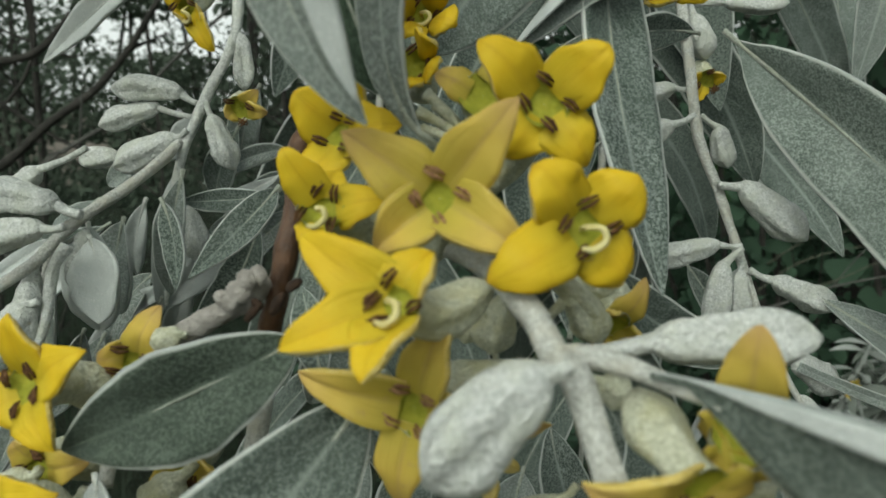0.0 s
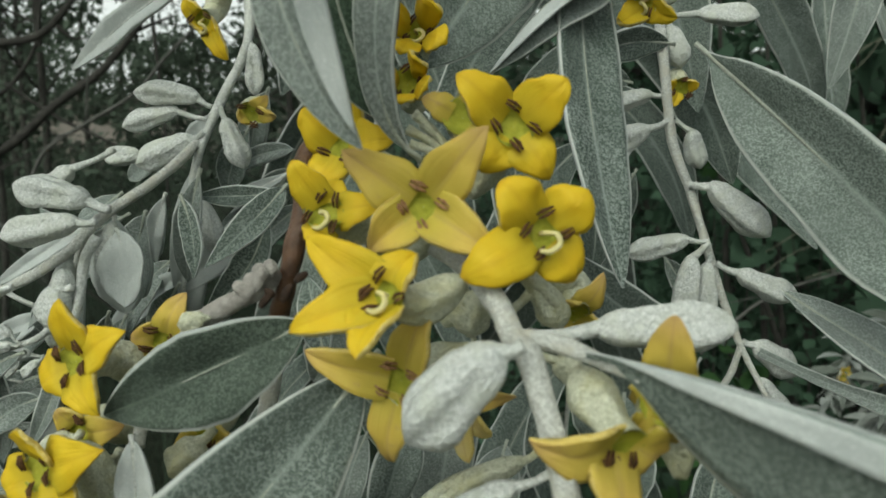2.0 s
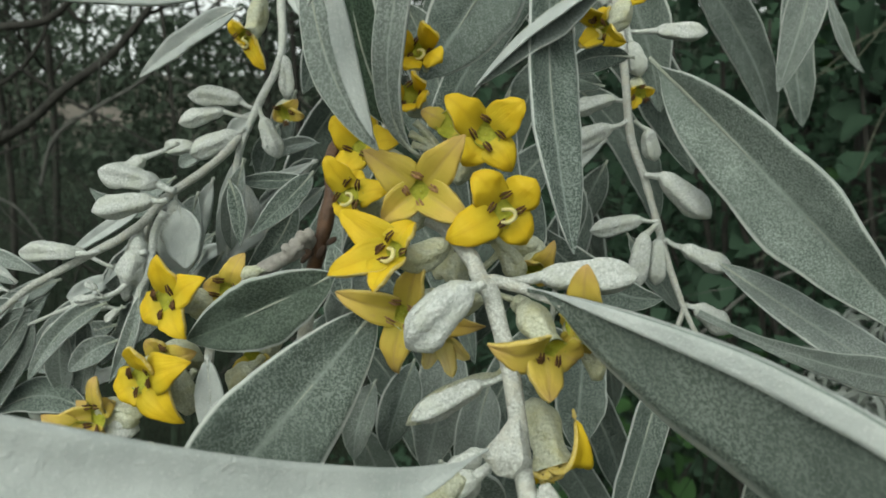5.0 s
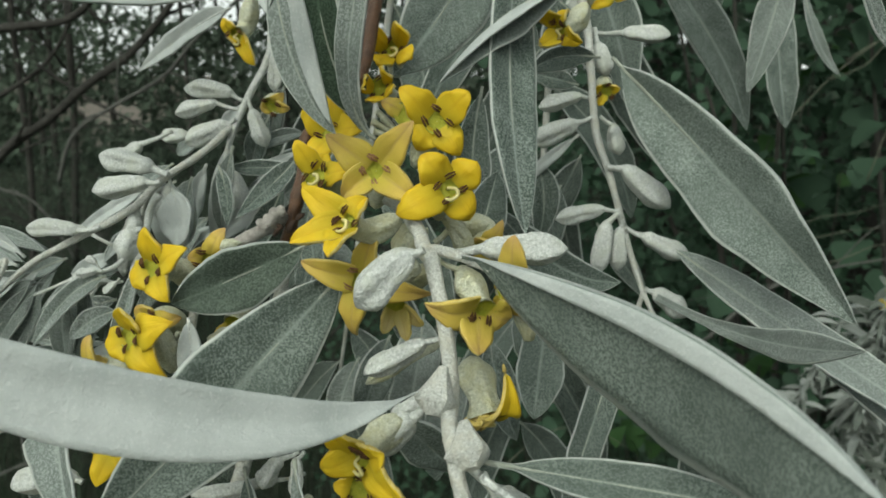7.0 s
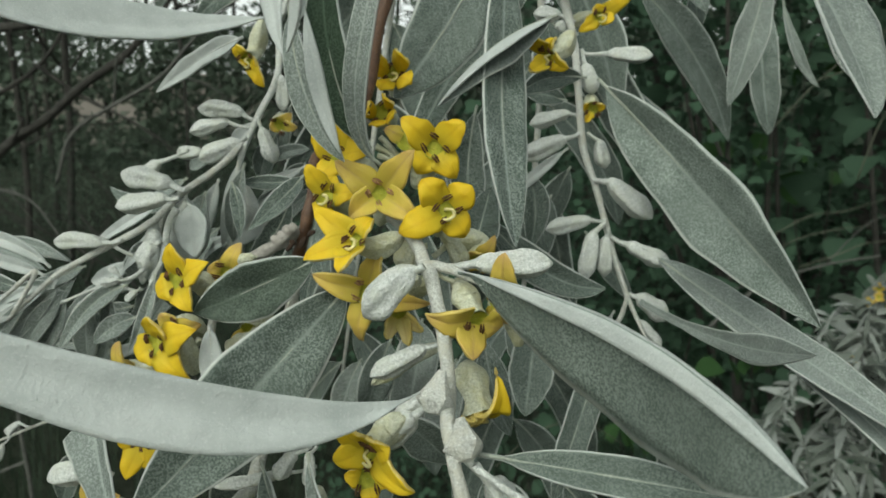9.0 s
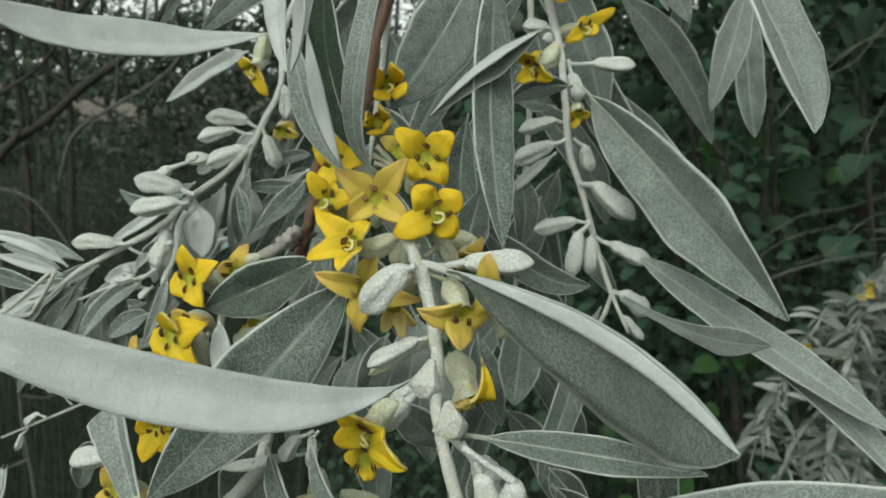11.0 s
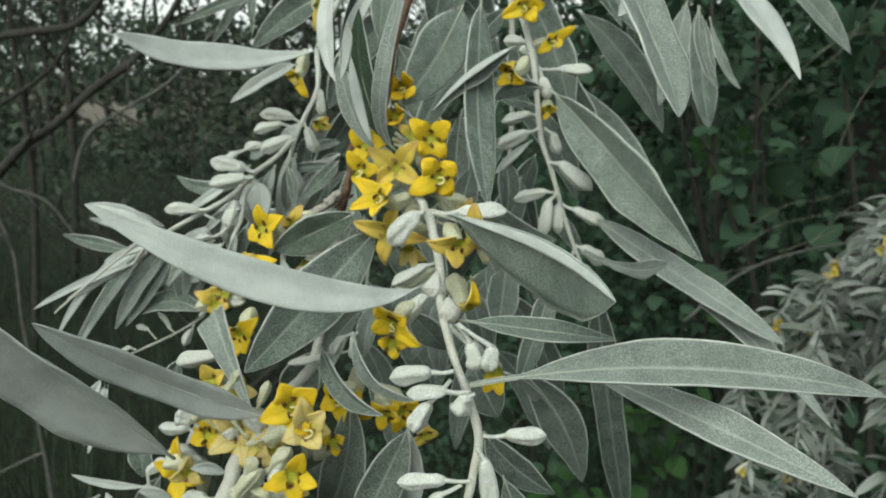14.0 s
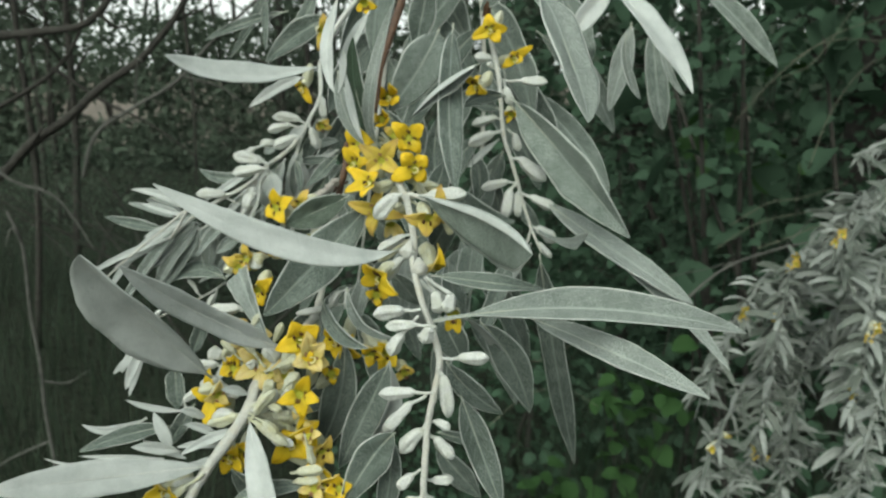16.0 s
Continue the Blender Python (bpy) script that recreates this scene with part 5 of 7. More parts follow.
stem(left, [(-0.0282, 0.1270, 1.5142), (-0.0314, 0.1180, 1.5088), (-0.0387, 0.1120, 1.5028), (-0.0432, 0.1080, 1.4975), (-0.0528, 0.1040, 1.4920), (-0.0612, 0.1020, 1.4871), (-0.0715, 0.1000, 1.4778)], [0.0008, 0.0008, 0.0008, 0.0008, 0.0007, 0.0006, 0.0004])
stem(left, [(-0.0387, 0.1120, 1.5032), (-0.0420, 0.1120, 1.4982), (-0.0439, 0.1120, 1.4902), (-0.0480, 0.1130, 1.4733)], [0.0006, 0.0006, 0.0005, 0.0003])
bud(left, (-0.0353, 0.1090, 1.5046), (-0.0383, 0.1090, 1.5058), (-0.0491, 0.1090, 1.5080), 0.0053)
bud(left, (-0.0336, 0.1020, 1.5039), (-0.0361, 0.1020, 1.5039), (-0.0470, 0.1020, 1.5018), 0.0044)
bud(left, (-0.0468, 0.1030, 1.4948), (-0.0510, 0.1030, 1.4942), (-0.0615, 0.1030, 1.4942), 0.0040)
bud(left, (-0.0275, 0.1250, 1.5150), (-0.0293, 0.1250, 1.5140), (-0.0389, 0.1250, 1.5098), 0.0044)
bud(left, (-0.0266, 0.1270, 1.5189), (-0.0286, 0.1270, 1.5203), (-0.0393, 0.1270, 1.5213), 0.0041)
bud(left, (-0.0274, 0.1270, 1.5169), (-0.0322, 0.1270, 1.5185), (-0.0416, 0.1270, 1.5159), 0.0036)
bud(left, (-0.0286, 0.1260, 1.5129), (-0.0383, 0.1260, 1.5114), (-0.0445, 0.1260, 1.5107), 0.0036)
bud(left, (-0.0245, 0.1250, 1.5190), (-0.0239, 0.1250, 1.5170), (-0.0209, 0.1250, 1.5092), 0.0038)
bud(left, (-0.0215, 0.1300, 1.5304), (-0.0204, 0.1300, 1.5288), (-0.0204, 0.1300, 1.5207), 0.0038)
bud(left, (-0.0421, 0.1100, 1.4991), (-0.0427, 0.1100, 1.4972), (-0.0460, 0.1100, 1.4852), 0.0039)
bud(left, (-0.0315, 0.1250, 1.5047), (-0.0287, 0.1250, 1.5040), (-0.0269, 0.1250, 1.4957), 0.0041)
bud(left, (-0.0414, 0.1130, 1.5000), (-0.0372, 0.1130, 1.5021), (-0.0397, 0.1130, 1.4941), 0.0031)
leaf(left, (-0.0384, 0.1160, 1.5029), (-0.0393, 0.1180, 1.4947), (-0.0402, 0.1200, 1.4865), 0.0089, shape=oval, under=True)
leaf(left, (-0.0124, 0.1180, 1.5073), (-0.0168, 0.1152, 1.5023), (-0.0234, 0.1120, 1.4958), 0.0050)
leaf(left, (-0.0276, 0.1150, 1.5061), (-0.0256, 0.1136, 1.5003), (-0.0252, 0.1120, 1.4940), 0.0036, fl=30)
leaf(left, (-0.0429, 0.1250, 1.4962), (-0.0503, 0.1227, 1.4912), (-0.0566, 0.1200, 1.4838), 0.0035, under=True)
leaf(left, (-0.0510, 0.1300, 1.4990), (-0.0593, 0.1302, 1.4943), (-0.0697, 0.1300, 1.4877), 0.0032, under=True)
leaf(left, (-0.0291, 0.1250, 1.5102), (-0.0326, 0.1275, 1.4980), (-0.0360, 0.1300, 1.4858), 0.0048, under=True)
flower(left, (-0.0248, 0.1310, 1.5411), (-0.0277, 0.1280, 1.5323), (-0.16, -0.85, -0.50), [(-0.0303, 0.1280, 1.5358), (-0.0238, 0.1280, 1.5263), (-0.0285, 0.1280, 1.5310), (-0.0254, 0.1280, 1.5303)], petal_w=0.0035)
flower(left, (-0.0195, 0.1270, 1.5204), (-0.0197, 0.1250, 1.5178), (-0.03, -0.92, -0.40), [(-0.0218, 0.1250, 1.5168), (-0.0156, 0.1250, 1.5174), (-0.0169, 0.1250, 1.5205)], mat=FADED, style=False, petal_w=0.0026)
flower(left, (-0.0175, 0.1130, 1.5528), (-0.0141, 0.1100, 1.5515), (0.36, -0.92, -0.13), [(-0.0141, 0.1100, 1.5573), (-0.0107, 0.1100, 1.5496), (-0.0165, 0.1100, 1.5448)], mat=FADED, style=False, petal_w=0.003)
flower(left, (0.0021, 0.1130, 1.5660), (0.0006, 0.1100, 1.5604), (-0.12, -0.88, -0.45), [(-0.0021, 0.1100, 1.5581), (0.0051, 0.1100, 1.5596), (0.0015, 0.1100, 1.5571)], style=False, petal_w=0.0028)
leaf(left, (-0.0138, 0.1080, 1.5397), (-0.0367, 0.0860, 1.5359), (-0.0522, 0.0661, 1.5410), 0.0102, under=True, face=(0, -0.8, 0.55), fl=8, fr=12, shape=taper, rib=False)
leaf(left, (-0.0219, 0.1100, 1.5356), (-0.0341, 0.1180, 1.5319), (-0.0479, 0.1250, 1.5248), 0.0042, shape=strap, under=True)
leaf(left, (-0.0028, 0.0850, 1.5605), (-0.0046, 0.0770, 1.5436), (-0.0016, 0.0700, 1.5299), 0.0063, under=True, turn=40)
leaf(left, (0.0061, 0.0900, 1.5559), (0.0004, 0.0874, 1.5460), (-0.0034, 0.0850, 1.5362), 0.0040, under=True)
leaf(left, (-0.0411, 0.1600, 1.5639), (-0.0626, 0.1651, 1.5595), (-0.0820, 0.1700, 1.5530), 0.0044)
leaf(left, (-0.0536, 0.1700, 1.5744), (-0.0624, 0.1754, 1.5610), (-0.0753, 0.1800, 1.5455), 0.0045)
leaf(left, (-0.0504, 0.1600, 1.5730), (-0.0510, 0.1600, 1.5605), (-0.0516, 0.1600, 1.5479), 0.0033)
leaf(left, (-0.0263, 0.1500, 1.5714), (-0.0326, 0.1500, 1.5584), (-0.0418, 0.1500, 1.5462), 0.0064)
leaf(left, (-0.0174, 0.1400, 1.5594), (-0.0327, 0.1455, 1.5536), (-0.0486, 0.1500, 1.5428), 0.0100)
leaf(left, (-0.0531, 0.1500, 1.4987), (-0.0756, 0.1691, 1.4925), (-0.0969, 0.1900, 1.4950), 0.0056)
leaf(left, (-0.0854, 0.1300, 1.4754), (-0.1047, 0.1400, 1.4762), (-0.1237, 0.1500, 1.4772), 0.0048)
stem(left, [(-0.0700, 0.1000, 1.4792), (-0.0641, 0.1000, 1.4886), (-0.0731, 0.1000, 1.4816), (-0.0831, 0.0950, 1.4730), (-0.0906, 0.0900, 1.4657)], [0.0005, 0.0005, 0.0004, 0.0003])
leaf(left, (-0.0633, 0.1050, 1.4851), (-0.0796, 0.1106, 1.4775), (-0.0965, 0.1150, 1.4640), 0.0045, rib=False, shape=strap, pale=True, under=False, wave=1.2)
leaf(left, (-0.0623, 0.1050, 1.4841), (-0.0766, 0.1106, 1.4731), (-0.0936, 0.1150, 1.4572), 0.0050, rib=False, shape=strap, pale=True, under=False, wave=1.2)
leaf(left, (-0.0613, 0.1050, 1.4831), (-0.0745, 0.1104, 1.4699), (-0.0871, 0.1150, 1.4528), 0.0050, rib=False, shape=strap, pale=True, under=False, wave=1.2)
leaf(left, (-0.0656, 0.1050, 1.4830), (-0.0852, 0.1097, 1.4721), (-0.1024, 0.1150, 1.4627), 0.0028, rib=False, shape=strap, pale=False, under=True, wave=1.2)
leaf(left, (-0.0666, 0.1050, 1.4840), (-0.0780, 0.1100, 1.4798), (-0.0886, 0.1150, 1.4754), 0.0024, rib=False, shape=strap, pale=False, under=True, wave=1.2)
leaf(left, (-0.0614, 0.1050, 1.4820), (-0.0701, 0.1106, 1.4700), (-0.0835, 0.1150, 1.4540), 0.0043, rib=False, shape=strap, pale=True, under=False, wave=1.2)
leaf(left, (-0.0690, 0.1050, 1.4819), (-0.0861, 0.1106, 1.4652), (-0.1030, 0.1150, 1.4431), 0.0043, rib=False, shape=strap, pale=True, under=False, wave=1.2)
leaf(left, (-0.0602, 0.1050, 1.4831), (-0.0860, 0.1116, 1.4739), (-0.1085, 0.1150, 1.4476), 0.0030, rib=False, shape=strap, pale=False, under=True, wave=1.2)
leaf(left, (-0.0736, 0.1050, 1.4775), (-0.0946, 0.1101, 1.4691), (-0.1143, 0.1150, 1.4590), 0.0024, rib=False, shape=strap, pale=False, under=True, wave=1.2)
leaf(left, (-0.0517, 0.1050, 1.4832), (-0.0554, 0.1103, 1.4725), (-0.0614, 0.1150, 1.4602), 0.0043, rib=False, shape=strap, pale=True, under=False, wave=1.2)
leaf(left, (-0.0560, 0.1050, 1.4821), (-0.0604, 0.1100, 1.4725), (-0.0635, 0.1150, 1.4624), 0.0062, rib=False, shape=strap, pale=True, under=False, wave=1.2)
leaf(left, (-0.0549, 0.1100, 1.4605), (-0.0668, 0.1133, 1.4632), (-0.0786, 0.1150, 1.4582), 0.0074, turn=30)
stem(left, [(-0.0590, 0.1200, 1.4567), (-0.0710, 0.1200, 1.4495), (-0.1006, 0.1250, 1.4352)], [0.0004, 0.0004, 0.0003])
bud(left, (-0.0677, 0.1180, 1.4513), (-0.0700, 0.1180, 1.4524), (-0.0737, 0.1180, 1.4581), 0.0022)
bud(left, (-0.0749, 0.1180, 1.4488), (-0.0774, 0.1180, 1.4522), (-0.0815, 0.1180, 1.4533), 0.0022)
bud(left, (-0.0618, 0.1180, 1.4549), (-0.0626, 0.1180, 1.4526), (-0.0657, 0.1180, 1.4467), 0.0029)
bud(left, (-0.0821, 0.1180, 1.4451), (-0.0844, 0.1180, 1.4462), (-0.0882, 0.1180, 1.4426), 0.0023)
bud(left, (-0.0870, 0.1180, 1.4426), (-0.0895, 0.1180, 1.4402), (-0.0918, 0.1180, 1.4353), 0.0020)
bud(left, (-0.0571, 0.1180, 1.4754), (-0.0637, 0.1180, 1.4775), (-0.0699, 0.1180, 1.4707), 0.0020)
bud(left, (-0.0637, 0.1180, 1.4775), (-0.0662, 0.1180, 1.4741), (-0.0723, 0.1180, 1.4683), 0.0020)
bud(left, (-0.0776, 0.1180, 1.4750), (-0.0798, 0.1180, 1.4750), (-0.0835, 0.1180, 1.4715), 0.0024)
bud(left, (-0.0568, 0.1180, 1.4798), (-0.0581, 0.1180, 1.4776), (-0.0650, 0.1180, 1.4752), 0.0022)
leaf(left, (-0.0904, 0.1100, 1.4380), (-0.0952, 0.1100, 1.4296), (-0.1000, 0.1100, 1.4213), 0.0036, rib=False, under=True, shape=strap)
leaf(left, (-0.0894, 0.1100, 1.4357), (-0.0942, 0.1100, 1.4249), (-0.0990, 0.1100, 1.4142), 0.0042, rib=False, under=True, shape=strap)
leaf(left, (-0.0883, 0.1100, 1.4358), (-0.0931, 0.1100, 1.4235), (-0.0978, 0.1100, 1.4113), 0.0031, rib=False, under=True, shape=strap)
leaf(left, (-0.0922, 0.1100, 1.4310), (-0.0979, 0.1100, 1.4258), (-0.1035, 0.1100, 1.4207), 0.0027, rib=False, under=True, shape=strap)
leaf(left, (-0.0686, 0.1120, 1.4865), (-0.0780, 0.1120, 1.4922), (-0.0908, 0.1120, 1.4943), 0.0036, under=True, wave=0.4, fl=24, fr=24)
leaf(left, (-0.0710, 0.1130, 1.4844), (-0.0784, 0.1130, 1.4869), (-0.0875, 0.1130, 1.4887), 0.0034, under=True, wave=0.4, fl=24, fr=24)
bud(left, (-0.0496, 0.1120, 1.4896), (-0.0549, 0.1120, 1.4927), (-0.0647, 0.1120, 1.4926), 0.0032)
bud(left, (-0.0355, 0.1120, 1.5128), (-0.0420, 0.1120, 1.5103), (-0.0487, 0.1120, 1.5055), 0.0038)
bud(left, (-0.0478, 0.1120, 1.4821), (-0.0511, 0.1120, 1.4820), (-0.0587, 0.1120, 1.4830), 0.0028)
bud(left, (-0.0449, 0.1120, 1.4960), (-0.0462, 0.1120, 1.4918), (-0.0478, 0.1120, 1.4832), 0.0030)
leaf(left, (-0.0850, 0.1350, 1.4799), (-0.0986, 0.1427, 1.4823), (-0.1129, 0.1500, 1.4835), 0.0029, rib=False, shape=strap, pale=True, under=False, wave=1.2)
leaf(left, (-0.0838, 0.1350, 1.4789), (-0.0983, 0.1427, 1.4700), (-0.1115, 0.1500, 1.4584), 0.0029, rib=False, shape=strap, pale=True, under=False, wave=1.2)
leaf(left, (-0.0816, 0.1350, 1.4781), (-0.0944, 0.1427, 1.4676), (-0.1057, 0.1500, 1.4543), 0.0032, rib=False, shape=strap, pale=False, under=True, wave=1.2)
leaf(left, (-0.0772, 0.1350, 1.4783), (-0.0907, 0.1426, 1.4661), (-0.1023, 0.1500, 1.4527), 0.0037, rib=False, shape=strap, pale=True, under=False, wave=1.2)
leaf(left, (-0.0684, 0.1350, 1.4782), (-0.0826, 0.1425, 1.4664), (-0.0968, 0.1500, 1.4547), 0.0042, rib=False, shape=strap, pale=False, under=True, wave=1.2)
leaf(left, (-0.0636, 0.1350, 1.4799), (-0.0783, 0.1425, 1.4674), (-0.0933, 0.1500, 1.4548), 0.0032, rib=False, shape=strap, pale=False, under=True, wave=1.2)
leaf(left, (-0.0659, 0.1350, 1.4608), (-0.0817, 0.1423, 1.4571), (-0.0985, 0.1500, 1.4557), 0.0021, rib=False, shape=strap, pale=True, under=False, wave=1.2)
leaf(left, (-0.0970, 0.1350, 1.4871), (-0.0926, 0.1427, 1.4841), (-0.0875, 0.1500, 1.4791), 0.0032, rib=False, shape=strap, pale=False, under=True, wave=1.2)
leaf(left, (-0.0638, 0.1350, 1.4676), (-0.0755, 0.1428, 1.4640), (-0.0869, 0.1500, 1.4571), 0.0053, rib=False, shape=strap, pale=True, under=False, wave=1.2)
leaf(left, (-0.0583, 0.1350, 1.4772), (-0.0657, 0.1427, 1.4669), (-0.0757, 0.1500, 1.4558), 0.0037, rib=False, shape=strap, pale=True, under=False, wave=1.2)
leaf(left, (-0.0359, 0.1350, 1.4901), (-0.0488, 0.1429, 1.4819), (-0.0626, 0.1500, 1.4700), 0.0048, rib=False, shape=strap, pale=False, under=True, wave=1.2)
leaf(left, (-0.0165, 0.1350, 1.5088), (-0.0258, 0.1429, 1.5012), (-0.0381, 0.1500, 1.4905), 0.0042, rib=False, shape=strap, pale=True, under=False, wave=1.2)
leaf(left, (-0.0153, 0.1350, 1.5117), (-0.0247, 0.1429, 1.5102), (-0.0354, 0.1500, 1.5056), 0.0035, rib=False, shape=strap, pale=True, under=False, wave=1.2)
leaf(left, (-0.0322, 0.1350, 1.5035), (-0.0373, 0.1427, 1.4870), (-0.0465, 0.1500, 1.4704), 0.0048, rib=False, shape=strap, pale=False, under=True, wave=1.2)
leaf(left, (-0.0233, 0.1350, 1.5036), (-0.0276, 0.1428, 1.4919), (-0.0370, 0.1500, 1.4791), 0.0051, rib=False, shape=strap, pale=True, under=False, wave=1.2)
leaf(left, (-0.0563, 0.1350, 1.4614), (-0.0702, 0.1428, 1.4563), (-0.0833, 0.1500, 1.4484), 0.0032, rib=False, shape=strap, pale=False, under=True, wave=1.2)
leaf(left, (-0.0558, 0.1280, 1.4823), (-0.0664, 0.1233, 1.4759), (-0.0742, 0.1180, 1.4659), 0.0059, pale=True, fl=14, fr=14)
leaf(left, (-0.0568, 0.1250, 1.4744), (-0.0629, 0.1227, 1.4723), (-0.0667, 0.1200, 1.4674), 0.0054, pale=True, shape=oval)
leaf(left, (-0.0925, 0.1300, 1.4885), (-0.0830, 0.1277, 1.4880), (-0.0726, 0.1250, 1.4850), 0.0038, pale=True)
leaf(left, (-0.0784, 0.1250, 1.4654), (-0.0683, 0.1228, 1.4676), (-0.0590, 0.1200, 1.4669), 0.0030, pale=True)
leaf(left, (-0.0773, 0.1400, 1.4802), (-0.0870, 0.1376, 1.4759), (-0.0951, 0.1350, 1.4695), 0.0044, pale=True, shape=strap)
leaf(left, (-0.0476, 0.1350, 1.4822), (-0.0513, 0.1325, 1.4754), (-0.0560, 0.1300, 1.4687), 0.0048, pale=True)
leaf(left, (-0.0404, 0.1400, 1.4915), (-0.0456, 0.1376, 1.4860), (-0.0479, 0.1350, 1.4778), 0.0051, pale=True)
leaf(left, (-0.0141, 0.1350, 1.5026), (-0.0206, 0.1328, 1.4973), (-0.0283, 0.1300, 1.4894), 0.0046, pale=True)
# side shoot hanging behind the big leaf
# a side shoot of the bud shoot with young leaves and tiny buds
stem(left, [(-0.0370, 0.1080, 1.5009), (-0.0387, 0.1070, 1.4974), (-0.0396, 0.1060, 1.4912), (-0.0419, 0.1050, 1.4858), (-0.0430, 0.1040, 1.4802)], [0.0009, 0.0008, 0.0007, 0.0006, 0.0004], mat=SILVER)
leaf(left, (-0.0405, 0.1040, 1.4877), (-0.0428, 0.1030, 1.4790), (-0.0468, 0.1020, 1.4710), 0.0034, pale=True, fl=30, fr=30)
leaf(left, (-0.0479, 0.1060, 1.4846), (-0.0559, 0.1050, 1.4799), (-0.0632, 0.1040, 1.4702), 0.0042, pale=True, fl=24, fr=24, shape=strap)
leaf(left, (-0.0475, 0.1080, 1.4769), (-0.0519, 0.1070, 1.4752), (-0.0565, 0.1060, 1.4713), 0.0050, pale=True, shape=oval)
stem(left, [(-0.0419, 0.1070, 1.4902), (-0.0471, 0.1070, 1.4861), (-0.0544, 0.1060, 1.4839), (-0.0626, 0.1050, 1.4804)], [0.0006, 0.0005, 0.0004, 0.0003], mat=SILVER)
bud(left, (-0.0480, 0.1050, 1.4860), (-0.0492, 0.1050, 1.4860), (-0.0537, 0.1050, 1.4851), 0.0020)
bud(left, (-0.0488, 0.1060, 1.4860), (-0.0497, 0.1060, 1.4870), (-0.0518, 0.1060, 1.4883), 0.0018)
bud(left, (-0.0447, 0.1050, 1.4845), (-0.0455, 0.1050, 1.4837), (-0.0481, 0.1050, 1.4812), 0.0018)
bud(left, (-0.0394, 0.1050, 1.4944), (-0.0413, 0.1050, 1.4944), (-0.0430, 0.1050, 1.4881), 0.0048)
bud(left, (-0.0410, 0.1060, 1.4966), (-0.0410, 0.1060, 1.4966), (-0.0421, 0.1060, 1.4908), 0.0036)
leaf(left, (-0.0361, 0.1120, 1.5016), (-0.0347, 0.1110, 1.4960), (-0.0349, 0.1100, 1.4903), 0.0085, under=True, turn=18, shape=oval)
# leaves in the gap between the bud shoot and the old twig
leaf(left, (-0.0255, 0.1180, 1.5097), (-0.0293, 0.1210, 1.4995), (-0.0312, 0.1240, 1.4908), 0.0052, pale=True, fl=30, fr=30)
leaf(left, (-0.0140, 0.1280, 1.5086), (-0.0230, 0.1310, 1.5046), (-0.0301, 0.1340, 1.5025), 0.0026, under=True)
leaf(left, (-0.0152, 0.1300, 1.5062), (-0.0234, 0.1330, 1.5014), (-0.0296, 0.1360, 1.4985), 0.0028, pale=True, shape=strap)
leaf(left, (-0.0166, 0.1320, 1.5034), (-0.0249, 0.1350, 1.4956), (-0.0314, 0.1380, 1.4896), 0.0034, pale=True)
leaf(left, (-0.0195, 0.1340, 1.4978), (-0.0258, 0.1370, 1.4912), (-0.0301, 0.1400, 1.4864), 0.0034, skin=MID)
leaf(left, (-0.0363, 0.1220, 1.5028), (-0.0400, 0.1250, 1.4941), (-0.0416, 0.1280, 1.4871), 0.0085, pale=True, shape=oval, turn=14)
leaf(left, (-0.0347, 0.1260, 1.5052), (-0.0384, 0.1290, 1.4980), (-0.0400, 0.1320, 1.4925), 0.004, under=True)
leaf(left, (-0.0434, 0.1160, 1.4981), (-0.0476, 0.1190, 1.4864), (-0.0499, 0.1220, 1.4761), 0.004, pale=True, fl=30, fr=10)
leaf(left, (-0.0501, 0.1200, 1.4923), (-0.0544, 0.1230, 1.4857), (-0.0567, 0.1260, 1.4809), 0.0056, pale=True, shape=oval, turn=-16)
leaf(left, (-0.0247, 0.1400, 1.5158), (-0.0293, 0.1430, 1.5087), (-0.0317, 0.1460, 1.5033), 0.006, skin=MID)
leaf(left, (-0.0285, 0.1360, 1.5186), (-0.0342, 0.1390, 1.5135), (-0.0379, 0.1420, 1.5103), 0.0046, under=True, turn=20)
leaf(left, (-0.0215, 0.1420, 1.5225), (-0.0255, 0.1450, 1.5153), (-0.0273, 0.1480, 1.5099), 0.0064, pale=True)
leaf(left, (-0.0366, 0.1340, 1.5135), (-0.0432, 0.1370, 1.5089), (-0.0477, 0.1400, 1.5063), 0.004, pale=True)
leaf(left, (-0.0450, 0.1320, 1.5046), (-0.0521, 0.1350, 1.5008), (-0.0571, 0.1380, 1.4988), 0.004, pale=True, turn=24)
leaf(left, (-0.0551, 0.1240, 1.4857), (-0.0637, 0.1270, 1.4813), (-0.0703, 0.1300, 1.4788), 0.0044, under=True, turn=10)
leaf(left, (-0.0343, 0.1280, 1.4898), (-0.0394, 0.1310, 1.4831), (-0.0424, 0.1340, 1.4783), 0.005, skin=MID)
leaf(left, (-0.0449, 0.1240, 1.4858), (-0.0484, 0.1270, 1.4785), (-0.0496, 0.1300, 1.4731), 0.0046, pale=True, turn=-20)

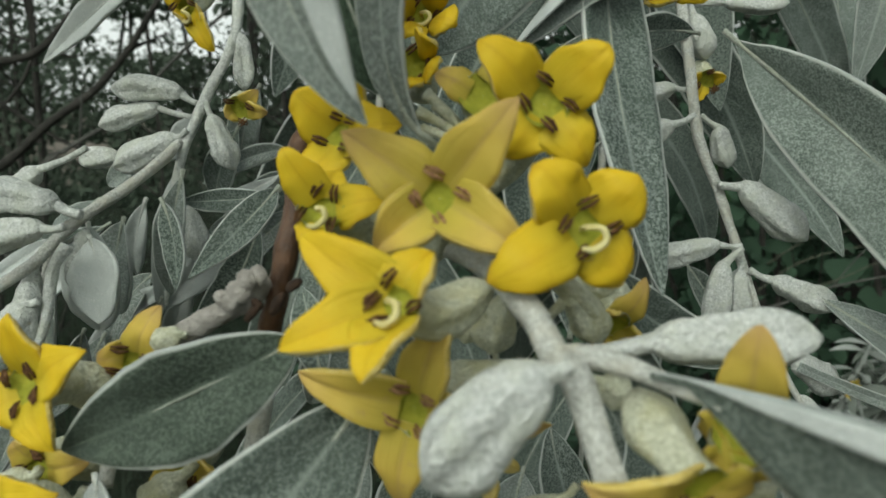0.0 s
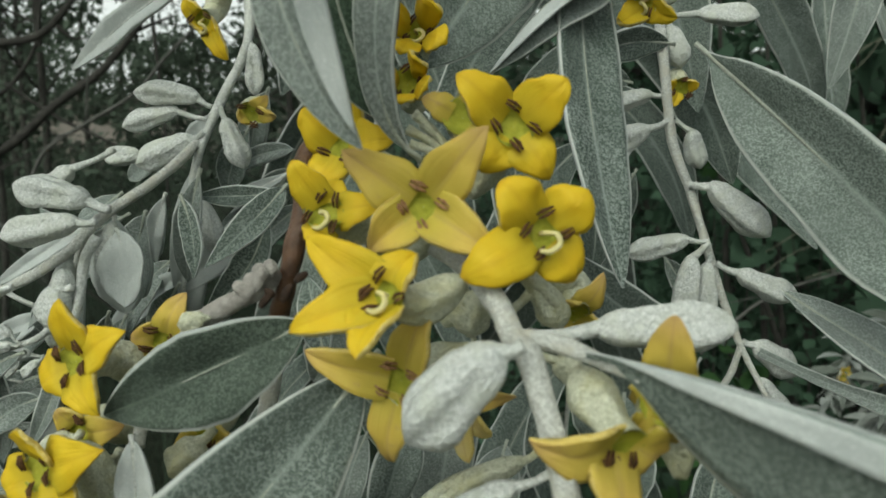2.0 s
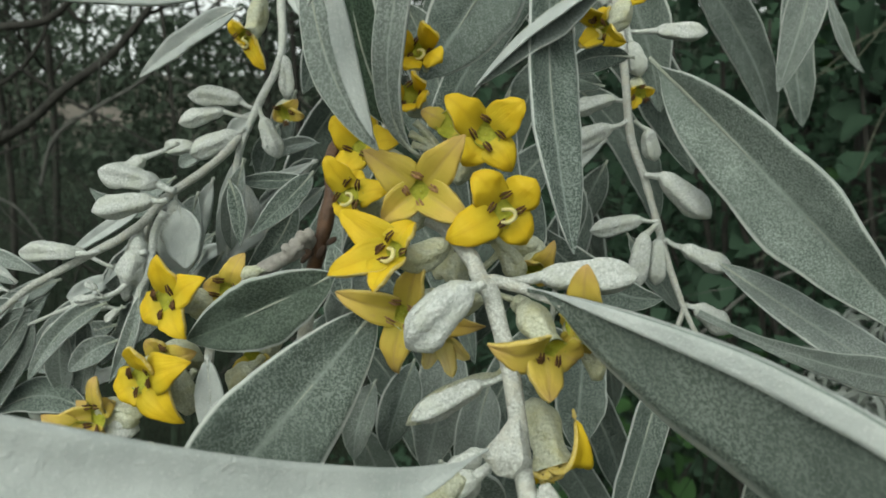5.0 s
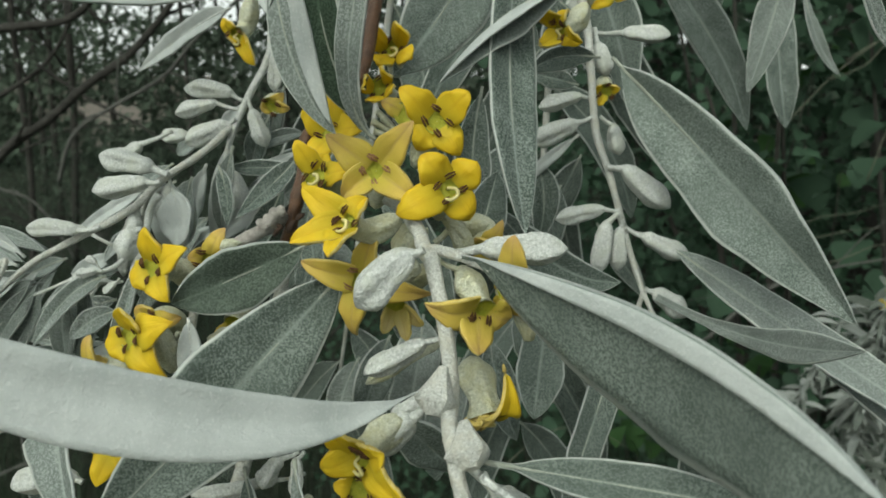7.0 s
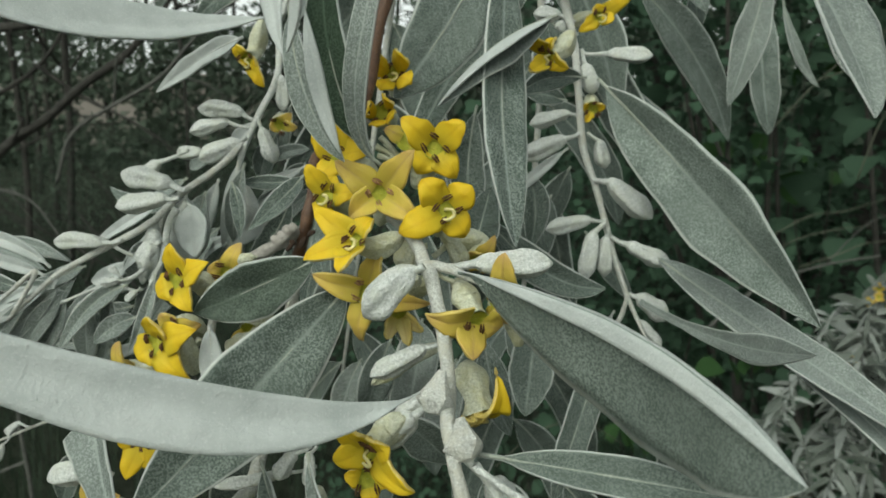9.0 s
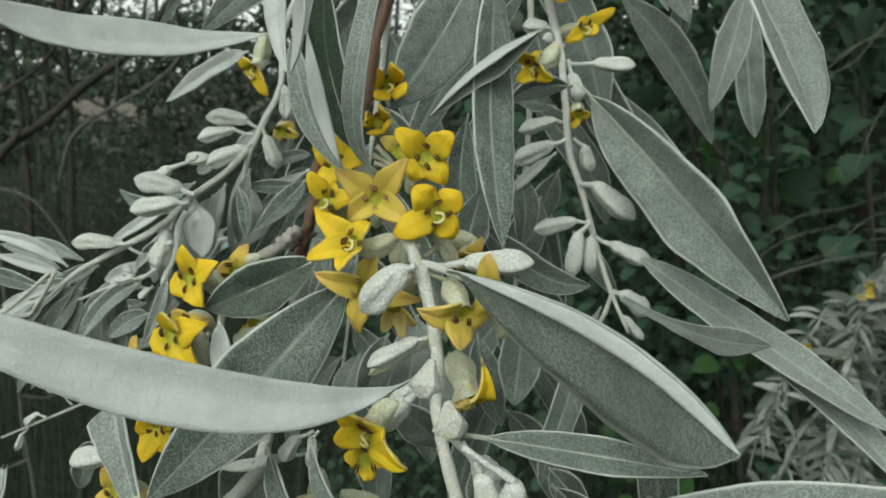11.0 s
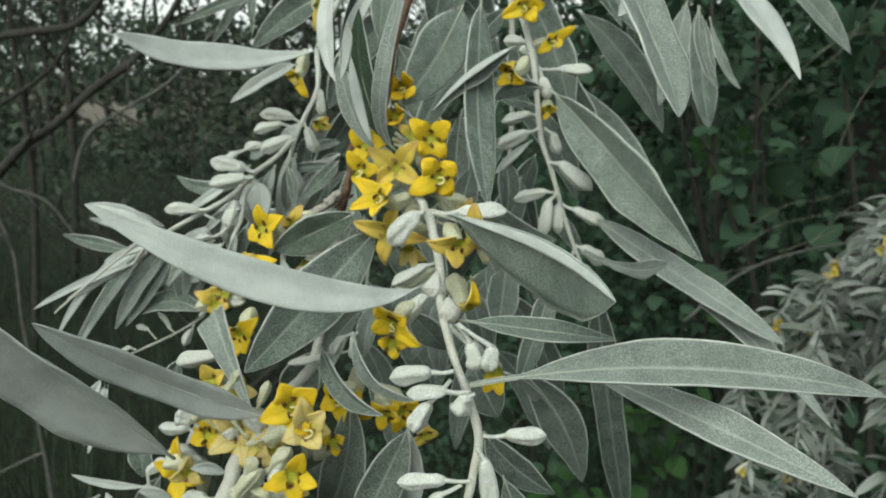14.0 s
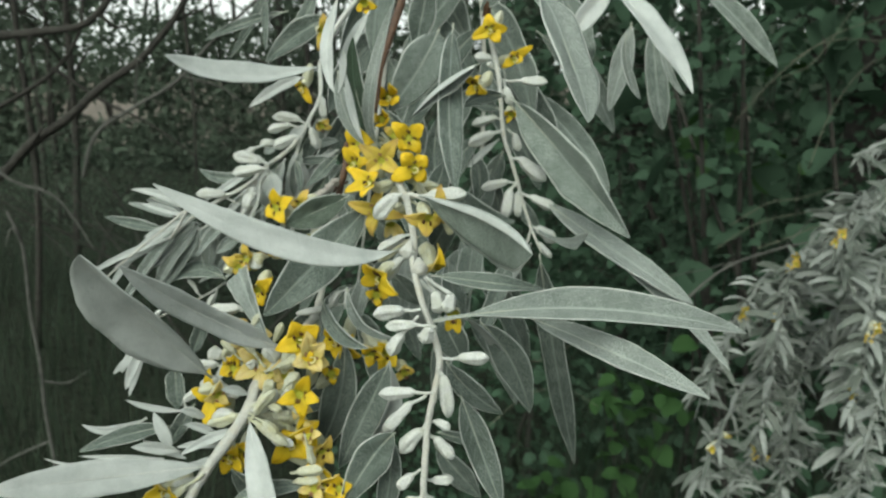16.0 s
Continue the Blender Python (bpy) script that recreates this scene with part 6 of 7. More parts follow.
right = thing("budding_shoot", (0.0430, 0.1500, 1.5560), "hanging silver shoot with buds, yellow flowers and long leaves", "branch", "olive shoots")
stem(right, [(0.0415, 0.1600, 1.5609), (0.0445, 0.1520, 1.5485), (0.0472, 0.1470, 1.5368), (0.0484, 0.1440, 1.5255), (0.0499, 0.1420, 1.5128), (0.0533, 0.1400, 1.5029), (0.0561, 0.1380, 1.4931), (0.0587, 0.1360, 1.4847), (0.0612, 0.1340, 1.4779), (0.0653, 0.1300, 1.4689)], [0.0011, 0.0011, 0.0010, 0.0009, 0.0009, 0.0008, 0.0008, 0.0007, 0.0006, 0.0004])
stem(right, [(0.0612, 0.1340, 1.4779), (0.0600, 0.1340, 1.4734), (0.0574, 0.1340, 1.4681)], [0.0006, 0.0006, 0.0005])
bud(right, (0.0524, 0.1390, 1.5052), (0.0559, 0.1390, 1.5053), (0.0667, 0.1390, 1.4962), 0.0060)
bud(right, (0.0552, 0.1350, 1.4960), (0.0517, 0.1350, 1.4964), (0.0412, 0.1350, 1.4936), 0.0040)
bud(right, (0.0552, 0.1350, 1.4958), (0.0525, 0.1350, 1.4935), (0.0509, 0.1350, 1.4815), 0.0054)
bud(right, (0.0563, 0.1370, 1.4933), (0.0556, 0.1370, 1.4918), (0.0557, 0.1370, 1.4819), 0.0043)
bud(right, (0.0569, 0.1360, 1.4920), (0.0605, 0.1360, 1.4904), (0.0709, 0.1360, 1.4857), 0.0049)
bud(right, (0.0615, 0.1340, 1.4787), (0.0634, 0.1340, 1.4783), (0.0710, 0.1340, 1.4726), 0.0049)
bud(right, (0.0630, 0.1320, 1.4734), (0.0644, 0.1320, 1.4727), (0.0694, 0.1320, 1.4666), 0.0028)
bud(right, (0.0493, 0.1420, 1.5163), (0.0458, 0.1420, 1.5149), (0.0356, 0.1420, 1.5100), 0.0049)
bud(right, (0.0486, 0.1440, 1.5205), (0.0464, 0.1440, 1.5209), (0.0369, 0.1440, 1.5180), 0.0038)
bud(right, (0.0510, 0.1450, 1.5162), (0.0540, 0.1450, 1.5144), (0.0558, 0.1450, 1.5075), 0.0041)
bud(right, (0.0486, 0.1520, 1.5354), (0.0560, 0.1520, 1.5354), (0.0669, 0.1520, 1.5349), 0.0047)
bud(right, (0.0475, 0.1500, 1.5427), (0.0438, 0.1500, 1.5443), (0.0372, 0.1500, 1.5446), 0.0041)
bud(right, (0.0490, 0.1480, 1.5362), (0.0499, 0.1480, 1.5327), (0.0524, 0.1480, 1.5255), 0.0050)
bud(right, (0.0481, 0.1480, 1.5397), (0.0445, 0.1480, 1.5404), (0.0430, 0.1480, 1.5425), 0.0032)
flower(right, (0.0517, 0.1490, 1.5255), (0.0524, 0.1470, 1.5219), (0.09, -0.89, -0.45), [(0.0507, 0.1470, 1.5186), (0.0553, 0.1470, 1.5227), (0.0495, 0.1470, 1.5226)], style=False, petal_w=0.0024)
flower(right, (0.0444, 0.1220, 1.5379), (0.0394, 0.1180, 1.5328), (-0.74, -0.56, -0.37), [(0.0337, 0.1180, 1.5370), (0.0437, 0.1170, 1.5304), (0.0357, 0.1170, 1.5297), (0.0411, 0.1190, 1.5365)], petal_w=0.0039)
flower(right, (0.0462, 0.1530, 1.5429), (0.0532, 0.1500, 1.5441), (0.49, -0.87, 0.08), [(0.0483, 0.1500, 1.5405), (0.0605, 0.1500, 1.5489), (0.0568, 0.1500, 1.5434), (0.0523, 0.1500, 1.5468)], petal_w=0.0035)
flower(right, (0.0480, 0.1500, 1.5621), (0.0437, 0.1440, 1.5548), (-0.24, -0.93, -0.27), [(0.0365, 0.1440, 1.5514), (0.0430, 0.1450, 1.5606), (0.0503, 0.1440, 1.5551), (0.0476, 0.1430, 1.5498)], petal_w=0.0050)
leaf(right, (0.0523, 0.1390, 1.5289), (0.0749, 0.1241, 1.5040), (0.0954, 0.1091, 1.4795), 0.0196, fl=34, fr=30, wave=0.9, face=(-0.25, -1, -0.3), skin=MID)
leaf(right, (0.0581, 0.2100, 1.5348), (0.0835, 0.2027, 1.5084), (0.0995, 0.1950, 1.4839), 0.0135, fl=10, fr=10, skin=MID)
leaf(right, (0.0625, 0.1700, 1.5562), (0.0855, 0.1890, 1.5372), (0.1013, 0.2021, 1.5120), 0.0128, fl=12, fr=12, skin=MID)
leaf(right, (0.0589, 0.0700, 1.5602), (0.0682, 0.0590, 1.5388), (0.0725, 0.0486, 1.5221), 0.0128, face=(0.45, -0.8, 0.45), fl=10, fr=22, shape=strap, pale=True)
leaf(right, (0.0833, 0.1000, 1.5651), (0.0967, 0.0901, 1.5484), (0.1069, 0.0796, 1.5299), 0.0117, face=(0.4, -0.8, 0.55), fl=12, fr=22, under=True)
leaf(right, (0.1051, 0.1900, 1.5613), (0.1016, 0.1900, 1.5419), (0.0968, 0.1900, 1.5227), 0.0101, pale=True, turn=20)
leaf(right, (0.1308, 0.2800, 1.5697), (0.1347, 0.2786, 1.5360), (0.1399, 0.2791, 1.5108), 0.0127, shape=strap, skin=MID)
leaf(right, (0.1265, 0.2400, 1.5604), (0.1330, 0.2385, 1.5409), (0.1418, 0.2389, 1.5295), 0.0040, pale=True, wave=2.0)
leaf(right, (0.1396, 0.2200, 1.5819), (0.1619, 0.2246, 1.5642), (0.1825, 0.2285, 1.5435), 0.0125, fl=10, fr=35, skin=MID)
leaf(right, (0.0922, 0.1600, 1.5737), (0.0837, 0.1599, 1.5629), (0.0757, 0.1600, 1.5529), 0.0096, under=True)
leaf(right, (0.0870, 0.2000, 1.5574), (0.0879, 0.2000, 1.5511), (0.0889, 0.2000, 1.5448), 0.0062)
leaf(right, (0.0654, 0.1360, 1.4889), (0.0936, 0.1203, 1.4711), (0.1183, 0.1049, 1.4565), 0.0102, fl=12, fr=16, face=(0.3, -0.8, 0.5), shape=strap, pale=True)
leaf(right, (0.0725, 0.1400, 1.4827), (0.1032, 0.1192, 1.4628), (0.1302, 0.0964, 1.4352), 0.0085, fl=12, fr=22, face=(0.3, -0.8, 0.5), shape=strap, pale=True)
leaf(right, (0.0640, 0.1330, 1.4772), (0.0735, 0.1010, 1.4787), (0.0752, 0.0630, 1.4890), 0.0060, fl=10, fr=22, wave=1.5, shape=paddle, face=(-0.97, -0.1, 0.25), pale=True, rib=False)
leaf(right, (0.0502, 0.1450, 1.5293), (0.0403, 0.1377, 1.5289), (0.0342, 0.1300, 1.5250), 0.0062, turn=-30)
leaf(right, (0.0370, 0.1600, 1.5050), (0.0397, 0.1604, 1.4953), (0.0384, 0.1600, 1.4838), 0.0081)
leaf(right, (0.0478, 0.1600, 1.5115), (0.0394, 0.1596, 1.5043), (0.0348, 0.1600, 1.4993), 0.0032, under=True)
leaf(right, (0.0495, 0.1700, 1.5058), (0.0450, 0.1750, 1.4946), (0.0405, 0.1800, 1.4834), 0.0086)
leaf(right, (0.0480, 0.1700, 1.5238), (0.0415, 0.1700, 1.5254), (0.0349, 0.1700, 1.5269), 0.0059)
leaf(right, (0.0707, 0.1370, 1.4863), (0.0748, 0.1385, 1.4831), (0.0789, 0.1400, 1.4799), 0.0038)
leaf(right, (0.0533, 0.1600, 1.4891), (0.0602, 0.1600, 1.4794), (0.0671, 0.1600, 1.4696), 0.0063)
leaf(right, (0.0445, 0.1700, 1.4977), (0.0397, 0.1700, 1.4850), (0.0348, 0.1700, 1.4723), 0.0125)
leaf(right, (0.0436, 0.1800, 1.5488), (0.0438, 0.1800, 1.5366), (0.0439, 0.1800, 1.5244), 0.0125, skin=MID)
leaf(right, (0.0623, 0.1600, 1.4671), (0.0582, 0.1600, 1.4581), (0.0541, 0.1600, 1.4492), 0.0030, under=True)
leaf(right, (0.0729, 0.1900, 1.5759), (0.0809, 0.1900, 1.5626), (0.0888, 0.1900, 1.5493), 0.0111, skin=MID)
leaf(right, (0.0193, 0.1500, 1.5752), (0.0164, 0.1500, 1.5611), (0.0135, 0.1500, 1.5471), 0.0113, fl=16, fr=16)
leaf(right, (0.0515, 0.1600, 1.5763), (0.0453, 0.1600, 1.5698), (0.0391, 0.1600, 1.5633), 0.0069)
leaf(right, (0.0914, 0.1150, 1.5507), (0.0920, 0.1120, 1.5383), (0.0967, 0.1100, 1.5282), 0.0036, pale=True, wave=1.4, fl=24, fr=30, shape=strap)
# more of the same bush, hanging behind
deep_leaves()

# ---- ground ----
def floor_mat():
    m = Mat("woodland_floor", 0.95, 0.1)
    co = m.coord()
    litter = m.mix(m.ramp(m.noise(14.0, 6.0, 0.7), (0.35, 0.0), (0.68, 1.0)), (0.016, 0.021, 0.014), (0.042, 0.050, 0.034))
    field = m.mix(m.noise(0.8, 5.0), (0.10, 0.092, 0.075), (0.22, 0.195, 0.165))
    sep = m.node("ShaderNodeSeparateXYZ")
    m.link(co, sep.inputs[0])
    edge = m.math("ADD", sep.outputs[1], m.math("MULTIPLY", m.noise(0.5), 4.0))
    far = m.ramp(m.math("MULTIPLY", edge, 0.01), (0.22, 0.0), (0.27, 1.0))
    m.colour(m.mix(far, litter, field))
    m.bump(m.noise(40.0, 5.0, 0.7), 0.9, 0.03)
    return m.m


bm = bmesh.new()
bmesh.ops.create_grid(bm, x_segments=80, y_segments=80, size=200)
for v in bm.verts:
    v.co.z = 0.12 * noise.noise(v.co * 0.06) - 0.05 + 6.5 * min(1.0, max(0.0, (v.co.y - 38.0) / 110.0)) ** 1.3
g = bpy.data.meshes.new("ground")
bm.to_mesh(g)
bm.free()
g.materials.append(floor_mat())
tagged(new("ground", g), "dark woodland floor running out to a pale rising field", "ground", kind="structure")


# ---- leaves in the distance ----
def leaf_grid(shape, nu=5, cup=0.25, droop=0.25):
    """A small leaf one long and one wide, foot at the origin, along x, face up."""
    verts, faces = [], []
    for i in range(nu + 1):
        s = i / nu
        h = 0.5 * shape(s)
        for j in (-1, 0, 1):
            verts.append((s, j * h, cup * abs(j) * h - droop * s * s))
    for i in range(nu):
        for j in range(2):
            a = i * 3 + j
            faces.append((a, a + 3, a + 4, a + 1))
    return np.array(verts), faces


def turn_to(d, roll):
    """Axes whose x looks along d, turned by roll."""
    x = unit(d)
    y = unit(np.cross((0.02, 0.01, 1), x))
    z = np.cross(x, y)
    c, s = math.cos(roll), math.sin(roll)
    return np.array([x, y * c + z * s, z * c - y * s])


def scatter(items, template):
    """Many leaves in one mesh: items are (foot, axes, length, width)."""
    base, faces = template
    n = len(base)
    v = np.concatenate([p + (base * (l, w, (l + w) / 2)) @ ax for p, ax, l, w in items])
    f = [tuple(i + k * n for i in q) for k in range(len(items)) for q in faces]
    return v, f


ROUND = leaf_grid(lambda s: max(0.10, math.sin(math.pi * s ** 0.80) ** 0.52) if 0 < s < 1 else 0.10, 7, 0.3, 0.3)
SLIM = leaf_grid(lance, 5, 0.3, 0.35)
SMALL = leaf_grid(lance, 3, 0.3, 0.35)


def green_leaf(name, low, high, back):
    m = Mat(name, 0.7, 0.12)
    c = m.mix(m.noise(30.0, 4.0), low, high)
    c = m.mix(m.math("MULTIPLY", m.island(), 0.7), c, back)
    m.colour(c)
    m.bump(m.noise(140.0, 3.0), 0.5, 0.002)
    m.thin(0.25)
    return m.m


DARK = green_leaf("shrub_leaf", (0.040, 0.078, 0.048), (0.064, 0.118, 0.070), (0.038, 0.064, 0.044))
FRESH = green_leaf("fresh_leaf", (0.030, 0.075, 0.022), (0.050, 0.110, 0.030), (0.035, 0.075, 0.03))
# Tone lifted to put the haze of the distant wood into the colour.
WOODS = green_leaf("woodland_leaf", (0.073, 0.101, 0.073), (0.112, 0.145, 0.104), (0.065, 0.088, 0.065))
OLIVE_FAR = plain("olive_leaf_far", (0.12, 0.145, 0.12), (0.23, 0.26, 0.225), 55.0, 0.6, 0.4, 0.0006, 0.3, 0.12, 0.5)
# Dark copy of the woodland leaf; shade under the trees put into colour.
THICKET = green_leaf("thicket_leaf_shaded", (0.030, 0.047, 0.033), (0.045, 0.066, 0.045), (0.028, 0.042, 0.030))
OLIVE_PALE = plain("olive_leaf_back_far", (0.24, 0.268, 0.244), (0.40, 0.432, 0.40), 55.0, 0.6, 0.4, 0.0006, 0.3, 0.12, 0.3)
TRUNK = plain("woodland_bark", (0.022, 0.022, 0.019), (0.055, 0.053, 0.045), 30.0, 0.9, 0.9, 0.006)
PALE_TWIG = plain("weathered_twig", (0.058, 0.060, 0.053), (0.115, 0.117, 0.104), 60.0, 0.85, 0.8, 0.002)
STRAW = plain("dry_grass", (0.06, 0.068, 0.045), (0.105, 0.112, 0.078), 40.0, 0.7, 0.4, 0.001)
GRASS = plain("dark_grass", (0.021, 0.038, 0.022), (0.048, 0.075, 0.042), 12.0, 0.7, 0.4, 0.002, 0.3, 0.2, 0.5)


def plain_part(name, v, f, mat, parent, label="", kind=""):
    ob = part(name, mesh_of(name, v, f, [mat]), parent, label)
    if kind:
        ob["kind"] = kind
    return ob


# ---- second olive bush, behind and to the side ----
def olive_spray(parent, points, rnd, count, reach=0.042, blooms=1):
    line = spline(points, 8)
    v, f = tube(line, [0.0016, 0.0012, 0.0006], 6, 0, 0.2)
    plain_part("stem", v, f, OLIVE_PALE, parent)
    count, reach = int(count * 1.35), reach * 0.84
    for k in range(count):
        s = (k + rnd.random()) / count
        p = line[min(len(line) - 1, int(s * (len(line) - 1)))]
        q = rnd.uniform(0, 6.283)
        d = np.array([math.cos(q) * 0.8, math.sin(q) * 0.5 - 0.15, rnd.uniform(-1.25, 0.3)])
        ln = reach * rnd.uniform(0.45, 1.1)
        t = p + unit(d) * ln
        m = (p + t) / 2 + np.array([0, 0, 0.12 * ln])
        COUNT[0] += 1
        vv, ff, ii, uv = blade(p, m, t, ln * rnd.uniform(0.16, 0.24), spin(np.array([0.1, -0.9, 0.5]), d, rnd.uniform(-60, 60)), 15, 20, 0, 0.7, 0.0004, rnd.choice((lance, strap)), 7, 2, 0.08, COUNT[0])
        part("leaf", mesh_of("leaf", vv, ff, [OLIVE_FAR, OLIVE_PALE] if rnd.random() < 0.62 else [OLIVE_PALE, OLIVE_PALE], ii, uv), parent)
    for k in range(blooms):
        p = line[int(rnd.uniform(0.15, 0.8) * (len(line) - 1))]
        for j in range(3):
            c = p + np.array([rnd.uniform(-0.008, 0.008), -rnd.uniform(0.003, 0.008), rnd.uniform(-0.008, 0.008)])
            n = unit((rnd.uniform(-0.6, 0.6), -1, rnd.uniform(-0.5, 0.5)))
            a = unit(np.cross(n, (0, 0.1, 1)))
            b = np.cross(n, a)
            ph = rnd.uniform(0, 1.5)
            tips = [c + 0.0046 * (math.cos(ph + i * 1.571) * a + math.sin(ph + i * 1.571) * b) + n * 0.001 for i in range(4)]
            flower(parent, p, c, n, tips, mat=FADED, style=False, anthers=False, petal_w=0.0034)
    for k in range(int(count * 0.5)):
        p = line[int(rnd.uniform(0.1, 1.0) * (len(line) - 1))]
        d = unit((rnd.uniform(-1, 1), rnd.uniform(-0.8, 0.3), rnd.uniform(-1, 0.2)))
        bud(parent, p, p + d * 0.004, p + d * 0.011, 0.0032, OLIVE_PALE, True)


SPRAYS = thing("olive_bush", (0.62, 0.66, 0.0), "second silver-leaved bush with narrow drooping leaves and few yellow flowers", "bush")
rnd = random.Random(5)
v, f = tube(spline([(0.66, 0.72, -0.02), (0.63, 0.70, 0.5), (0.60, 0.66, 1.0), (0.58, 0.64, 1.36), (0.62, 0.62, 1.62)], 6), [0.016, 0.013, 0.009, 0.006, 0.003], 8, 0, 0.3)
plain_part("trunk", v, f, TRUNK, SPRAYS, "dark slender trunk")
bough = [(0.60, 0.65, 1.30), (0.58, 0.62, 1.60), (0.42, 0.48, 1.74), (0.20, 0.29, 1.74), (0.05, 0.19, 1.69), (-0.02, 0.17, 1.66)]
v, f = tube(spline(bough, 7), [0.008, 0.006, 0.005, 0.004, 0.003, 0.002], 8, 0, 0.3)
plain_part("limb", v, f, BARK, SPRAYS, "brown woody limb carrying the hanging shoots")
for low, mid, high in (((0.0127, 0.135, 1.577), (0.018, 0.15, 1.63), (0.05, 0.19, 1.69)), ((0.0415, 0.16, 1.5609), (0.048, 0.175, 1.63), (0.07, 0.205, 1.698)),
                       ((0.010, 0.20, 1.66), (0.012, 0.195, 1.675), (0.03, 0.183, 1.684)), ((0.046, 0.22, 1.66), (0.055, 0.21, 1.68), (0.07, 0.205, 1.698))):
    v, f = tube(spline([low, mid, high], 6), [0.0016, 0.0018, 0.0022], 7, 0, 0.3)
    plain_part("twig", v, f, BARK, SPRAYS)
olive_spray(SPRAYS, ((0.466, 0.620, 1.413), (0.386, 0.600, 1.415), (0.348, 0.560, 1.366), (0.314, 0.550, 1.323), (0.316, 0.550, 1.266)), rnd, 96, 0.038, 1)
olive_spray(SPRAYS, ((0.449, 0.640, 1.355), (0.345, 0.580, 1.361), (0.323, 0.560, 1.320), (0.315, 0.550, 1.254), (0.298, 0.540, 1.186)), rnd, 102, 0.036, 1)
olive_spray(SPRAYS, ((0.426, 0.640, 1.248), (0.350, 0.600, 1.272), (0.297, 0.570, 1.245), (0.268, 0.550, 1.192), (0.244, 0.540, 1.141)), rnd, 83, 0.04, 1)
olive_spray(SPRAYS, ((0.412, 0.620, 1.304), (0.371, 0.600, 1.285), (0.348, 0.570, 1.235), (0.339, 0.560, 1.178), (0.335, 0.560, 1.102)), rnd, 96, 0.038, 0)
olive_spray(SPRAYS, ((0.462, 0.560, 1.357), (0.387, 0.520, 1.355), (0.365, 0.500, 1.297), (0.358, 0.480, 1.241), (0.359, 0.480, 1.164)), rnd, 80, 0.044, 1)
olive_spray(SPRAYS, ((0.434, 0.500, 1.321), (0.390, 0.480, 1.326), (0.372, 0.460, 1.282), (0.359, 0.450, 1.235), (0.359, 0.450, 1.171)), rnd, 80, 0.038, 0)
olive_spray(SPRAYS, ((0.425, 0.500, 1.526), (0.392, 0.500, 1.507), (0.357, 0.480, 1.492), (0.331, 0.470, 1.483)), rnd, 28, 0.034, 0)
olive_spray(SPRAYS, ((0.430, 0.500, 1.489), (0.382, 0.480, 1.471), (0.357, 0.460, 1.450), (0.337, 0.450, 1.429)), rnd, 32, 0.036, 0)
olive_spray(SPRAYS, ((0.390, 0.600, 1.160), (0.329, 0.580, 1.173), (0.291, 0.560, 1.144), (0.277, 0.550, 1.079)), rnd, 76, 0.036, 1)
olive_spray(SPRAYS, ((0.371, 0.600, 1.398), (0.382, 0.570, 1.376), (0.377, 0.550, 1.347), (0.356, 0.540, 1.305)), rnd, 54, 0.038, 1)
olive_spray(SPRAYS, ((0.422, 0.550, 1.397), (0.400, 0.530, 1.374), (0.395, 0.520, 1.334), (0.397, 0.500, 1.277)), rnd, 57, 0.038, 0)

olive_spray(SPRAYS, ((0.367, 0.520, 1.448), (0.346, 0.500, 1.425), (0.340, 0.490, 1.397), (0.347, 0.480, 1.360)), rnd, 64, 0.036, 1)
olive_spray(SPRAYS, ((0.336, 0.550, 1.390), (0.319, 0.540, 1.370), (0.311, 0.530, 1.329), (0.301, 0.520, 1.288)), rnd, 64, 0.036, 1)
olive_spray(SPRAYS, ((0.301, 0.560, 1.359), (0.280, 0.550, 1.322), (0.259, 0.540, 1.279), (0.243, 0.530, 1.248)), rnd, 64, 0.036, 1)
olive_spray(SPRAYS, ((0.379, 0.500, 1.386), (0.365, 0.480, 1.345), (0.360, 0.470, 1.303), (0.347, 0.460, 1.260)), rnd, 64, 0.036, 1)


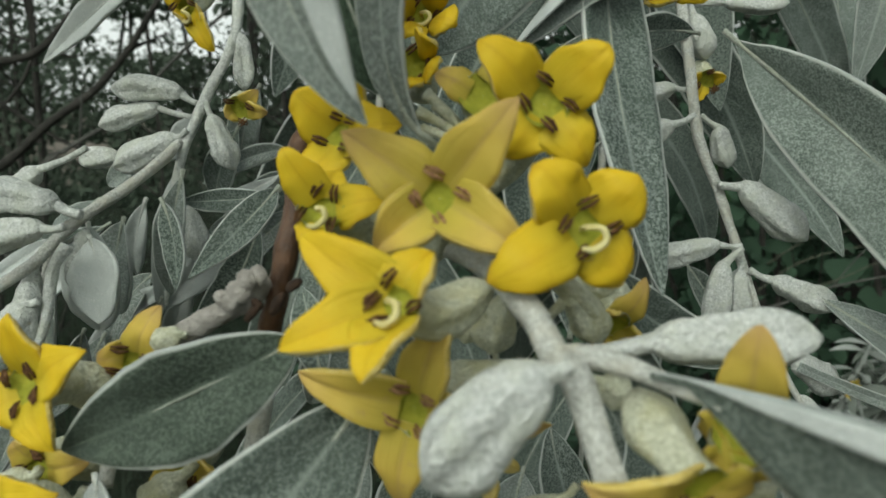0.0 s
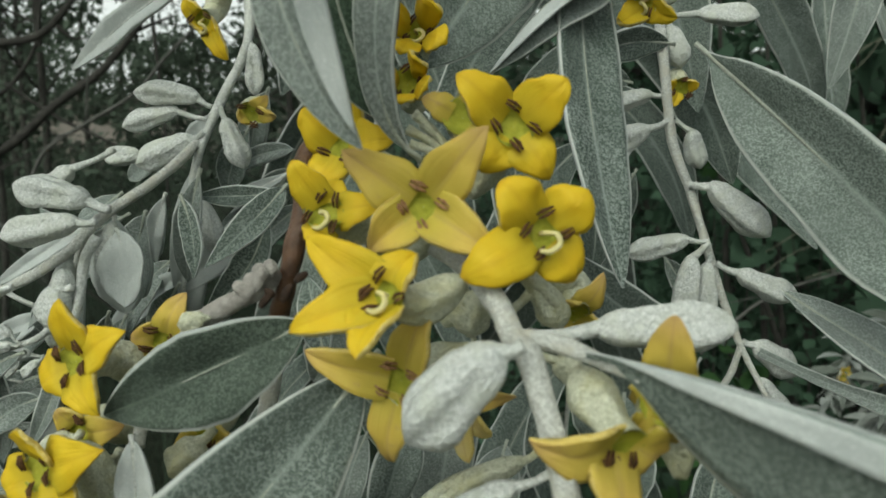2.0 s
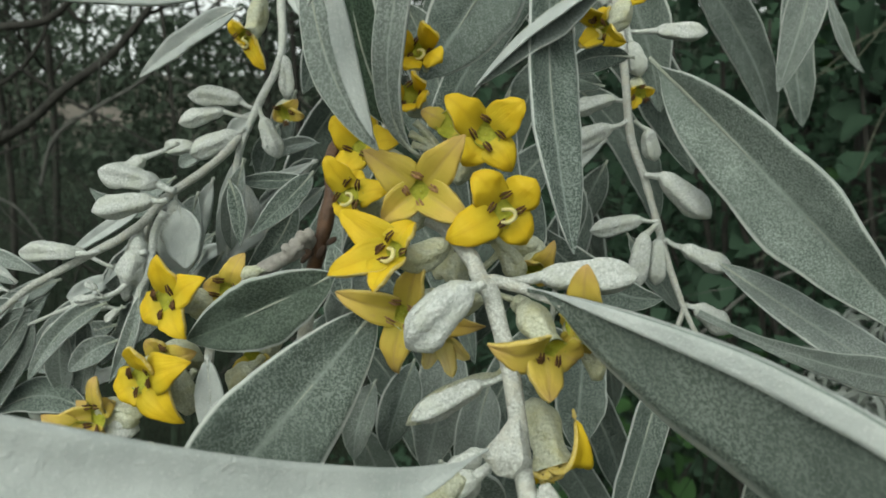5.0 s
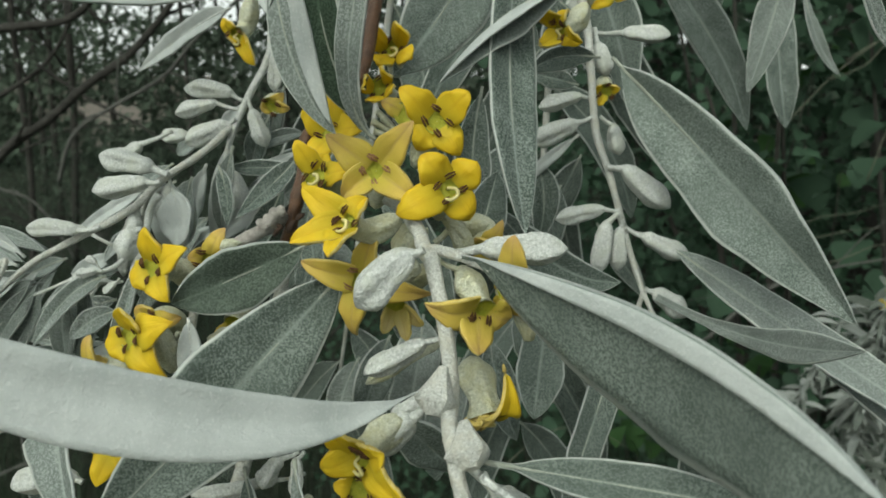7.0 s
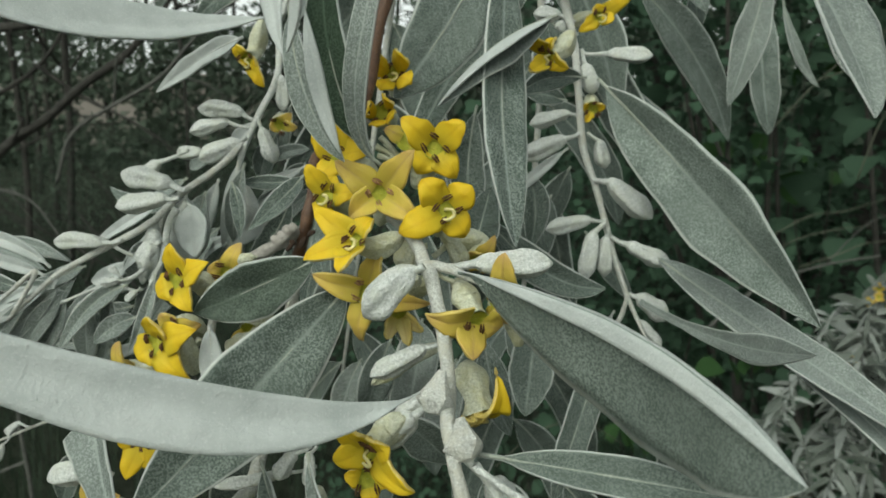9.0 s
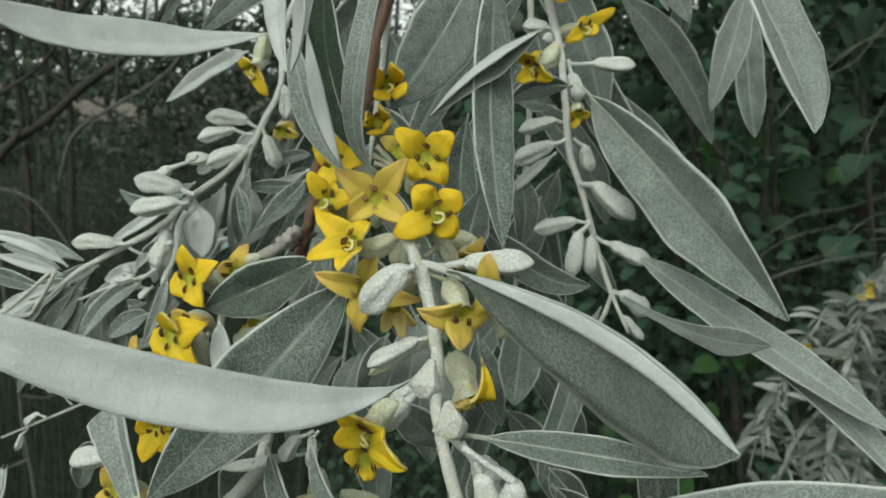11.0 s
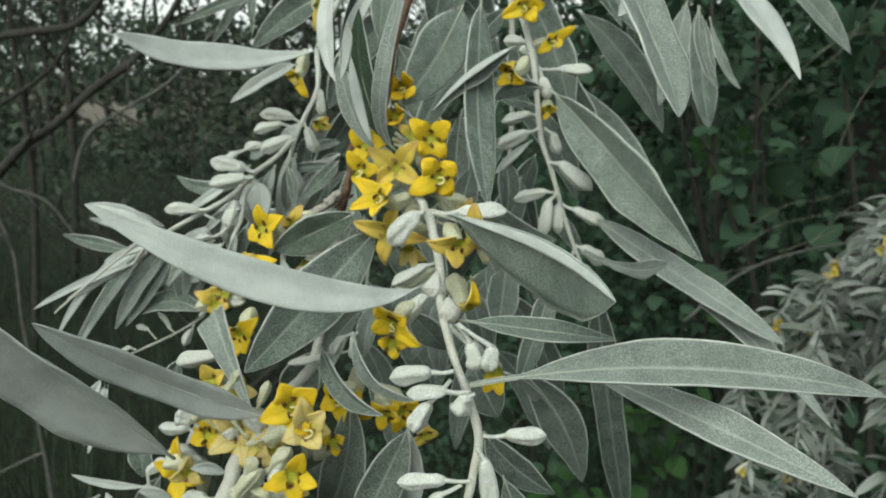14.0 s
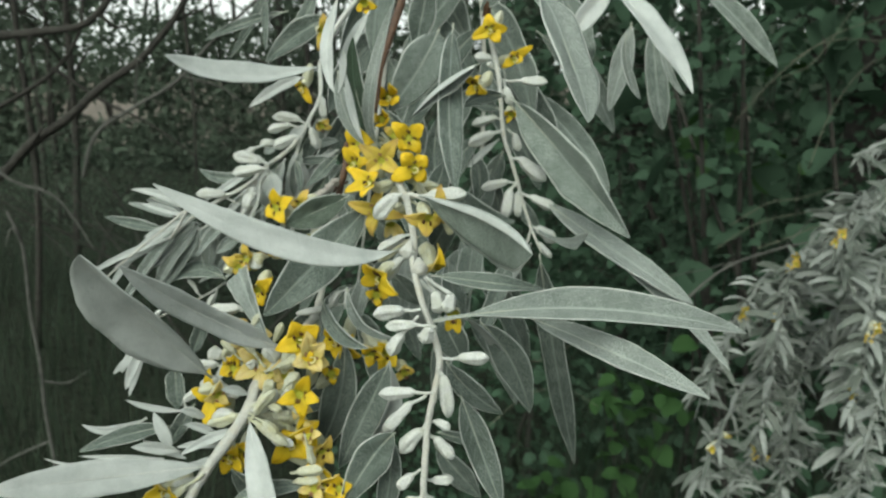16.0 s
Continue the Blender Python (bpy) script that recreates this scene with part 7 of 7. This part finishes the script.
# ---- dark shrub with rounded leaves ----
def shrub(name, label, centre, size, count, near, leaf_len, mat, seed, template=ROUND, holes=0.12, gap=None):
    """Stems from the ground and leaves all through a rounded space; the nearest leaves are parts of their own."""
    rnd = random.Random(seed)
    c, s = np.array(centre, float), np.array(size, float)
    ob = thing(name, (c[0], c[1], 0.0), label, "shrub")
    for k in range(9 if count > 60 else 2):
        top = c + s * np.array([rnd.uniform(-0.9, 0.9), rnd.uniform(-0.5, 0.8), rnd.uniform(0.2, 0.95)])
        low = np.array([c[0] + rnd.uniform(-0.3, 0.3) * s[0], c[1] + rnd.uniform(-0.1, 0.4) * s[1], -0.06])
        mid = (top + low) / 2 + np.array([rnd.uniform(-0.1, 0.1), rnd.uniform(0, 0.15), 0.1])
        v, f = tube(spline([low, mid, top], 6), [0.011, 0.008, 0.003] if count > 60 else [0.003, 0.0025, 0.001], 6, 0, 0.2)
        plain_part("stem", v, f, TRUNK, ob)
    items = []
    while len(items) < count:
        p = np.array([rnd.uniform(-1, 1), rnd.uniform(-1, 1), rnd.uniform(-1, 1)])
        if p[0] ** 4 + p[1] ** 2 + p[2] ** 4 > 1:
            continue
        q = c + s * p
        if noise.noise(Vector(q * 2.6)) < -holes * 2 or q[2] < 0.02:
            continue
        if gap and ((q[0] - gap[0]) / gap[2]) ** 2 + ((q[2] - gap[1]) / gap[3]) ** 2 < 1 + noise.noise(Vector(q * 4)):
            continue
        d = (rnd.uniform(-1, 1), rnd.uniform(-1.1, 0.5), rnd.uniform(-0.9, 0.45))
        ln = leaf_len * rnd.uniform(0.6, 1.25)
        items.append((q, turn_to(d, rnd.uniform(-0.6, 0.6)), ln, ln * rnd.uniform(0.80, 1.0) if template is ROUND else ln * 0.36))
    items.sort(key=lambda i: i[0][1])
    shared = mesh_of("leaf", template[0], template[1], [mat])
    for p, ax, ln, w in items[:near]:
        o = new("leaf", shared)
        o.parent = ob
        o.matrix_parent_inverse = Matrix.Translation(-ORIGIN[ob.name])
        m = Matrix([(*(ax[:, r] * (ln, w, (ln + w) / 2)), p[r]) for r in range(3)] + [(0, 0, 0, 1)])
        o.matrix_basis = m
    if items[near:]:
        v, f = scatter(items[near:], template)
        plain_part("foliage", v, f, mat, ob, "dense dark leaves", "stuff")
    return ob


shrub("shrub", "dark green shrub with rounded leaves in deep shade", (0.95, 1.75, 1.15), (1.05, 0.55, 1.15), 11000, 280, 0.030, DARK, 3)
shrub("vine", "broad round dark leaves of a climber over the shrub", (0.86, 1.36, 1.48), (0.66, 0.12, 0.34), 62, 62, 0.085, DARK, 8, ROUND, 1.0)
shrub("shrub", "deep green shrub filling the wood behind", (1.7, 3.7, 1.5), (1.5, 0.6, 1.7), 4200, 0, 0.075, DARK, 19)
shrub("shrub", "dark tangled undergrowth behind the olive bush", (0.25, 2.3, 0.75), (0.9, 0.5, 0.75), 8000, 120, 0.024, DARK, 4)
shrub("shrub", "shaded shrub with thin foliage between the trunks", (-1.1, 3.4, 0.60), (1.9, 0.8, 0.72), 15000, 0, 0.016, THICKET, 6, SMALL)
shrub("shrub", "tall dark shrub at the edge of the wood", (2.6, 2.9, 1.3), (1.2, 0.8, 1.4), 2600, 60, 0.075, DARK, 7)
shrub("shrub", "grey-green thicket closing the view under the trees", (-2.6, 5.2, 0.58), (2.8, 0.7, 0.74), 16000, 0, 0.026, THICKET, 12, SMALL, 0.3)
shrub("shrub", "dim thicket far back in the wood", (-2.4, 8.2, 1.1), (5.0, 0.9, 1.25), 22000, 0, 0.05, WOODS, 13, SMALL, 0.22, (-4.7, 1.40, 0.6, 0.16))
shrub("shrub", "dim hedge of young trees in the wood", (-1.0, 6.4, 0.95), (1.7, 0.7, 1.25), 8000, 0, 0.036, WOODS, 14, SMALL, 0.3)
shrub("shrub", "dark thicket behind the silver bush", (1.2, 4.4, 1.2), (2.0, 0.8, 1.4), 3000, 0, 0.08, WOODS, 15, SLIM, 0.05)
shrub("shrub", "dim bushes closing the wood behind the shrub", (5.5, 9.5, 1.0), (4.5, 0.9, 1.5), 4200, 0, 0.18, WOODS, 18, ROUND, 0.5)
shrub("weed", "fresh green leaves of a low plant in the shade", (0.390, 1.250, 0.950), (0.06, 0.04, 0.05), 12, 12, 0.040, FRESH, 20, ROUND, 1.0)
shrub("weed", "fresh green leaves of a low plant in the shade", (0.287, 1.300, 0.938), (0.06, 0.04, 0.05), 10, 10, 0.038, FRESH, 21, ROUND, 1.0)
shrub("weed", "fresh green leaves of a low plant in the shade", (0.328, 1.250, 0.869), (0.07, 0.04, 0.06), 12, 12, 0.042, FRESH, 22, ROUND, 1.0)
shrub("weed", "fresh green leaves of a low plant in the shade", (0.153, 1.200, 0.783), (0.06, 0.04, 0.05), 10, 10, 0.045, FRESH, 23, ROUND, 1.0)
shrub("weed", "fresh green leaves of a low plant in the shade", (0.482, 1.300, 1.071), (0.05, 0.03, 0.04), 8, 8, 0.042, FRESH, 24, ROUND, 1.0)
shrub("weed", "fresh green leaves of a low plant in the shade", (0.486, 1.500, 1.431), (0.07, 0.04, 0.06), 7, 7, 0.055, FRESH, 25, ROUND, 1.0)
shrub("weed", "fresh green leaves of a low plant in the shade", (0.657, 1.500, 1.377), (0.06, 0.04, 0.05), 6, 6, 0.050, FRESH, 26, ROUND, 1.0)
shrub("weed", "fresh green leaves of a low plant in the shade", (0.285, 1.300, 0.747), (0.06, 0.04, 0.05), 8, 8, 0.040, FRESH, 27, ROUND, 1.0)
shrub("weed", "fresh green leaves of a low plant in the shade", (0.706, 1.600, 1.626), (0.08, 0.05, 0.06), 6, 6, 0.050, FRESH, 28, ROUND, 1.0)


# ---- woodland ----
def tree(label, x, y, r, height, lean, seed, leaves, crown_low=1.9, spread=1.5, leaf_len=0.09):
    rnd = random.Random(seed)
    ob = thing("tree", (x, y, 0.0), label, "tree")
    pts = [np.array([x + lean * k / 5 + rnd.uniform(-0.05, 0.05), y + rnd.uniform(-0.05, 0.05), -0.08 + height * k / 5]) for k in range(6)]
    v, f = tube(spline(pts, 5), [r, r * 0.85, r * 0.7, r * 0.5, r * 0.25], 9, 0, 0.15)
    plain_part("trunk", v, f, TRUNK, ob)
    ends = []
    for k in range(11):
        s = rnd.uniform(0.22, 0.95)
        b = pts[0] + (pts[-1] - pts[0]) * s
        q = rnd.uniform(0, 6.283)
        e = b + np.array([math.cos(q) * spread, math.sin(q) * spread * 0.8, rnd.uniform(-0.1, 0.9)]) * rnd.uniform(0.5, 1.0)
        m = (b + e) / 2 + np.array([0, 0, rnd.uniform(-0.05, 0.25)])
        v, f = tube(spline([b, m, e], 5), [r * 0.4, r * 0.22, r * 0.08], 6, 0, 0.2)
        plain_part("limb", v, f, TRUNK, ob)
        ends += [(b + (e - b) * u, 0.45 * spread) for u in (0.45, 0.75, 1.0)]
    items = []
    for k in range(leaves):
        p, w = rnd.choice(ends)
        q = p + np.array([rnd.gauss(0, w * 0.5), rnd.gauss(0, w * 0.5), rnd.gauss(0.05, w * 0.42)])
        if q[2] < crown_low and rnd.random() < 0.8:
            continue
        if noise.noise(Vector(q * 1.1)) < 0.02:
            continue
        items.append((q, turn_to((rnd.uniform(-1, 1), rnd.uniform(-1, 1), rnd.uniform(-0.9, 0.4)), rnd.uniform(-0.8, 0.8)), leaf_len * rnd.uniform(0.6, 1.3), leaf_len * rnd.uniform(0.35, 0.6)))
    if items:
        v, f = scatter(items, SMALL)
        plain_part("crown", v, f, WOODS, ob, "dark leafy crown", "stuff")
    return ob


for k, (x, y, r, h, lean) in enumerate((
    (1.3, 2.6, 0.05, 4.8, 0.1), (-2.9, 4.2, 0.022, 5.5, 0.2), (-0.95, 4.6, 0.025, 5.2, 0.1), (-1.5, 5.8, 0.028, 6.0, -0.2), (-3.9, 6.2, 0.035, 6.5, 0.3),
    (-2.3, 7.4, 0.035, 6.6, 0.1), (-0.2, 6.6, 0.04, 6.2, 0.2), (0.9, 4.2, 0.08, 5.6, -0.2), (2.1, 5.2, 0.10, 6.4, 0.2), (-5.6, 8.8, 0.04, 7.0, 0.0),
    (-0.7, 9.6, 0.05, 7.0, 0.1), (1.6, 8.4, 0.10, 7.0, -0.1), (3.8, 6.6, 0.12, 7.0, 0.2), (-3.1, 10.2, 0.045, 7.2, 0.0), (-7.6, 11.5, 0.05, 7.5, 0.1))):
    tree("slim woodland tree with dark bark in shade", x, y, r, h, lean, 30 + k, 5600, 1.7 + 0.05 * y, 1.3 + 0.06 * y, 0.042 + 0.0052 * y)


def wood_edge(label, x0, x1, y, seed, count, rise, holes, gap=None):
    """The far edge of the wood: dense to a ragged height, then open in patches, with a few gaps to the field."""
    rnd = random.Random(seed)
    ob = thing("thicket", ((x0 + x1) / 2, y, 0.0), label, "trees")
    for k in range(26):
        x = rnd.uniform(x0, x1)
        pts = [(x, y, -0.1), (x + rnd.uniform(-0.3, 0.3), y, 2.6), (x + rnd.uniform(-0.7, 0.7), y, 6.5)]
        v, f = tube(spline(pts, 5), [rnd.uniform(0.04, 0.12), 0.05, 0.02], 6, 0, 0.2)
        plain_part("trunk", v, f, TRUNK, ob)
    items = []
    while len(items) < count:
        q = np.array([rnd.uniform(x0, x1), y + rnd.uniform(-0.8, 0.8), rnd.uniform(0.0, 5.6)])
        low = q[2] < rise + 0.5 * noise.noise(Vector((q[0] * 0.8, 0, 3)))
        if low and noise.noise(Vector((q[0] * 0.55 + 1.0, 7.0, q[2] * 1.1))) > 0.46 and q[2] > 0.9:
            continue
        if not low and noise.noise(Vector((q[0] * 0.75, 2.0, q[2] * 1.2))) > holes:
            continue
        if gap and ((q[0] - gap[0]) / gap[2]) ** 2 + ((q[2] - gap[1]) / gap[3]) ** 2 < 1 + 0.8 * noise.noise(Vector(q * 2)):
            continue
        ln = rnd.uniform(0.10, 0.25)
        items.append((q, turn_to((rnd.uniform(-1, 1), rnd.uniform(-1, 1), rnd.uniform(-0.9, 0.4)), rnd.uniform(-0.8, 0.8)), ln, ln * 0.7))
    v, f = scatter(items, SMALL)
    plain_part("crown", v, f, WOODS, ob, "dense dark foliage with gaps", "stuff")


wood_edge("dense dark far edge of the wood with gaps of sky", -14.0, 1.0, 16.0, 93, 22000, 2.6, 0.02, (-8.9, 1.30, 0.9, 0.28))
wood_edge("dense dark wood closing the view behind the shrubs", 0.0, 14.0, 14.0, 94, 17000, 3.4, 0.22)
# Added tree; its crown above the view keeps sky light off the shrubs.
tree("added spreading tree, crown out of view, shading the shrubs", 1.1, 2.3, 0.09, 4.6, 0.2, 91, 5200, 2.5, 1.7, 0.13)


def branch(label, y, line2, radii, mat, seed, twigs=7, reach=0.22):
    """A bare branch at the distance y, along (x, z), with side twigs."""
    points = [(x, y, z) for x, z in line2]
    rnd = random.Random(seed)
    ob = thing("bare_branch", points[0], label, "branch")
    line = spline(points, 8)
    v, f = tube(line, radii, 7, 0, 0.2)
    plain_part("limb", v, f, mat, ob)
    for k in range(twigs):
        p = line[int(rnd.uniform(0.1, 0.95) * (len(line) - 1))]
        e = p + np.array([rnd.uniform(-1, 1), rnd.uniform(-0.4, 0.4), rnd.uniform(-0.7, 0.8)]) * reach * rnd.uniform(0.5, 1.2)
        m = (p + e) / 2 + np.array([0, 0, rnd.uniform(-0.03, 0.05)])
        v, f = tube(spline([p, m, e], 4), [radii[-1] * 0.8, radii[-1] * 0.3], 5)
        plain_part("twig", v, f, mat, ob)
    return ob


branch("dark bare branch of a woodland tree", 1.7, ((-1.40, 1.25), (-1.29, 1.32), (-1.19, 1.41), (-1.09, 1.47), (-0.99, 1.55), (-0.88, 1.62), (-0.79, 1.71), (-0.71, 1.82)), (0.014, 0.012, 0.01, 0.007), TRUNK, 60, 4)
branch("dark bare branch of a woodland tree", 1.8, ((-1.44, 1.70), (-1.32, 1.69), (-1.19, 1.70), (-1.07, 1.72), (-0.97, 1.81)), (0.013, 0.011, 0.008), TRUNK, 61, 3)
branch("dark bare branch of a woodland tree", 2, ((-1.52, 1.48), (-1.40, 1.54), (-1.29, 1.61), (-1.21, 1.71), (-1.18, 1.84)), (0.008, 0.006, 0.004), TRUNK, 62, 4)
branch("dark bare branch of a woodland tree", 1.9, ((-1.24, 1.61), (-1.10, 1.52), (-0.96, 1.45), (-0.83, 1.36)), (0.006, 0.004, 0.002), TRUNK, 63, 3)
branch("pale weathered dead twig", 1.25, ((-0.79, 1.37), (-0.77, 1.43), (-0.74, 1.47), (-0.67, 1.51), (-0.58, 1.56), (-0.51, 1.63), (-0.40, 1.72)), (0.004, 0.0035, 0.003), PALE_TWIG, 64, 3)
branch("pale weathered dead twig", 1.5, ((-1.17, 1.37), (-1.11, 1.33), (-1.02, 1.30), (-0.97, 1.24), (-0.93, 1.17)), (0.004, 0.003, 0.002), PALE_TWIG, 65, 2)
branch("pale weathered dead twig", 1.5, ((-1.14, 1.26), (-1.11, 1.17), (-1.11, 1.01), (-1.10, 0.88), (-1.10, 0.74), (-1.09, 0.59), (-1.09, 0.43)), (0.004, 0.0045, 0.005), PALE_TWIG, 66, 3)
branch("dark bare branch of a woodland tree", 2.6, ((-1.15, 1.92), (-1.14, 1.72), (-1.13, 1.47), (-1.14, 1.19)), (0.008, 0.006, 0.004), TRUNK, 67, 3)
branch("pale weathered dead twig", 1.1, ((0.34, 1.16), (0.42, 1.24), (0.51, 1.28), (0.60, 1.30)), (0.003, 0.002, 0.0015), PALE_TWIG, 68, 2)

def grass_stem(y, *line2):
    """A thin arching stem at the distance y, along (x, z)."""
    points = [(x, y, z) for x, z in line2]
    ob = thing("grass_stem", points[0], "thin arching dry grass stem", "grass", "arching grass stems")
    v, f = tube(spline(points, 6), [0.0011, 0.0009, 0.0005], 5)
    plain_part("stalk", v, f, STRAW, ob)


grass_stem(1, (0.393, 1.494), (0.453, 1.564), (0.527, 1.620), (0.610, 1.647))
grass_stem(1, (0.507, 1.423), (0.531, 1.507), (0.572, 1.572), (0.624, 1.596))
grass_stem(1.05, (0.485, 1.583), (0.524, 1.608), (0.565, 1.616), (0.631, 1.612))
grass_stem(1.05, (0.397, 1.289), (0.448, 1.327), (0.507, 1.346), (0.559, 1.354))
grass_stem(1.1, (0.427, 1.318), (0.488, 1.357), (0.542, 1.367), (0.611, 1.392))
grass_stem(1, (0.443, 1.300), (0.492, 1.319), (0.532, 1.337), (0.589, 1.342))
grass_stem(1.1, (0.488, 1.559), (0.538, 1.585), (0.583, 1.654), (0.612, 1.696))
grass_stem(0.9, (0.044, 1.157), (0.103, 1.141), (0.169, 1.178), (0.209, 1.197))
grass_stem(0.9, (0.029, 1.029), (0.088, 1.086), (0.147, 1.098), (0.198, 1.072))

# ---- grass ----
rnd = random.Random(77)
verts, faces = [], []
for k in range(9000):
    y = rnd.uniform(1.3, 7.0)
    x = rnd.uniform(-0.75, 0.75) * (y + 0.6)
    h = rnd.uniform(0.15, 0.55) * (1.0 if y > 2 else 0.8)
    a = rnd.uniform(0, 6.283)
    d = np.array([math.cos(a), math.sin(a), 0]) * h * rnd.uniform(0.1, 0.7)
    w = np.array([-math.sin(a), math.cos(a), 0]) * rnd.uniform(0.0015, 0.004)
    p = np.array([x, y, -0.08])
    n = len(verts)
    for s in (0, 0.4, 0.75):
        q = p + d * s * s + np.array([0, 0, h * s * (1.15 - 0.25 * s)])
        verts += [q - w * (1 - 0.7 * s), q + w * (1 - 0.7 * s)]
    verts.append(p + d + np.array([0, 0, h * 0.88]))
    faces += [(n, n + 1, n + 3, n + 2), (n + 2, n + 3, n + 5, n + 4), (n + 4, n + 5, n + 6)]
for k in range(700):
    y = rnd.uniform(1.15, 1.9)
    x = rnd.uniform(0.05, 0.55) * (y + 0.2)
    h = rnd.uniform(0.75, 1.25)
    a = rnd.uniform(0, 6.283)
    d = np.array([math.cos(a), math.sin(a), 0]) * h * rnd.uniform(0.1, 0.55)
    w = np.array([1, 0.2, 0]) * rnd.uniform(0.0012, 0.0028)
    p = np.array([x, y, -0.08])
    n = len(verts)
    for s in (0, 0.4, 0.75):
        q = p + d * s * s + np.array([0, 0, h * s * (1.15 - 0.25 * s)])
        verts += [q - w * (1 - 0.7 * s), q + w * (1 - 0.7 * s)]
    verts.append(p + d + np.array([0, 0, h * 0.88]))
    faces += [(n, n + 1, n + 3, n + 2), (n + 2, n + 3, n + 5, n + 4), (n + 4, n + 5, n + 6)]
grass = new("grass", mesh_of("grass", verts, faces, [GRASS]))
tagged(grass, "dark rank grass under the trees", "grass", kind="stuff")


# ---- sky at the far edge ----
glow = Mat("overcast_glow")
em = glow.node("ShaderNodeEmission", Strength=1.0)
glow.link(glow.mix(glow.noise(0.02, 4.0), (0.82, 0.86, 0.90), (1.0, 1.0, 1.0)), em.inputs[0])
em.inputs[1].default_value = SKY_GLOW
glow.link(em.outputs[0], glow.out.inputs[0])
line = [(180 * math.sin(a), 180 * math.cos(a)) for a in np.linspace(-1.1, 0.9, 25)]
v = [(x, y, z) for x, y in line for z in (-3, 45)]
f = [(2 * k, 2 * k + 1, 2 * k + 3, 2 * k + 2) for k in range(len(line) - 1)]
tagged(new("backdrop", mesh_of("backdrop", v, f, [glow.m])), "pale overcast sky low over the field", "sky", kind="structure")
